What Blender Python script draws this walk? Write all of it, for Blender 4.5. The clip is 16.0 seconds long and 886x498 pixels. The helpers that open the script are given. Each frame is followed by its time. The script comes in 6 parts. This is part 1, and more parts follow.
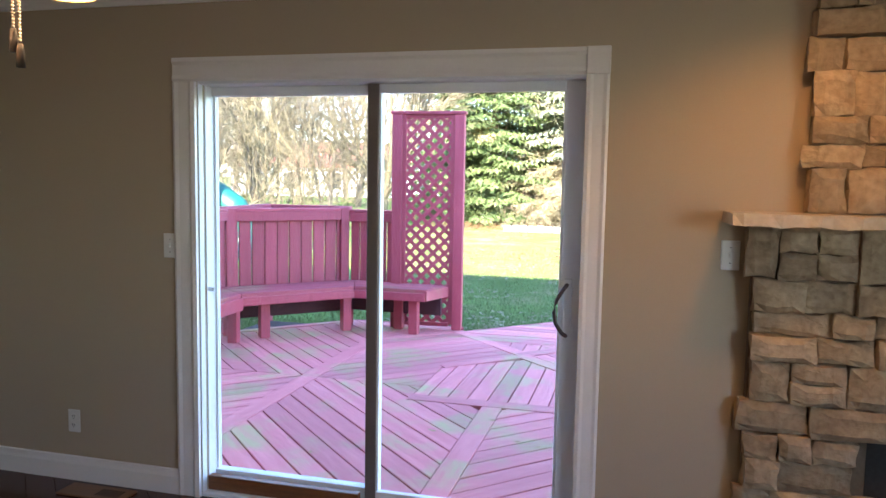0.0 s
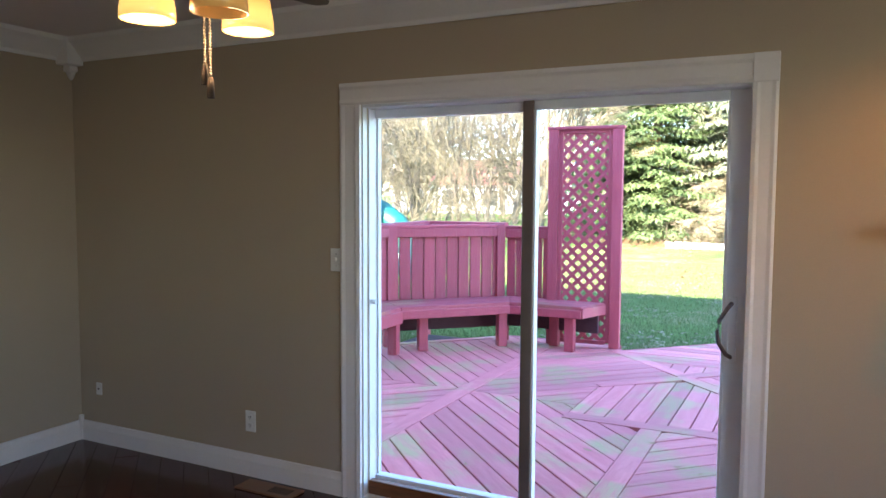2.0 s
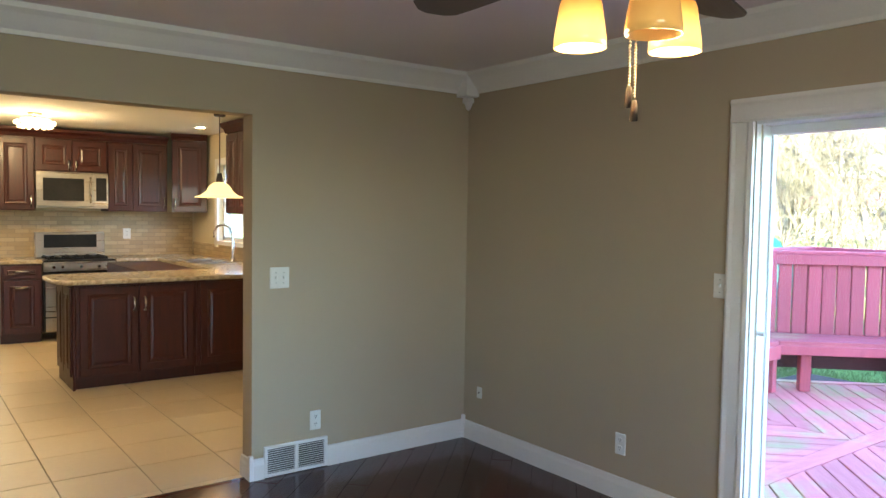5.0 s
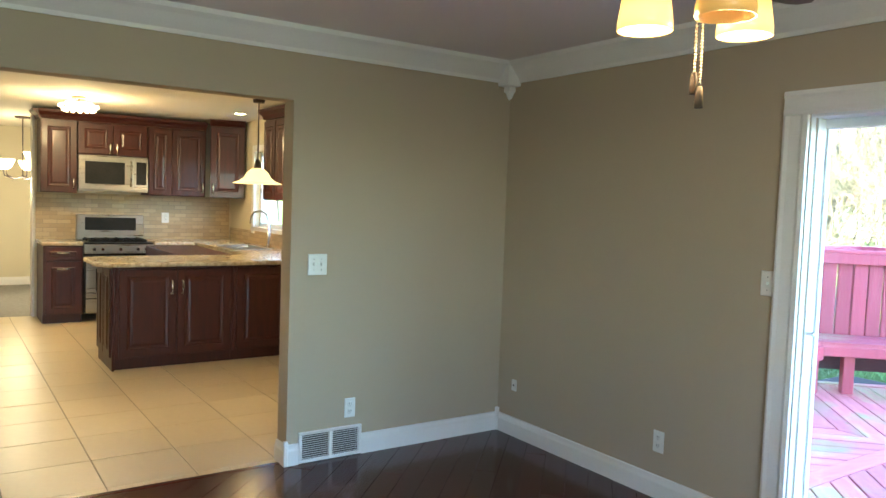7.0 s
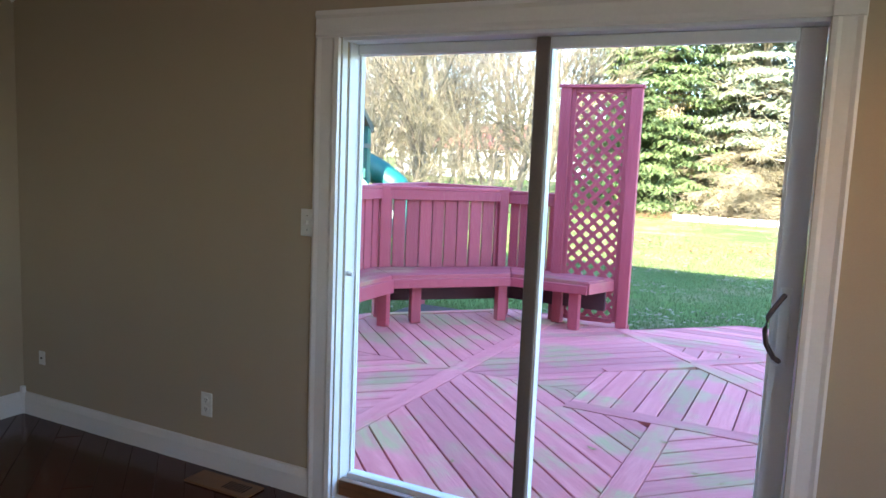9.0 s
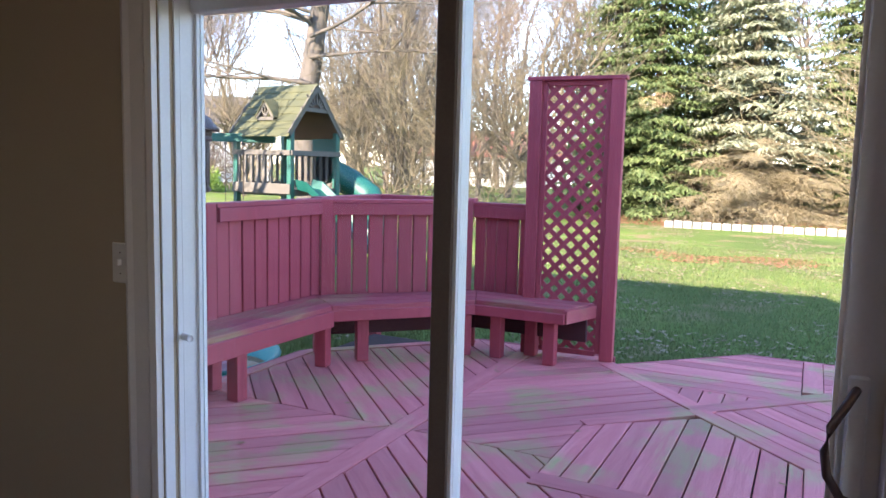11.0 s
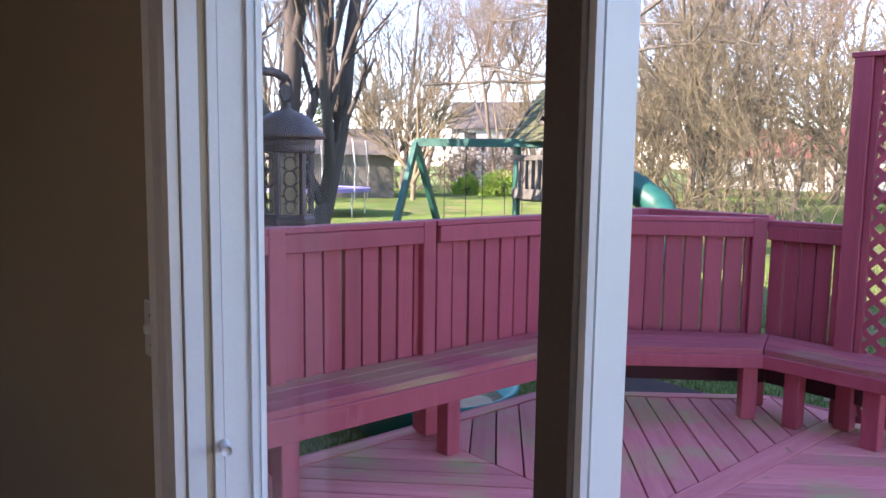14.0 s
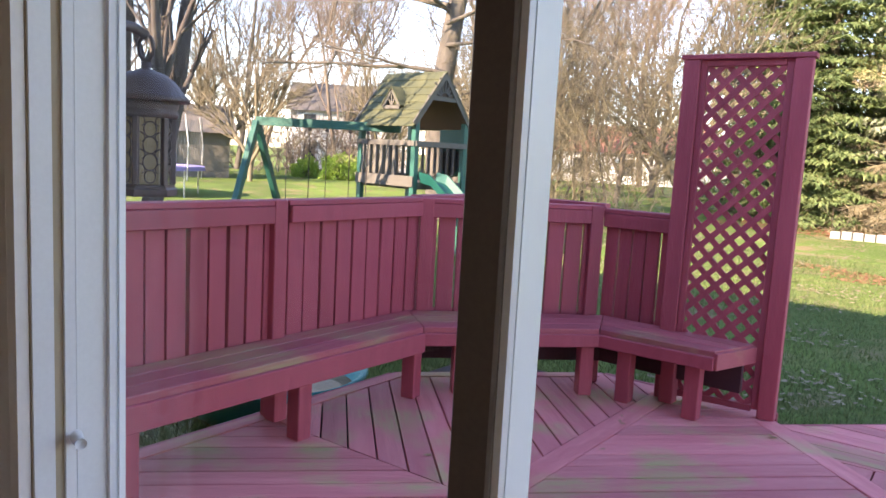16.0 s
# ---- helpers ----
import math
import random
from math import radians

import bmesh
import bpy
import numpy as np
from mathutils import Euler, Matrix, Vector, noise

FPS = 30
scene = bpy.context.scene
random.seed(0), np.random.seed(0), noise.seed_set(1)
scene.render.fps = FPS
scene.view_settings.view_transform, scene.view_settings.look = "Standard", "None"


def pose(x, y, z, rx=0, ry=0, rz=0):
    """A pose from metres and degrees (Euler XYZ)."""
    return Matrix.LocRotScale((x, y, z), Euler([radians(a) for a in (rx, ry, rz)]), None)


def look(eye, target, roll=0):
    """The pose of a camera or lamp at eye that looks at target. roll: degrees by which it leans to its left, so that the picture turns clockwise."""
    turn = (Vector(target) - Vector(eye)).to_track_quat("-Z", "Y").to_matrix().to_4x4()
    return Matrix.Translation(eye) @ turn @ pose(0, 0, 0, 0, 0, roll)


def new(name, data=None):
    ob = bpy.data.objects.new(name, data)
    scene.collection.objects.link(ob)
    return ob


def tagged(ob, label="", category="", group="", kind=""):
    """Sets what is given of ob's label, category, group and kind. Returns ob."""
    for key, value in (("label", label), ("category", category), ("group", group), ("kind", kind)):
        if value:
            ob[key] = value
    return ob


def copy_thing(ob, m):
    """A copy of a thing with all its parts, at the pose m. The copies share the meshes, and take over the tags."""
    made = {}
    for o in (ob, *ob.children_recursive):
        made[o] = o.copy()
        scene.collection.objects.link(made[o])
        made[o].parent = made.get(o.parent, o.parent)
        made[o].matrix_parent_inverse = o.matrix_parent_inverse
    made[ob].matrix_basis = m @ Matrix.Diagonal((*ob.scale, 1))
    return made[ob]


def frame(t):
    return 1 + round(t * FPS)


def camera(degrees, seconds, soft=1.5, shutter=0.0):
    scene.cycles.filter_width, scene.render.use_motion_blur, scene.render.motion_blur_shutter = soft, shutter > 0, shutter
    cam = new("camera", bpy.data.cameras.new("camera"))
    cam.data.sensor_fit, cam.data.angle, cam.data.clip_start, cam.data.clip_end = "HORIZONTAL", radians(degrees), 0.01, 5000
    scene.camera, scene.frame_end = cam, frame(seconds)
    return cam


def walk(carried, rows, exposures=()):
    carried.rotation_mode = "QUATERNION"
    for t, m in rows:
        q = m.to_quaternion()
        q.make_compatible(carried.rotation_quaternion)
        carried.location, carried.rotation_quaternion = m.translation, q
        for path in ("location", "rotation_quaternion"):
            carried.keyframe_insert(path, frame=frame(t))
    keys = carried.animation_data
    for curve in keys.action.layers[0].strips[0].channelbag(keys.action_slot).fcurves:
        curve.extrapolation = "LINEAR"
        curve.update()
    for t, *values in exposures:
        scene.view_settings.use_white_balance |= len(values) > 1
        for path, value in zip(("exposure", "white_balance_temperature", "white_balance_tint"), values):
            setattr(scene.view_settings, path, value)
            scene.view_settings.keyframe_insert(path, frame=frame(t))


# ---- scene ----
cam = camera(61.3, 16.0)
PATH = [
    (0, (0.259, 0.045, 1.534), (-0.245, 1.972, 1.349), 1.0),
    (0.5, (0.262, 0.036, 1.539), (-0.378, 1.924, 1.385), 0.9),
    (1, (0.253, 0.019, 1.54), (-0.491, 1.87, 1.393), 1.0),
    (1.5, (0.271, 0.019, 1.533), (-0.572, 1.827, 1.388), 0.4),
    (2, (0.276, 0.024, 1.53), (-0.619, 1.806, 1.385), 0.3),
    (2.5, (0.232, 0.032, 1.535), (-0.658, 1.819, 1.418), 0.7),
    (3, (0.164, 0.016, 1.539), (-0.719, 1.809, 1.461), 1.0),
    (3.5, (0.182, 0.0, 1.545), (-0.86, 1.706, 1.477), 0.8),
    (4, (0.195, -0.007, 1.532), (-1.071, 1.54, 1.453), 0.3),
    (4.5, (0.169, -0.022, 1.536), (-1.308, 1.322, 1.443), 0.6),
    (5, (0.161, -0.036, 1.534), (-1.44, 1.158, 1.433), 0.9),
    (5.2, (0.152, -0.04, 1.516), (-1.48, 1.113, 1.418), 1.0),
    (7.3, (0.08, -0.048, 1.524), (-1.565, 1.082, 1.395), 2.2),
    (7.5, (0.055, -0.029, 1.507), (-1.509, 1.211, 1.382), 2.2),
    (8, (0.037, 0.082, 1.499), (-1.227, 1.624, 1.345), 2.5),
    (8.5, (0.07, 0.307, 1.499), (-0.92, 2.033, 1.3), 2.7),
    (9, (0.064, 0.56, 1.498), (-0.831, 2.332, 1.256), 2.4),
    (9.2, (0.056, 0.666, 1.51), (-0.828, 2.44, 1.249), 2.3),
    (11.3, (-0.184, 1.785, 1.496), (-1.068, 3.566, 1.281), 1.3),
    (11.5, (-0.232, 1.891, 1.509), (-1.125, 3.668, 1.293), 1.3),
    (12, (-0.262, 2.103, 1.507), (-1.253, 3.825, 1.286), 0.8),
    (12.5, (-0.247, 2.340, 1.517), (-1.426, 3.940, 1.294), 0.7),
    (13, (-0.333, 2.502, 1.514), (-1.635, 4.003, 1.284), 0.7),
    (13.5, (-0.404, 2.564, 1.526), (-1.824, 3.953, 1.298), 0.3),
    (14, (-0.38, 2.585, 1.539), (-1.884, 3.884, 1.314), 0.8),
    (14.5, (-0.358, 2.596, 1.541), (-1.876, 3.877, 1.311), 1.4),
    (15, (-0.412, 2.568, 1.53), (-1.886, 3.899, 1.29), 1.8),
    (15.5, (-0.435, 2.55, 1.523), (-1.792, 3.999, 1.28), 2.4),
    (16, (-0.467, 2.551, 1.515), (-1.653, 4.142, 1.265), 3.1),
]
EXPOSURE = [(0, 3.75, 6200, 12), (1.5, 3.7, 6100, 13), (2.5, 3.7, 6050, 9), (3.5, 3.7, 6100, 9), (4.5, 4.3, 6300, 14), (5.0, 4.5, 6000, 3), (7.4, 4.75, 5700, -5), (8.0, 4.45, 5550, -7), (8.5, 3.95, 5850, 1), (9.0, 3.6, 6050, 8), (9.3, 3.55, 6050, 8), (11.2, 2.5, 6600, 24), (12.0, 2.35, 6600, 29), (13.0, 2.33, 6300, 30), (14.5, 2.5, 7050, 30), (16, 2.38, 7500, 26)]
walk(cam, [(t, look(eye, target, roll)) for t, eye, target, roll in PATH], EXPOSURE)

# ---- light ----
SUN_EL, SUN_AZ = 29.0, 7.5          # elevation; heading of the light, degrees east of +y
world = bpy.data.worlds.new("sky")
scene.world = world
world.use_nodes = True
_n = world.node_tree.nodes
sky = _n.new("ShaderNodeTexSky")
sky.sky_type, sky.sun_disc = "NISHITA", False
sky.sun_elevation, sky.sun_rotation = radians(SUN_EL), radians(180 + SUN_AZ)
sky.air_density, sky.dust_density, sky.ozone_density = 1.0, 0.1, 3.5
_n["Background"].inputs["Strength"].default_value = 0.15
world.node_tree.links.new(sky.outputs[0], _n["Background"].inputs["Color"])
sun = new("sun", bpy.data.lights.new("sun", "SUN"))
sun.data.energy, sun.data.angle, sun.data.color = 4.2, radians(0.6), (1.0, 0.89, 0.72)
_az, _el = radians(SUN_AZ), radians(SUN_EL)
sun.matrix_world = look((0, 0, 30), (math.sin(_az) * math.cos(_el), math.cos(_az) * math.cos(_el), 30 - math.sin(_el)))


def lamp(name, kind, place, watts, color=(1.0, 0.72, 0.42), radius=0.03, target=None, spot=100):
    ob = new(name, bpy.data.lights.new(name, kind))
    ob.data.energy, ob.data.color = watts, color
    ob.location = place
    if kind == "SPOT":
        ob.data.spot_size, ob.data.spot_blend = radians(spot), 0.6
    if kind != "AREA":
        ob.data.shadow_soft_size = radius
    if target:
        ob.matrix_world = look(place, target)
    return ob


# ---- materials ----
def shader(name):
    m = bpy.data.materials.new(name)
    m.use_nodes = True
    return m, m.node_tree.nodes, m.node_tree.links, m.node_tree.nodes["Principled BSDF"]


def paint(name, c1, c2, rough=0.6, scale=6.0, stretch=(1, 1, 1), bump=0.1, fine=60.0, metal=0.0, vary=0.0, coat=0.0, spots=None, spot_scale=1.5, spot_cut=0.55, dist=0.002, spec=0.5):
    """Two tones mixed by coarse and fine noise, relief from the fine noise, optional patches of a third tone."""
    m, n, l, p = shader(name)
    tc = n.new("ShaderNodeTexCoord")
    mp = n.new("ShaderNodeMapping")
    mp.inputs["Scale"].default_value = stretch
    l.new(tc.outputs["Object"], mp.inputs["Vector"])
    info = n.new("ShaderNodeObjectInfo")
    off = n.new("ShaderNodeVectorMath")
    off.operation = "ADD"
    comb = n.new("ShaderNodeMath")
    comb.operation = "MULTIPLY"
    comb.inputs[1].default_value = 37.0
    l.new(info.outputs["Random"], comb.inputs[0])
    l.new(mp.outputs[0], off.inputs[0])
    l.new(comb.outputs[0], off.inputs[1])
    a = n.new("ShaderNodeTexNoise")
    a.inputs["Scale"].default_value, a.inputs["Detail"].default_value = scale, 5
    b = n.new("ShaderNodeTexNoise")
    b.inputs["Scale"].default_value, b.inputs["Detail"].default_value = fine, 4
    l.new(off.outputs[0], a.inputs["Vector"])
    l.new(off.outputs[0], b.inputs["Vector"])
    add = n.new("ShaderNodeMath")
    add.operation = "MULTIPLY_ADD"
    add.inputs[1].default_value = 0.45
    l.new(b.outputs["Fac"], add.inputs[0])
    sc = n.new("ShaderNodeMath")
    sc.operation = "MULTIPLY"
    sc.inputs[1].default_value = 0.55
    l.new(a.outputs["Fac"], sc.inputs[0])
    l.new(sc.outputs[0], add.inputs[2])
    ramp = n.new("ShaderNodeMapRange")
    ramp.inputs["From Min"].default_value, ramp.inputs["From Max"].default_value = 0.33, 0.67
    l.new(add.outputs[0], ramp.inputs["Value"])
    mix = n.new("ShaderNodeMix")
    mix.data_type = "RGBA"
    mix.inputs["A"].default_value, mix.inputs["B"].default_value = (*c1, 1), (*c2, 1)
    l.new(ramp.outputs["Result"], mix.inputs["Factor"])
    col = mix.outputs["Result"]
    if spots:
        s = n.new("ShaderNodeTexNoise")
        s.inputs["Scale"].default_value, s.inputs["Detail"].default_value = spot_scale, 6
        geo = n.new("ShaderNodeNewGeometry")
        l.new(geo.outputs["Position"], s.inputs["Vector"])
        r = n.new("ShaderNodeMapRange")
        r.inputs["From Min"].default_value, r.inputs["From Max"].default_value = spot_cut, spot_cut + 0.12
        l.new(s.outputs["Fac"], r.inputs["Value"])
        g = n.new("ShaderNodeMath")
        g.operation = "MULTIPLY"
        l.new(r.outputs["Result"], g.inputs[0])
        l.new(ramp.outputs["Result"], g.inputs[1])
        mx = n.new("ShaderNodeMix")
        mx.data_type = "RGBA"
        mx.inputs["B"].default_value = (*spots, 1)
        l.new(g.outputs[0], mx.inputs["Factor"])
        l.new(col, mx.inputs["A"])
        col = mx.outputs["Result"]
    if vary:
        h = n.new("ShaderNodeHueSaturation")
        v = n.new("ShaderNodeMapRange")
        v.inputs["To Min"].default_value, v.inputs["To Max"].default_value = 1 - vary, 1 + vary
        l.new(info.outputs["Random"], v.inputs["Value"])
        l.new(v.outputs["Result"], h.inputs["Value"])
        l.new(col, h.inputs["Color"])
        col = h.outputs["Color"]
    l.new(col, p.inputs["Base Color"])
    rr = n.new("ShaderNodeMapRange")
    rr.inputs["To Min"].default_value, rr.inputs["To Max"].default_value = max(0.02, rough - 0.1), min(1, rough + 0.1)
    l.new(a.outputs["Fac"], rr.inputs["Value"])
    l.new(rr.outputs["Result"], p.inputs["Roughness"])
    p.inputs["Metallic"].default_value, p.inputs["Coat Weight"].default_value = metal, coat
    p.inputs["Specular IOR Level"].default_value = spec
    if bump:
        bp = n.new("ShaderNodeBump")
        bp.inputs["Strength"].default_value, bp.inputs["Distance"].default_value = bump, dist
        l.new(add.outputs[0], bp.inputs["Height"])
        l.new(bp.outputs[0], p.inputs["Normal"])
    return m


def glow(name, color, strength):
    m, n, l, p = shader(name)
    p.inputs["Base Color"].default_value = (*color, 1)
    p.inputs["Emission Color"].default_value, p.inputs["Emission Strength"].default_value = (*color, 1), strength
    return m


def leafy(name, c1, c2, rough=0.9, through_light=0.3):
    m, n, l, p = shader(name)
    g = n.new("ShaderNodeNewGeometry")
    mix = n.new("ShaderNodeMix")
    mix.data_type = "RGBA"
    mix.inputs["A"].default_value, mix.inputs["B"].default_value = (*c1, 1), (*c2, 1)
    l.new(g.outputs["Random Per Island"], mix.inputs["Factor"])
    l.new(mix.outputs["Result"], p.inputs["Base Color"])
    p.inputs["Roughness"].default_value = rough
    tr = n.new("ShaderNodeBsdfTranslucent")
    l.new(mix.outputs["Result"], tr.inputs["Color"])
    ms = n.new("ShaderNodeMixShader")
    ms.inputs[0].default_value = through_light
    l.new(p.outputs[0], ms.inputs[1])
    l.new(tr.outputs[0], ms.inputs[2])
    l.new(ms.outputs[0], n["Material Output"].inputs["Surface"])
    return m


def pane_glass():
    m, n, l, p = shader("window glass")
    n.remove(p)
    t, g, f, ms = n.new("ShaderNodeBsdfTransparent"), n.new("ShaderNodeBsdfGlossy"), n.new("ShaderNodeLayerWeight"), n.new("ShaderNodeMixShader")
    t.inputs["Color"].default_value = (0.97, 0.98, 0.975, 1)
    g.inputs["Roughness"].default_value = 0.0
    pw, ml = n.new("ShaderNodeMath"), n.new("ShaderNodeMath")
    pw.operation, ml.operation = "POWER", "MULTIPLY_ADD"
    pw.inputs[1].default_value, ml.inputs[1].default_value, ml.inputs[2].default_value = 4.0, 0.5, 0.018
    l.new(f.outputs["Facing"], pw.inputs[0])
    l.new(pw.outputs[0], ml.inputs[0])
    l.new(ml.outputs[0], ms.inputs[0])
    l.new(t.outputs[0], ms.inputs[1])
    l.new(g.outputs[0], ms.inputs[2])
    l.new(ms.outputs[0], n["Material Output"].inputs["Surface"])
    return m


WALL = paint("taupe wall paint", (0.42, 0.342, 0.245), (0.45, 0.366, 0.265), 0.75, 1.2, bump=0.06, fine=180)
WALL_K = paint("cream kitchen wall paint", (0.62, 0.55, 0.40), (0.66, 0.59, 0.44), 0.7, 1.5, bump=0.05, fine=180)
CEIL = paint("flat white ceiling paint", (0.80, 0.74, 0.75), (0.84, 0.78, 0.79), 0.9, 2.0, bump=0.08, fine=220)
TRIM = paint("white gloss trim paint", (0.76, 0.73, 0.71), (0.81, 0.78, 0.76), 0.35, 3.0, bump=0.04, fine=90)
VINYL = paint("white door vinyl", (0.74, 0.76, 0.79), (0.8, 0.82, 0.85), 0.4, 4.0, bump=0.03, fine=120)
# White vinyl's room side: its shade is put into this dark colour.
VINYL_SHADED = paint("white door vinyl darkened for shade", (0.13, 0.105, 0.095), (0.17, 0.14, 0.125), 0.45, 4.0, bump=0.03, fine=120)
PLASTIC = paint("white plastic", (0.72, 0.71, 0.68), (0.78, 0.77, 0.74), 0.35, 8.0, bump=0.02)
DARKHOLE = paint("dark slot", (0.015, 0.013, 0.012), (0.03, 0.028, 0.026), 0.8)
CHERRY_FLOOR = paint("dark cherry floor wood", (0.030, 0.005, 0.004), (0.080, 0.014, 0.009), 0.2, 3.0, (1.2, 14, 14), 0.06, 24, vary=0.22, coat=0.1, spec=0.3)
TILE = paint("cream ceramic floor tile", (0.61, 0.50, 0.35), (0.66, 0.55, 0.39), 0.35, 1.2, bump=0.03, fine=30, vary=0.05)
GROUT = paint("grey-beige grout", (0.30, 0.25, 0.18), (0.36, 0.30, 0.22), 0.9)
SILLWOOD = paint("varnished sill wood", (0.12, 0.045, 0.018), (0.24, 0.10, 0.04), 0.35, 4, (1, 16, 16), 0.15, 30)
VENTWOOD = paint("oak vent wood", (0.16, 0.075, 0.028), (0.23, 0.115, 0.045), 0.4, 4, (1, 14, 14), 0.1, 30)
GLASS = pane_glass()
DECK = paint("plum deck stain", (0.54, 0.130, 0.148), (0.72, 0.255, 0.255), 0.62, 2.2, (0.7, 9, 9), 0.35, 16, vary=0.18, spots=(0.36, 0.34, 0.14), spot_scale=2.2, spot_cut=0.49, dist=0.004, spec=0.3)
FENCE = paint("plum fence stain", (0.32, 0.042, 0.068), (0.45, 0.080, 0.110), 0.6, 2.0, (9, 9, 0.8), 0.3, 16, vary=0.12, dist=0.003)
BENCHTOP = paint("worn plum bench stain", (0.33, 0.050, 0.075), (0.45, 0.105, 0.120), 0.62, 2.2, (0.7, 9, 9), 0.35, 16, vary=0.12, spots=(0.34, 0.26, 0.13), spot_scale=1.6, spot_cut=0.50, dist=0.004)
UNDER = paint("dark slab wood", (0.035, 0.02, 0.02), (0.07, 0.04, 0.035), 0.9)
BARK = paint("grey-brown bark", (0.075, 0.062, 0.050), (0.165, 0.140, 0.112), 0.95, 5, (4, 4, 1), 0.8, 30, dist=0.02)
BARK_DK = paint("dark bark", (0.055, 0.045, 0.040), (0.12, 0.10, 0.085), 0.95, 5, (4, 4, 1), 0.8, 30, dist=0.02)
TWIG = paint("tan twigs", (0.090, 0.073, 0.046), (0.235, 0.19, 0.122), 0.95, 2)
TWIG_RED = paint("reddish twigs", (0.13, 0.098, 0.075), (0.24, 0.183, 0.14), 0.95, 2)
SPRUCE_B = leafy("blue-green spruce needles", (0.22, 0.25, 0.16), (0.43, 0.44, 0.30))
SPRUCE_G = leafy("green spruce needles", (0.09, 0.145, 0.045), (0.24, 0.29, 0.115))
BUSHLEAF = leafy("bright evergreen leaves", (0.15, 0.28, 0.04), (0.34, 0.48, 0.09))
SWINGGREEN = paint("dark green painted timber", (0.012, 0.085, 0.065), (0.022, 0.12, 0.09), 0.5, 4, bump=0.1)
SLIDE = paint("teal moulded plastic", (0.003, 0.072, 0.058), (0.007, 0.10, 0.08), 0.5, 3, bump=0.02)
GREYWOOD = paint("weathered grey timber", (0.085, 0.078, 0.066), (0.15, 0.135, 0.115), 0.85, 4, (6, 6, 1), 0.3, 20)
ROOFGREEN = paint("mossy green roof boards", (0.045, 0.052, 0.026), (0.105, 0.105, 0.048), 0.85, 3, bump=0.3)
SIDING = paint("white siding", (0.66, 0.65, 0.62), (0.74, 0.73, 0.70), 0.6, 2, bump=0.1)
ROOFTILE = paint("grey-brown shingles", (0.10, 0.09, 0.08), (0.17, 0.15, 0.14), 0.9, 6, bump=0.4)
ROOFRED = paint("red-brown roof", (0.28, 0.10, 0.07), (0.36, 0.15, 0.11), 0.9, 6, bump=0.4)
DARKPANE = paint("dark window pane", (0.03, 0.035, 0.04), (0.06, 0.065, 0.07), 0.1, 3, bump=0)
BRONZE = paint("aged bronze metal", (0.055, 0.042, 0.045), (0.11, 0.085, 0.085), 0.5, 8, bump=0.15, metal=0.5)
TIMBER = paint("pale concrete edging", (0.24, 0.23, 0.20), (0.33, 0.315, 0.28), 0.85, 5, bump=0.3)


def ground_material():
    m, n, l, p = shader("spring lawn")
    geo = n.new("ShaderNodeNewGeometry")

    def tex(s, d):
        t = n.new("ShaderNodeTexNoise")
        t.inputs["Scale"].default_value, t.inputs["Detail"].default_value = s, d
        l.new(geo.outputs["Position"], t.inputs["Vector"])
        return t

    def blend(f, a, b, lo, hi):
        r = n.new("ShaderNodeMapRange")
        r.inputs["From Min"].default_value, r.inputs["From Max"].default_value = lo, hi
        l.new(f.outputs["Fac"], r.inputs["Value"])
        x = n.new("ShaderNodeMix")
        x.data_type = "RGBA"
        l.new(r.outputs["Result"], x.inputs["Factor"])
        for key, c in (("A", a), ("B", b)):
            if isinstance(c, tuple):
                x.inputs[key].default_value = (*c, 1)
            else:
                l.new(c, x.inputs[key])
        return x.outputs["Result"]
    grass = blend(tex(14, 6), (0.065, 0.115, 0.030), (0.15, 0.20, 0.060), 0.35, 0.65)
    grass = blend(tex(0.25, 3), grass, (0.17, 0.25, 0.055), 0.40, 0.66)
    grass = blend(tex(1.1, 8), grass, (0.26, 0.20, 0.11), 0.54, 0.68)
    l.new(grass, p.inputs["Base Color"])
    p.inputs["Roughness"].default_value = 0.95
    p.inputs["Specular IOR Level"].default_value = 0.1
    b = n.new("ShaderNodeBump")
    b.inputs["Distance"].default_value = 0.04
    l.new(tex(40, 5).outputs["Fac"], b.inputs["Height"])
    l.new(b.outputs[0], p.inputs["Normal"])
    return m


LAWN = ground_material()


# ---- mesh helpers ----
def mesh_of(name, bm, material, smooth=False):
    me = bpy.data.meshes.new(name)
    bm.to_mesh(me)
    bm.free()
    if material:
        me.materials.append(material)
    if smooth:
        me.polygons.foreach_set("use_smooth", [True] * len(me.polygons))
    return me


def thing(name, label, category, group="", at=(0, 0, 0), rz=0.0, kind=""):
    ob = new(name)
    ob.empty_display_size = 0.1
    ob.matrix_world = pose(*at, 0, 0, rz)
    return tagged(ob, label, category, group, kind)


def part(name, bm, material, parent, label="", smooth=False, m=None):
    ob = new(name, mesh_of(name, bm, material, smooth) if isinstance(bm, bmesh.types.BMesh) else bm)
    ob.parent = parent
    if m is not None:
        ob.matrix_basis = m
    if label:
        ob["label"] = label
    return ob


def solid(name, bm, material, label="", category="", kind="", group="", smooth=False, m=None):
    ob = new(name, mesh_of(name, bm, material, smooth))
    if m is not None:
        ob.matrix_basis = m
    return tagged(ob, label, category, group, kind)


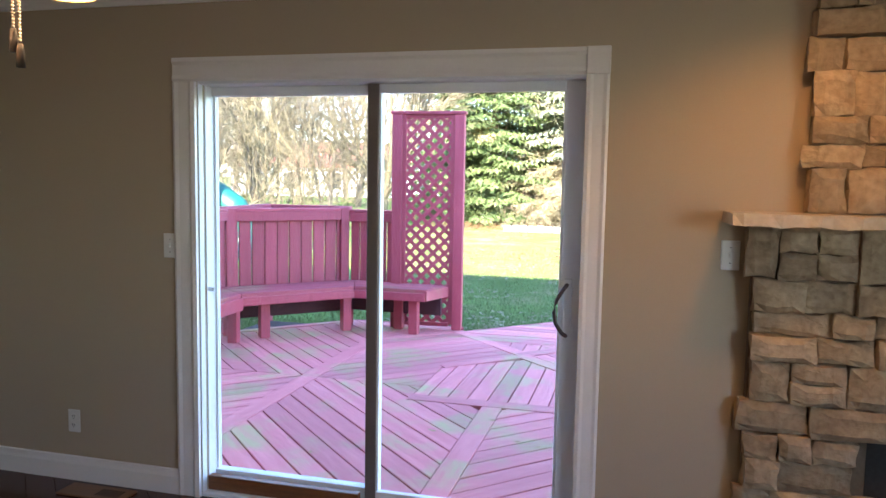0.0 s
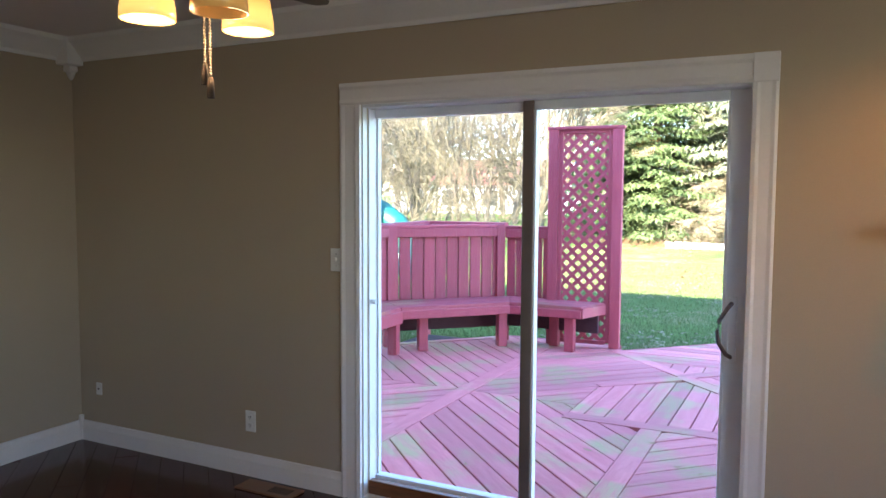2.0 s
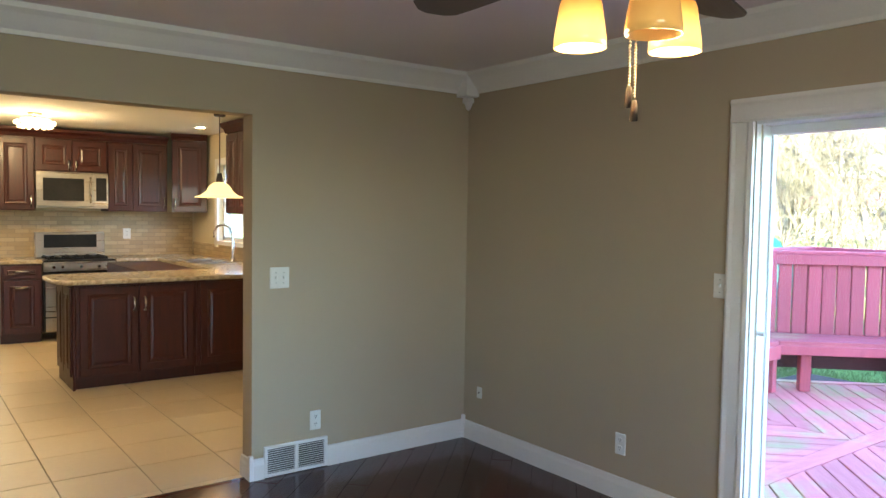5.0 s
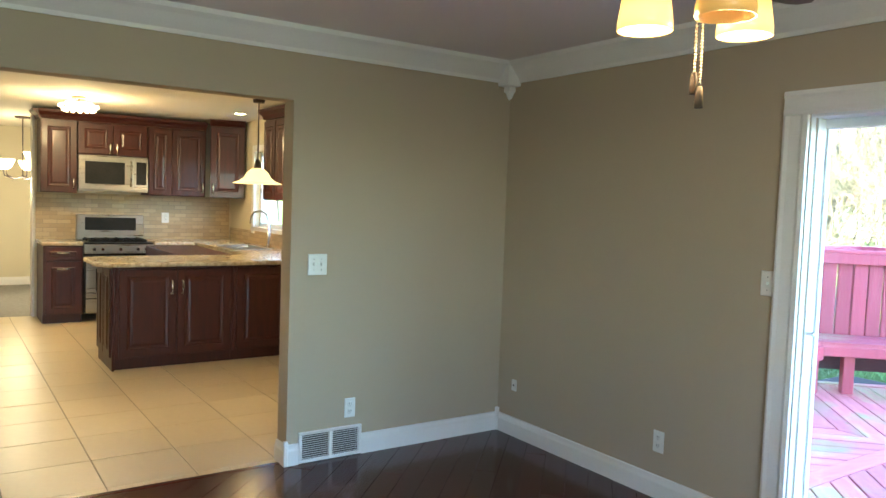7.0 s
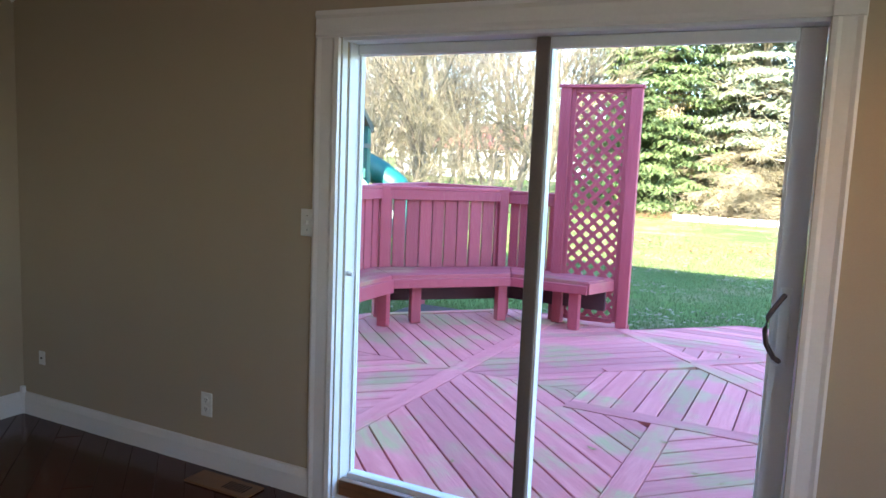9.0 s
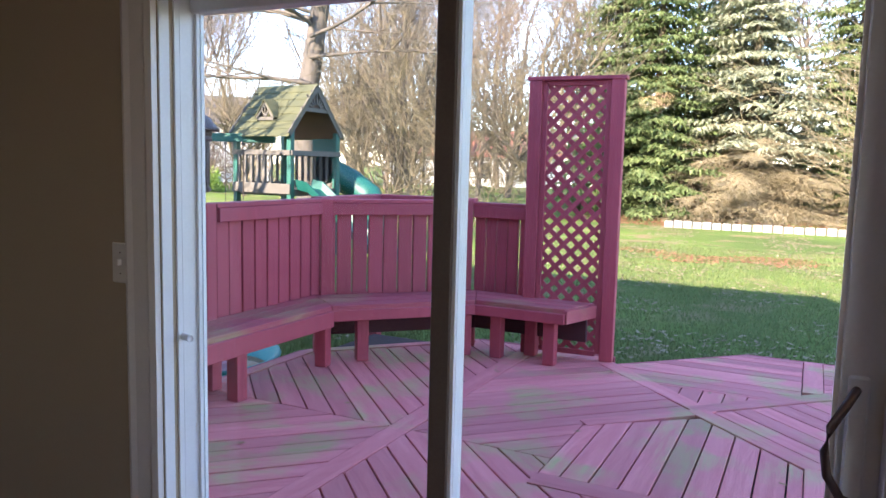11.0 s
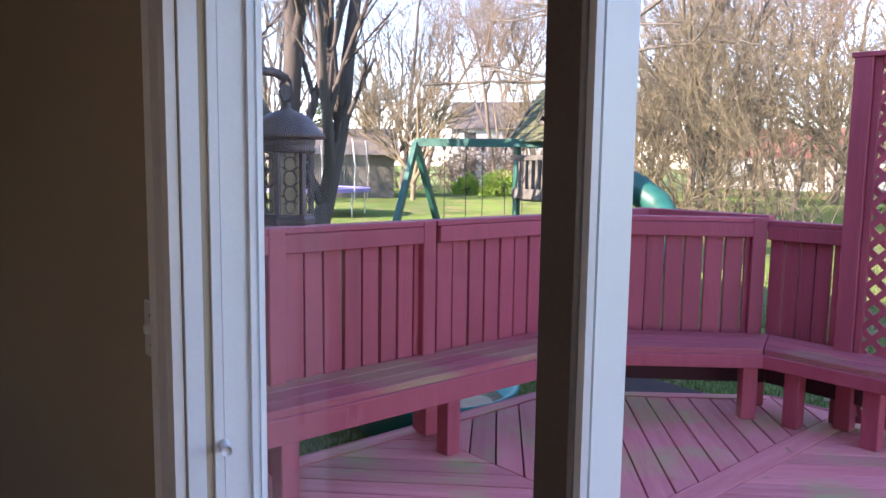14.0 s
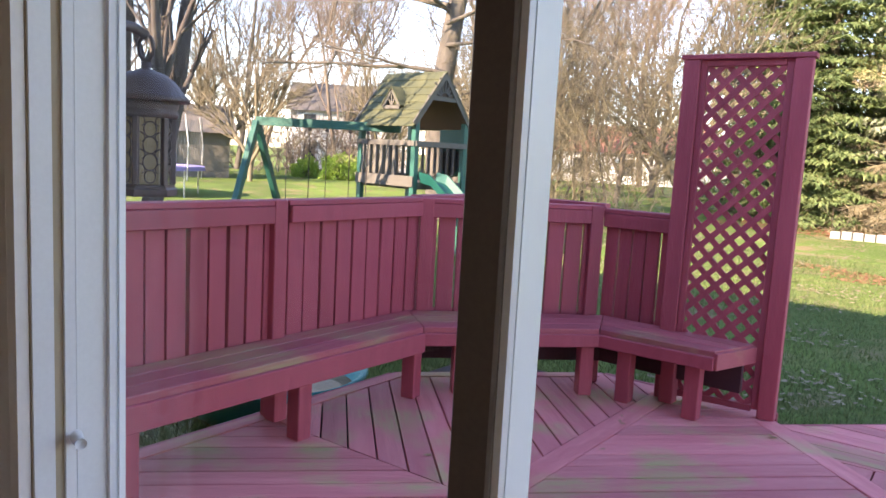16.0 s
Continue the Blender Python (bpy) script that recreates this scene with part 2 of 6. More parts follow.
def box(x0, x1, y0, y1, z0, z1, bevel=0.0, bm=None, m=None):
    bm = bm or bmesh.new()
    mat = Matrix.LocRotScale(((x0 + x1) / 2, (y0 + y1) / 2, (z0 + z1) / 2), None, (abs(x1 - x0), abs(y1 - y0), abs(z1 - z0)))
    r = bmesh.ops.create_cube(bm, size=1, matrix=(m @ mat) if m is not None else mat)
    if bevel:
        vs = set(r["verts"])
        bmesh.ops.bevel(bm, geom=[e for e in bm.edges if e.verts[0] in vs], offset=bevel, segments=1, affect="EDGES")
    return bm


def beam(p, q, w, h, bevel=0.0, bm=None, roll=0.0):
    """A squared bar from p to q, w wide (level) and h high."""
    p, q = Vector(p), Vector(q)
    d = q - p
    rot = d.to_track_quat("X", "Z").to_matrix().to_4x4()
    m = Matrix.Translation((p + q) / 2) @ rot @ pose(0, 0, 0, roll)
    return box(-d.length / 2, d.length / 2, -w / 2, w / 2, -h / 2, h / 2, bevel, bm, m)


def tube(points, radii, sides=8, bm=None, caps=True):
    """A round bar along points."""
    bm = bm or bmesh.new()
    pts = [Vector(p) for p in points]
    if not hasattr(radii, "__len__"):
        radii = [radii] * len(pts)
    rings, up = [], Vector((0, 0, 1))
    for i, p in enumerate(pts):
        d = (pts[min(i + 1, len(pts) - 1)] - pts[max(i - 1, 0)]).normalized()
        a = d.cross(up if abs(d.z) < 0.95 else Vector((1, 0, 0))).normalized()
        b = d.cross(a)
        rings.append([bm.verts.new(p + radii[i] * (math.cos(2 * math.pi * k / sides) * a + math.sin(2 * math.pi * k / sides) * b)) for k in range(sides)])
    for r, s in zip(rings, rings[1:]):
        for k in range(sides):
            bm.faces.new((r[k], r[(k + 1) % sides], s[(k + 1) % sides], s[k]))
    if caps:
        bm.faces.new(rings[0])
        bm.faces.new(rings[-1][::-1])
    return bm


def lathe(profile, sides=24, bm=None, at=(0, 0, 0)):
    """Turns (radius, z) pairs round the z axis."""
    bm = bm or bmesh.new()
    rings = [[bm.verts.new((at[0] + r * math.cos(2 * math.pi * k / sides), at[1] + r * math.sin(2 * math.pi * k / sides), at[2] + z)) for k in range(sides)] for r, z in profile]
    for r, s in zip(rings, rings[1:]):
        for k in range(sides):
            bm.faces.new((r[k], r[(k + 1) % sides], s[(k + 1) % sides], s[k]))
    return bm


def profile_run(shape, p, q, normal):
    """A moulding: the outline (out from the wall, up) swept from p to q along a wall whose inward normal is given."""
    bm = bmesh.new()
    p, q, nrm = Vector(p), Vector(q), Vector(normal)
    rings = [[bm.verts.new(e + nrm * o + Vector((0, 0, u))) for o, u in shape] for e in (p, q)]
    k = len(shape)
    for i in range(k):
        bm.faces.new((rings[0][i], rings[0][(i + 1) % k], rings[1][(i + 1) % k], rings[1][i]))
    bm.faces.new(rings[0][::-1])
    bm.faces.new(rings[1])
    bmesh.ops.recalc_face_normals(bm, faces=bm.faces)
    return bm


def clip(poly, nx, ny, c):
    """The part of poly where nx*x + ny*y <= c."""
    out = []
    for (ax, ay), (bx, by) in zip(poly, poly[1:] + poly[:1]):
        da, db = nx * ax + ny * ay - c, nx * bx + ny * by - c
        if da <= 0:
            out.append((ax, ay))
        if da * db < 0:
            f = da / (da - db)
            out.append((ax + f * (bx - ax), ay + f * (by - ay)))
    return out


def boards(name, poly, angle, pitch, gap, top, thick, material, parent, lengths=None, chamfer=0.003, phase=0.0, seed=1):
    """Fills a flat outline with boards laid at an angle, each a piece of its own."""
    rnd = random.Random(seed)
    a = radians(angle)
    u, v = (math.cos(a), math.sin(a)), (-math.sin(a), math.cos(a))
    vs = [v[0] * x + v[1] * y for x, y in poly]
    k = math.floor((min(vs) - phase) / pitch)
    while k * pitch + phase < max(vs):
        lo, hi = k * pitch + phase + gap / 2, (k + 1) * pitch + phase - gap / 2
        k += 1
        strip = clip(clip(poly, v[0], v[1], hi), -v[0], -v[1], -lo)
        if len(strip) < 3:
            continue
        pieces = []
        us = [u[0] * x + u[1] * y for x, y in strip]
        if lengths:
            s = min(us) - rnd.random() * lengths
            while s < max(us):
                e = s + lengths * (0.6 + 0.8 * rnd.random())
                pieces.append(clip(clip(strip, u[0], u[1], e - gap / 2), -u[0], -u[1], -s - gap / 2))
                s = e
        else:
            pieces = [strip]
        for q in pieces:
            pts = []
            for x, y in q:
                w = (u[0] * x + u[1] * y, v[0] * x + v[1] * y)
                if not pts or (abs(w[0] - pts[-1][0]) + abs(w[1] - pts[-1][1])) > 0.002:
                    pts.append(w)
            if len(pts) > 2 and abs(pts[0][0] - pts[-1][0]) + abs(pts[0][1] - pts[-1][1]) < 0.002:
                pts.pop()
            area = 0.5 * sum(ax * by - bx * ay for (ax, ay), (bx, by) in zip(pts, pts[1:] + pts[:1])) if len(pts) > 2 else 0
            if abs(area) < 0.002:
                continue
            cx, cy = sum(p[0] for p in pts) / len(pts), sum(p[1] for p in pts) / len(pts)
            bm = bmesh.new()
            lift = rnd.uniform(-0.0015, 0.0015)
            lower = [bm.verts.new((x - cx, y - cy, -thick)) for x, y in pts]
            mid = [bm.verts.new((x - cx, y - cy, -chamfer)) for x, y in pts]
            upper = []
            for x, y in pts:
                d = math.hypot(x - cx, y - cy) or 1
                sy = y - cy
                upper.append(bm.verts.new(((x - cx) * (1 - chamfer / d), sy - math.copysign(min(chamfer, abs(sy)), sy), 0)))
            n = len(pts)
            for r, s in ((lower, mid), (mid, upper)):
                for i in range(n):
                    bm.faces.new((r[i], r[(i + 1) % n], s[(i + 1) % n], s[i]))
            bm.faces.new(upper)
            bmesh.ops.recalc_face_normals(bm, faces=bm.faces)
            part(name, bm, material, parent, m=pose(u[0] * cx + v[0] * cy, u[1] * cx + v[1] * cy, top + lift, 0, 0, angle))


# ---- the room ----
W, K, H = 3.108, -3.789, 2.44            # door wall, kitchen wall, ceiling
XR, YB = 2.75, -2.7                      # unseen right and back walls
OP_Y, OP_Z = 1.59, 2.05                  # edge and head of the kitchen opening
DX0, DX1, DZ = -1.715, 0.035, 1.968      # sliding door opening


def wall(name, boxes, material, label):
    bm = bmesh.new()
    for b in boxes:
        box(*b, bm=bm)
    return solid(name, bm, material, label, "wall", "structure")


wall("wall_north", [(K - 0.13, DX0, W, W + 0.15, 0, H), (DX1, XR + 0.15, W, W + 0.15, 0, H), (DX0, DX1, W, W + 0.15, DZ, H)], WALL, "taupe painted wall round the sliding door")
wall("wall_west", [(K - 0.13, K, OP_Y, W, 0, H), (K - 0.13, K, -1.3, OP_Y, OP_Z, H), (K - 0.13, K, YB, -1.3, 0, H)], WALL, "taupe painted wall with a wide kitchen opening")
wall("wall_south", [(K - 0.13, XR + 0.15, YB - 0.15, YB, 0, H)], WALL, "plain taupe painted wall")
wall("wall_east", [(XR, XR + 0.15, YB, -1.6, 0, H), (XR, XR + 0.15, 0.2, W, 0, H), (XR, XR + 0.15, -1.6, 0.2, 0, 0.9), (XR, XR + 0.15, -1.6, 0.2, 2.1, H)], WALL, "taupe painted wall with a window")
solid("ceiling", box(K, XR, YB, W, H, H + 0.15), CEIL, "flat white painted ceiling", "ceiling", "structure")
floor = thing("floor", "dark glossy cherry floor of diagonal planks", "floor", kind="structure")
part("subfloor", box(K - 0.065, XR, YB, W, -0.2, -0.019), UNDER, floor)

CROWN = [(0, 0), (0.012, 0), (0.016, 0.02), (0.045, 0.05), (0.075, 0.085), (0.10, 0.105), (0.105, 0.13), (0, 0.13)]
BASE = [(0, 0), (0.017, 0), (0.017, 0.085), (0.012, 0.10), (0.010, 0.118), (0.004, 0.122), (0, 0.122)]
z_c = H - 0.131
crown = thing("trim_crown", "white crown moulding under the ceiling", "moulding", kind="structure")
part("moulding", profile_run(CROWN, (K, W - 0.001, z_c), (XR, W - 0.001, z_c), (0, -1, 0)), TRIM, crown)
part("moulding", profile_run(CROWN, (K + 0.001, YB, z_c), (K + 0.001, W, z_c), (1, 0, 0)), TRIM, crown)
cb = bmesh.new()
box(K, K + 0.108, W - 0.108, W, H - 0.155, H - 0.001, 0.004, cb)
box(K, K + 0.06, W - 0.06, W, H - 0.19, H - 0.155, 0.006, cb)
lathe([(0.0, -0.05), (0.015, -0.035), (0.028, 0.0)], 12, cb, (K + 0.024, W - 0.024, H - 0.19))
part("corner_block", cb, TRIM, crown, "white corner block with a turned drop")
base = thing("baseboard", "white moulded baseboard along the walls", "baseboard", kind="structure")
part("board", profile_run(BASE, (K, W - 0.001, 0), (DX0 - 0.117, W - 0.001, 0), (0, -1, 0)), TRIM, base)
part("board", profile_run(BASE, (0.127, W - 0.001, 0), (0.66, W - 0.001, 0), (0, -1, 0)), TRIM, base)
part("board", profile_run(BASE, (K + 0.001, 2.06, 0), (K + 0.001, W, 0), (1, 0, 0)), TRIM, base)
part("board", profile_run(BASE, (K + 0.001, OP_Y, 0), (K + 0.001, 1.66, 0), (1, 0, 0)), TRIM, base)
part("board", profile_run(BASE, (K - 0.13, OP_Y - 0.001, 0), (K + 0.017, OP_Y - 0.001, 0), (0, -1, 0)), TRIM, base)
part("corner_post", box(K + 0.004, K + 0.028, W - 0.028, W - 0.004, 0, 0.155, 0.004), TRIM, base)
part("corner_post", box(K - 0.005, K + 0.022, OP_Y - 0.022, OP_Y + 0.004, 0, 0.145, 0.004), TRIM, base)

# ---- sliding door ----
door = thing("door_1", "white sliding glass door closed towards the deck", "sliding door", kind="structure")
cas = thing("trim_door", "white casing with corner blocks round the glass door", "door casing", kind="structure")
CAS = [(0, 0), (0.018, 0), (0.022, 0.012), (0.016, 0.03), (0.016, 0.08), (0.024, 0.095), (0.020, 0.115), (0, 0.115)]


def casing_leg(x0, x1):
    bm = bmesh.new()
    n = len(CAS)
    s = (x1 - x0) / 0.115
    rings = [[bm.verts.new((x0 + u * s, W - 0.001 - o, z)) for o, u in CAS] for z in (0, 2.063 - 0.105)]
    for i in range(n):
        bm.faces.new((rings[0][i], rings[0][(i + 1) % n], rings[1][(i + 1) % n], rings[1][i]))
    bm.faces.new(rings[0])
    bm.faces.new(rings[1][::-1])
    bmesh.ops.recalc_face_normals(bm, faces=bm.faces)
    return bm


part("side_casing", casing_leg(DX0 - 0.117, DX0 - 0.002), TRIM, cas)
part("side_casing", casing_leg(DX1 + 0.092, DX1 + 0.002), TRIM, cas)
part("head_casing", profile_run([(o, u * 0.105 / 0.115) for o, u in CAS], (DX0 - 0.117, W - 0.001, 1.960), (DX1 + 0.092, W - 0.001, 1.960), (0, -1, 0)), TRIM, cas)
part("corner_block", box(DX1 + 0.001, DX1 + 0.0935, W - 0.027, W - 0.001, 1.957, 2.0665, 0.003), TRIM, cas)

jm = bmesh.new()
box(DX0, DX0 + 0.004, W + 0.002, W + 0.037, 0.02, DZ, bm=jm)
box(DX0, DX0 + 0.006, W + 0.054, W + 0.072, 0.02, DZ, bm=jm)
part("jamb", jm, VINYL, door, "white vinyl jamb with a track groove")
part("jamb_groove", box(DX0 - 0.006, DX0 - 0.002, W + 0.03, W + 0.06, 0.02, DZ), BRONZE, door)
part("jamb", box(DX1 - 0.004, DX1, W + 0.002, W + 0.15, 0.02, DZ), VINYL, door)
part("head", box(DX0, DX1, W + 0.004, W + 0.16, DZ - 0.02, DZ - 0.001, 0.002), VINYL, door)
st = bmesh.new()
box(DX0, DX1, W - 0.004, W + 0.17, 0.001, 0.02, 0.003, st)
for yy in (0.05, 0.10, 0.14):
    box(DX0, DX1, W + yy, W + yy + 0.006, 0.02, 0.034, bm=st)
part("sill_track", st, VINYL, door, "white vinyl sill track")


def panel(name, x0, x1, y0, y1, stile_l, stile_r, glass_y, zb, mat_l, mat_r, label):
    p = part(name, box(x0 + stile_l + 0.001, x1 - stile_r - 0.001, y0 if name != "fixed_panel" else W + 0.112, y1, DZ - 0.062, DZ - 0.021, 0.003), VINYL, door, label)
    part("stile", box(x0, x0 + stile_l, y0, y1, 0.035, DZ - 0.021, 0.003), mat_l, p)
    part("stile", box(x1 - stile_r, x1, y0 if name != "fixed_panel" else W + 0.112, y1 if name != "fixed_panel" else W + 0.185, 0.035, DZ - 0.021, 0.003), mat_r, p)
    part("bottom_rail", box(x0 + stile_l, x1 - stile_r, y0 if name != "fixed_panel" else W + 0.112, y1, 0.035, zb, 0.003), VINYL, p)
    bd = bmesh.new()
    for x, s in ((x0 + stile_l, 1), (x1 - stile_r, -1)):
        box(x, x + s * 0.006, glass_y + 0.004, glass_y + 0.016, zb, DZ - 0.062, bm=bd)
        box(x, x + s * 0.009, glass_y - 0.016, glass_y - 0.004, zb, DZ - 0.062, bm=bd)
    part("glazing_bead", bd, VINYL, p)
    g = part("pane", box(x0 + stile_l, x1 - stile_r, glass_y - 0.002, glass_y + 0.002, zb, DZ - 0.062), GLASS, p, "clear window glass")
    g.visible_shadow = False
    return p


fixed = panel("fixed_panel", DX0 - 0.004, -0.874, W + 0.072, W + 0.165, 0.008, 0.040, W + 0.145, 0.095, VINYL, VINYL, "fixed glass panel in a white frame")
slider = panel("sliding_panel", -0.917, DX1 - 0.006, W + 0.076, W + 0.108, 0.052, 0.078, W + 0.100, 0.10, VINYL_SHADED, VINYL, "sliding glass panel with a curved pull handle")
part("door_latch", tube([(DX0 + 0.004, W + 0.072, 0.995), (DX0 + 0.03, W + 0.064, 0.995), (DX0 + 0.045, W + 0.06, 0.995)], [0.012, 0.009, 0.010], 10), VINYL, fixed, "white thumb latch", True)
hx = DX1 - 0.05
hd = part("door_handle", box(hx - 0.02, hx + 0.016, W + 0.062, W + 0.0755, 0.87, 1.13, 0.004), VINYL, slider, "curved grey pull handle")
part("grip", tube([(hx - 0.005, W + 0.065, 1.105), (hx - 0.02, W + 0.032, 1.085), (hx - 0.045, W + 0.016, 1.04), (hx - 0.052, W + 0.014, 0.995), (hx - 0.045, W + 0.016, 0.95), (hx - 0.02, W + 0.032, 0.905), (hx - 0.005, W + 0.065, 0.888)], 0.0085, 10), BRONZE, hd, "", True)
solid("security_bar", box(DX0 + 0.01, -0.935, W + 0.036, W + 0.072, 0.022, 0.092, 0.003), SILLWOOD, "brown wooden security bar lying in the door track", "door bar")

# ---- outside: ground, deck ----
D, G = 0.025, -0.25
gm = bmesh.new()
NX, NY = 60, 60
gv = []
for j in range(NY + 1):
    row = []
    for i in range(NX + 1):
        sx, sy = (i / NX - 0.5) * 2, j / NY
        x, y = math.copysign(abs(sx) ** 2.2, sx) * 600, -60 + sy ** 2.6 * 900
        far = max(0.0, math.hypot(x, y - 6) - 12)
        row.append(gm.verts.new((x, y, G + 0.03 * noise.noise((x * 0.12, y * 0.12, 0)) * min(1, far / 4) + (0.004 * far if far < 60 else 0.24))))
    gv.append(row)
for j in range(NY):
    for i in range(NX):
        gm.faces.new((gv[j][i], gv[j][i + 1], gv[j + 1][i + 1], gv[j + 1][i]))
solid("ground", gm, LAWN, "green lawn with brown fallen leaves", "lawn", "structure", smooth=True)

deck = thing("deck", "plum-stained timber deck in a star pattern", "deck", kind="structure")
YD = W + 0.175
# Solid dark slabs stand in for the shade between the deck boards.
part("joists", box(-3.6, 3.4, YD + 0.02, 7.3, -0.12, -0.02), UNDER, deck, "solid dark slab that shades the board gaps")
jo = bmesh.new()
_t = [(-1.28, 7.301), (3.4, 7.301), (3.4, 8.06), (-0.55, 8.06)]
_a, _b = [jo.verts.new((x, y, -0.12)) for x, y in _t], [jo.verts.new((x, y, -0.02)) for x, y in _t]
for i in range(4):
    jo.faces.new((_a[i], _a[(i + 1) % 4], _b[(i + 1) % 4], _b[i]))
jo.faces.new(_b)
part("joists", jo, UNDER, deck, "solid dark slab that shades the board gaps")


def fascia(p, q):
    part("fascia", beam((*p, D - 0.10), (*q, D - 0.10), 0.035, 0.2, 0.004), FENCE, deck, m=None)


for p, q in (((-3.665, YD), (-3.665, 6.33)), ((-3.66, 6.35), (-2.62, 7.45)), ((-2.62, 7.46), (-1.45, 7.46)), ((-1.40, 7.22), (-0.52, 8.12)), ((-0.52, 8.12), (3.4, 8.12))):
    fascia(p, q)

# ---- bench, fence, trellis ----
def slat_fence(name, p, q, z0, z1, n, posts, label, inner=0.0, rails=True):
    """A run of upright slats under a cap and a face rail. posts: fractions along the run."""
    f = thing(name, label, "fence", "deck fences", (p[0], p[1], 0))
    d = Vector((q[0] - p[0], q[1] - p[1], 0))
    L, a = d.length, math.degrees(math.atan2(d.y, d.x))
    R = pose(0, 0, 0, 0, 0, a)
    rnd = random.Random(len(name) + int(L * 100))
    part("cap_rail", box(-0.02, L + 0.02, -0.06, 0.05, z1 - 0.03, z1, 0.004), FENCE, f, m=R)
    part("face_rail", box(0, L, -0.062, -0.032, z1 - 0.125, z1 - 0.032, 0.004), FENCE, f, m=R)
    part("back_rail", box(0, L, 0.018, 0.05, z1 - 0.125, z1 - 0.032, 0.004), FENCE, f, m=R)
    part("lower_rail", box(0, L, 0.012, 0.045, z0 + 0.02, z0 + 0.11, 0.004), FENCE, f, m=R)
    w = L / n
    sl = mesh_of("slat", box(-w * 0.445, w * 0.445, -0.024, 0.011, z0, z1 - 0.034, 0.003), FENCE)
    for i in range(n):
        part("slat", sl, None, f, m=R @ pose((i + 0.5) * w + rnd.uniform(-0.004, 0.004), rnd.uniform(-0.004, 0.004), 0, 0, rnd.uniform(-0.25, 0.25), rnd.uniform(-1.4, 1.4)))
    for s in posts:
        part("post", box(s * L - 0.045, s * L + 0.045, -0.066, 0.024, D + 0.001 if name == "deck_fence" else z0, z1 + 0.002, 0.005), FENCE, f, m=R)
    return f


ZT = 1.228
slat_fence("deck_fence", (-3.605, YD + 0.03), (-3.605, 5.25), 0.36, ZT, 17, (0.5, 0.985), "plum-stained slatted deck fence behind the bench")
slat_fence("deck_fence", (-3.605, 5.30), (-3.605, 6.45), 0.36, ZT, 9, (), "plum-stained slatted deck fence behind the bench")
slat_fence("corner_fence", (-3.60, 6.47), (-2.70, 7.36), 0.36, ZT - 0.005, 10, (0.035, 0.965), "plum-stained slatted fence across the deck corner")
slat_fence("deck_fence", (-2.66, 7.39), (-2.17, 7.39), 0.36, ZT - 0.02, 5, (), "short plum-stained slatted fence beside the trellis")
orail = thing("outer_rail", "plum-stained outer rails meeting in a corner behind the bench", "fence", "deck fences", (-3.62, 7.35, 0))
part("rail", box(-0.055, 0.055, -0.9, 0.0, ZT - 0.09, ZT + 0.01, 0.004), FENCE, orail)
part("rail", box(-0.055, 0.95, 0.001, 0.09, ZT - 0.09, ZT + 0.01, 0.004), FENCE, orail)
part("post", box(-0.045, 0.045, -0.045, 0.045, G - 0.1, ZT - 0.091, 0.004), FENCE, orail)


def offset_seg(p, q, d):
    v = Vector((q[0] - p[0], q[1] - p[1])).normalized()
    return (p[0] - v.y * d, p[1] + v.x * d), (q[0] - v.y * d, q[1] + v.x * d)


# Plum made much darker: the shade under the seat is in this colour.
SKIRT_SHADED = paint("plum skirt darkened for shade", (0.045, 0.014, 0.018), (0.085, 0.026, 0.032), 0.85, 3)
bench = thing("corner_bench", "plum-stained wooden bench bent along the deck corner, worn on top", "bench", at=(-3.2, 6.0, 0))
B0 = Matrix.Translation((3.2, -6.0, 0))
BT = 0.475
front = [(-3.20, YD + 0.05), (-3.185, 6.05), (-2.42, 6.875), (-1.70, 6.875)]
back = [(-3.575, YD + 0.05), (-3.575, 6.36), (-2.60, 7.31), (-1.58, 7.26)]
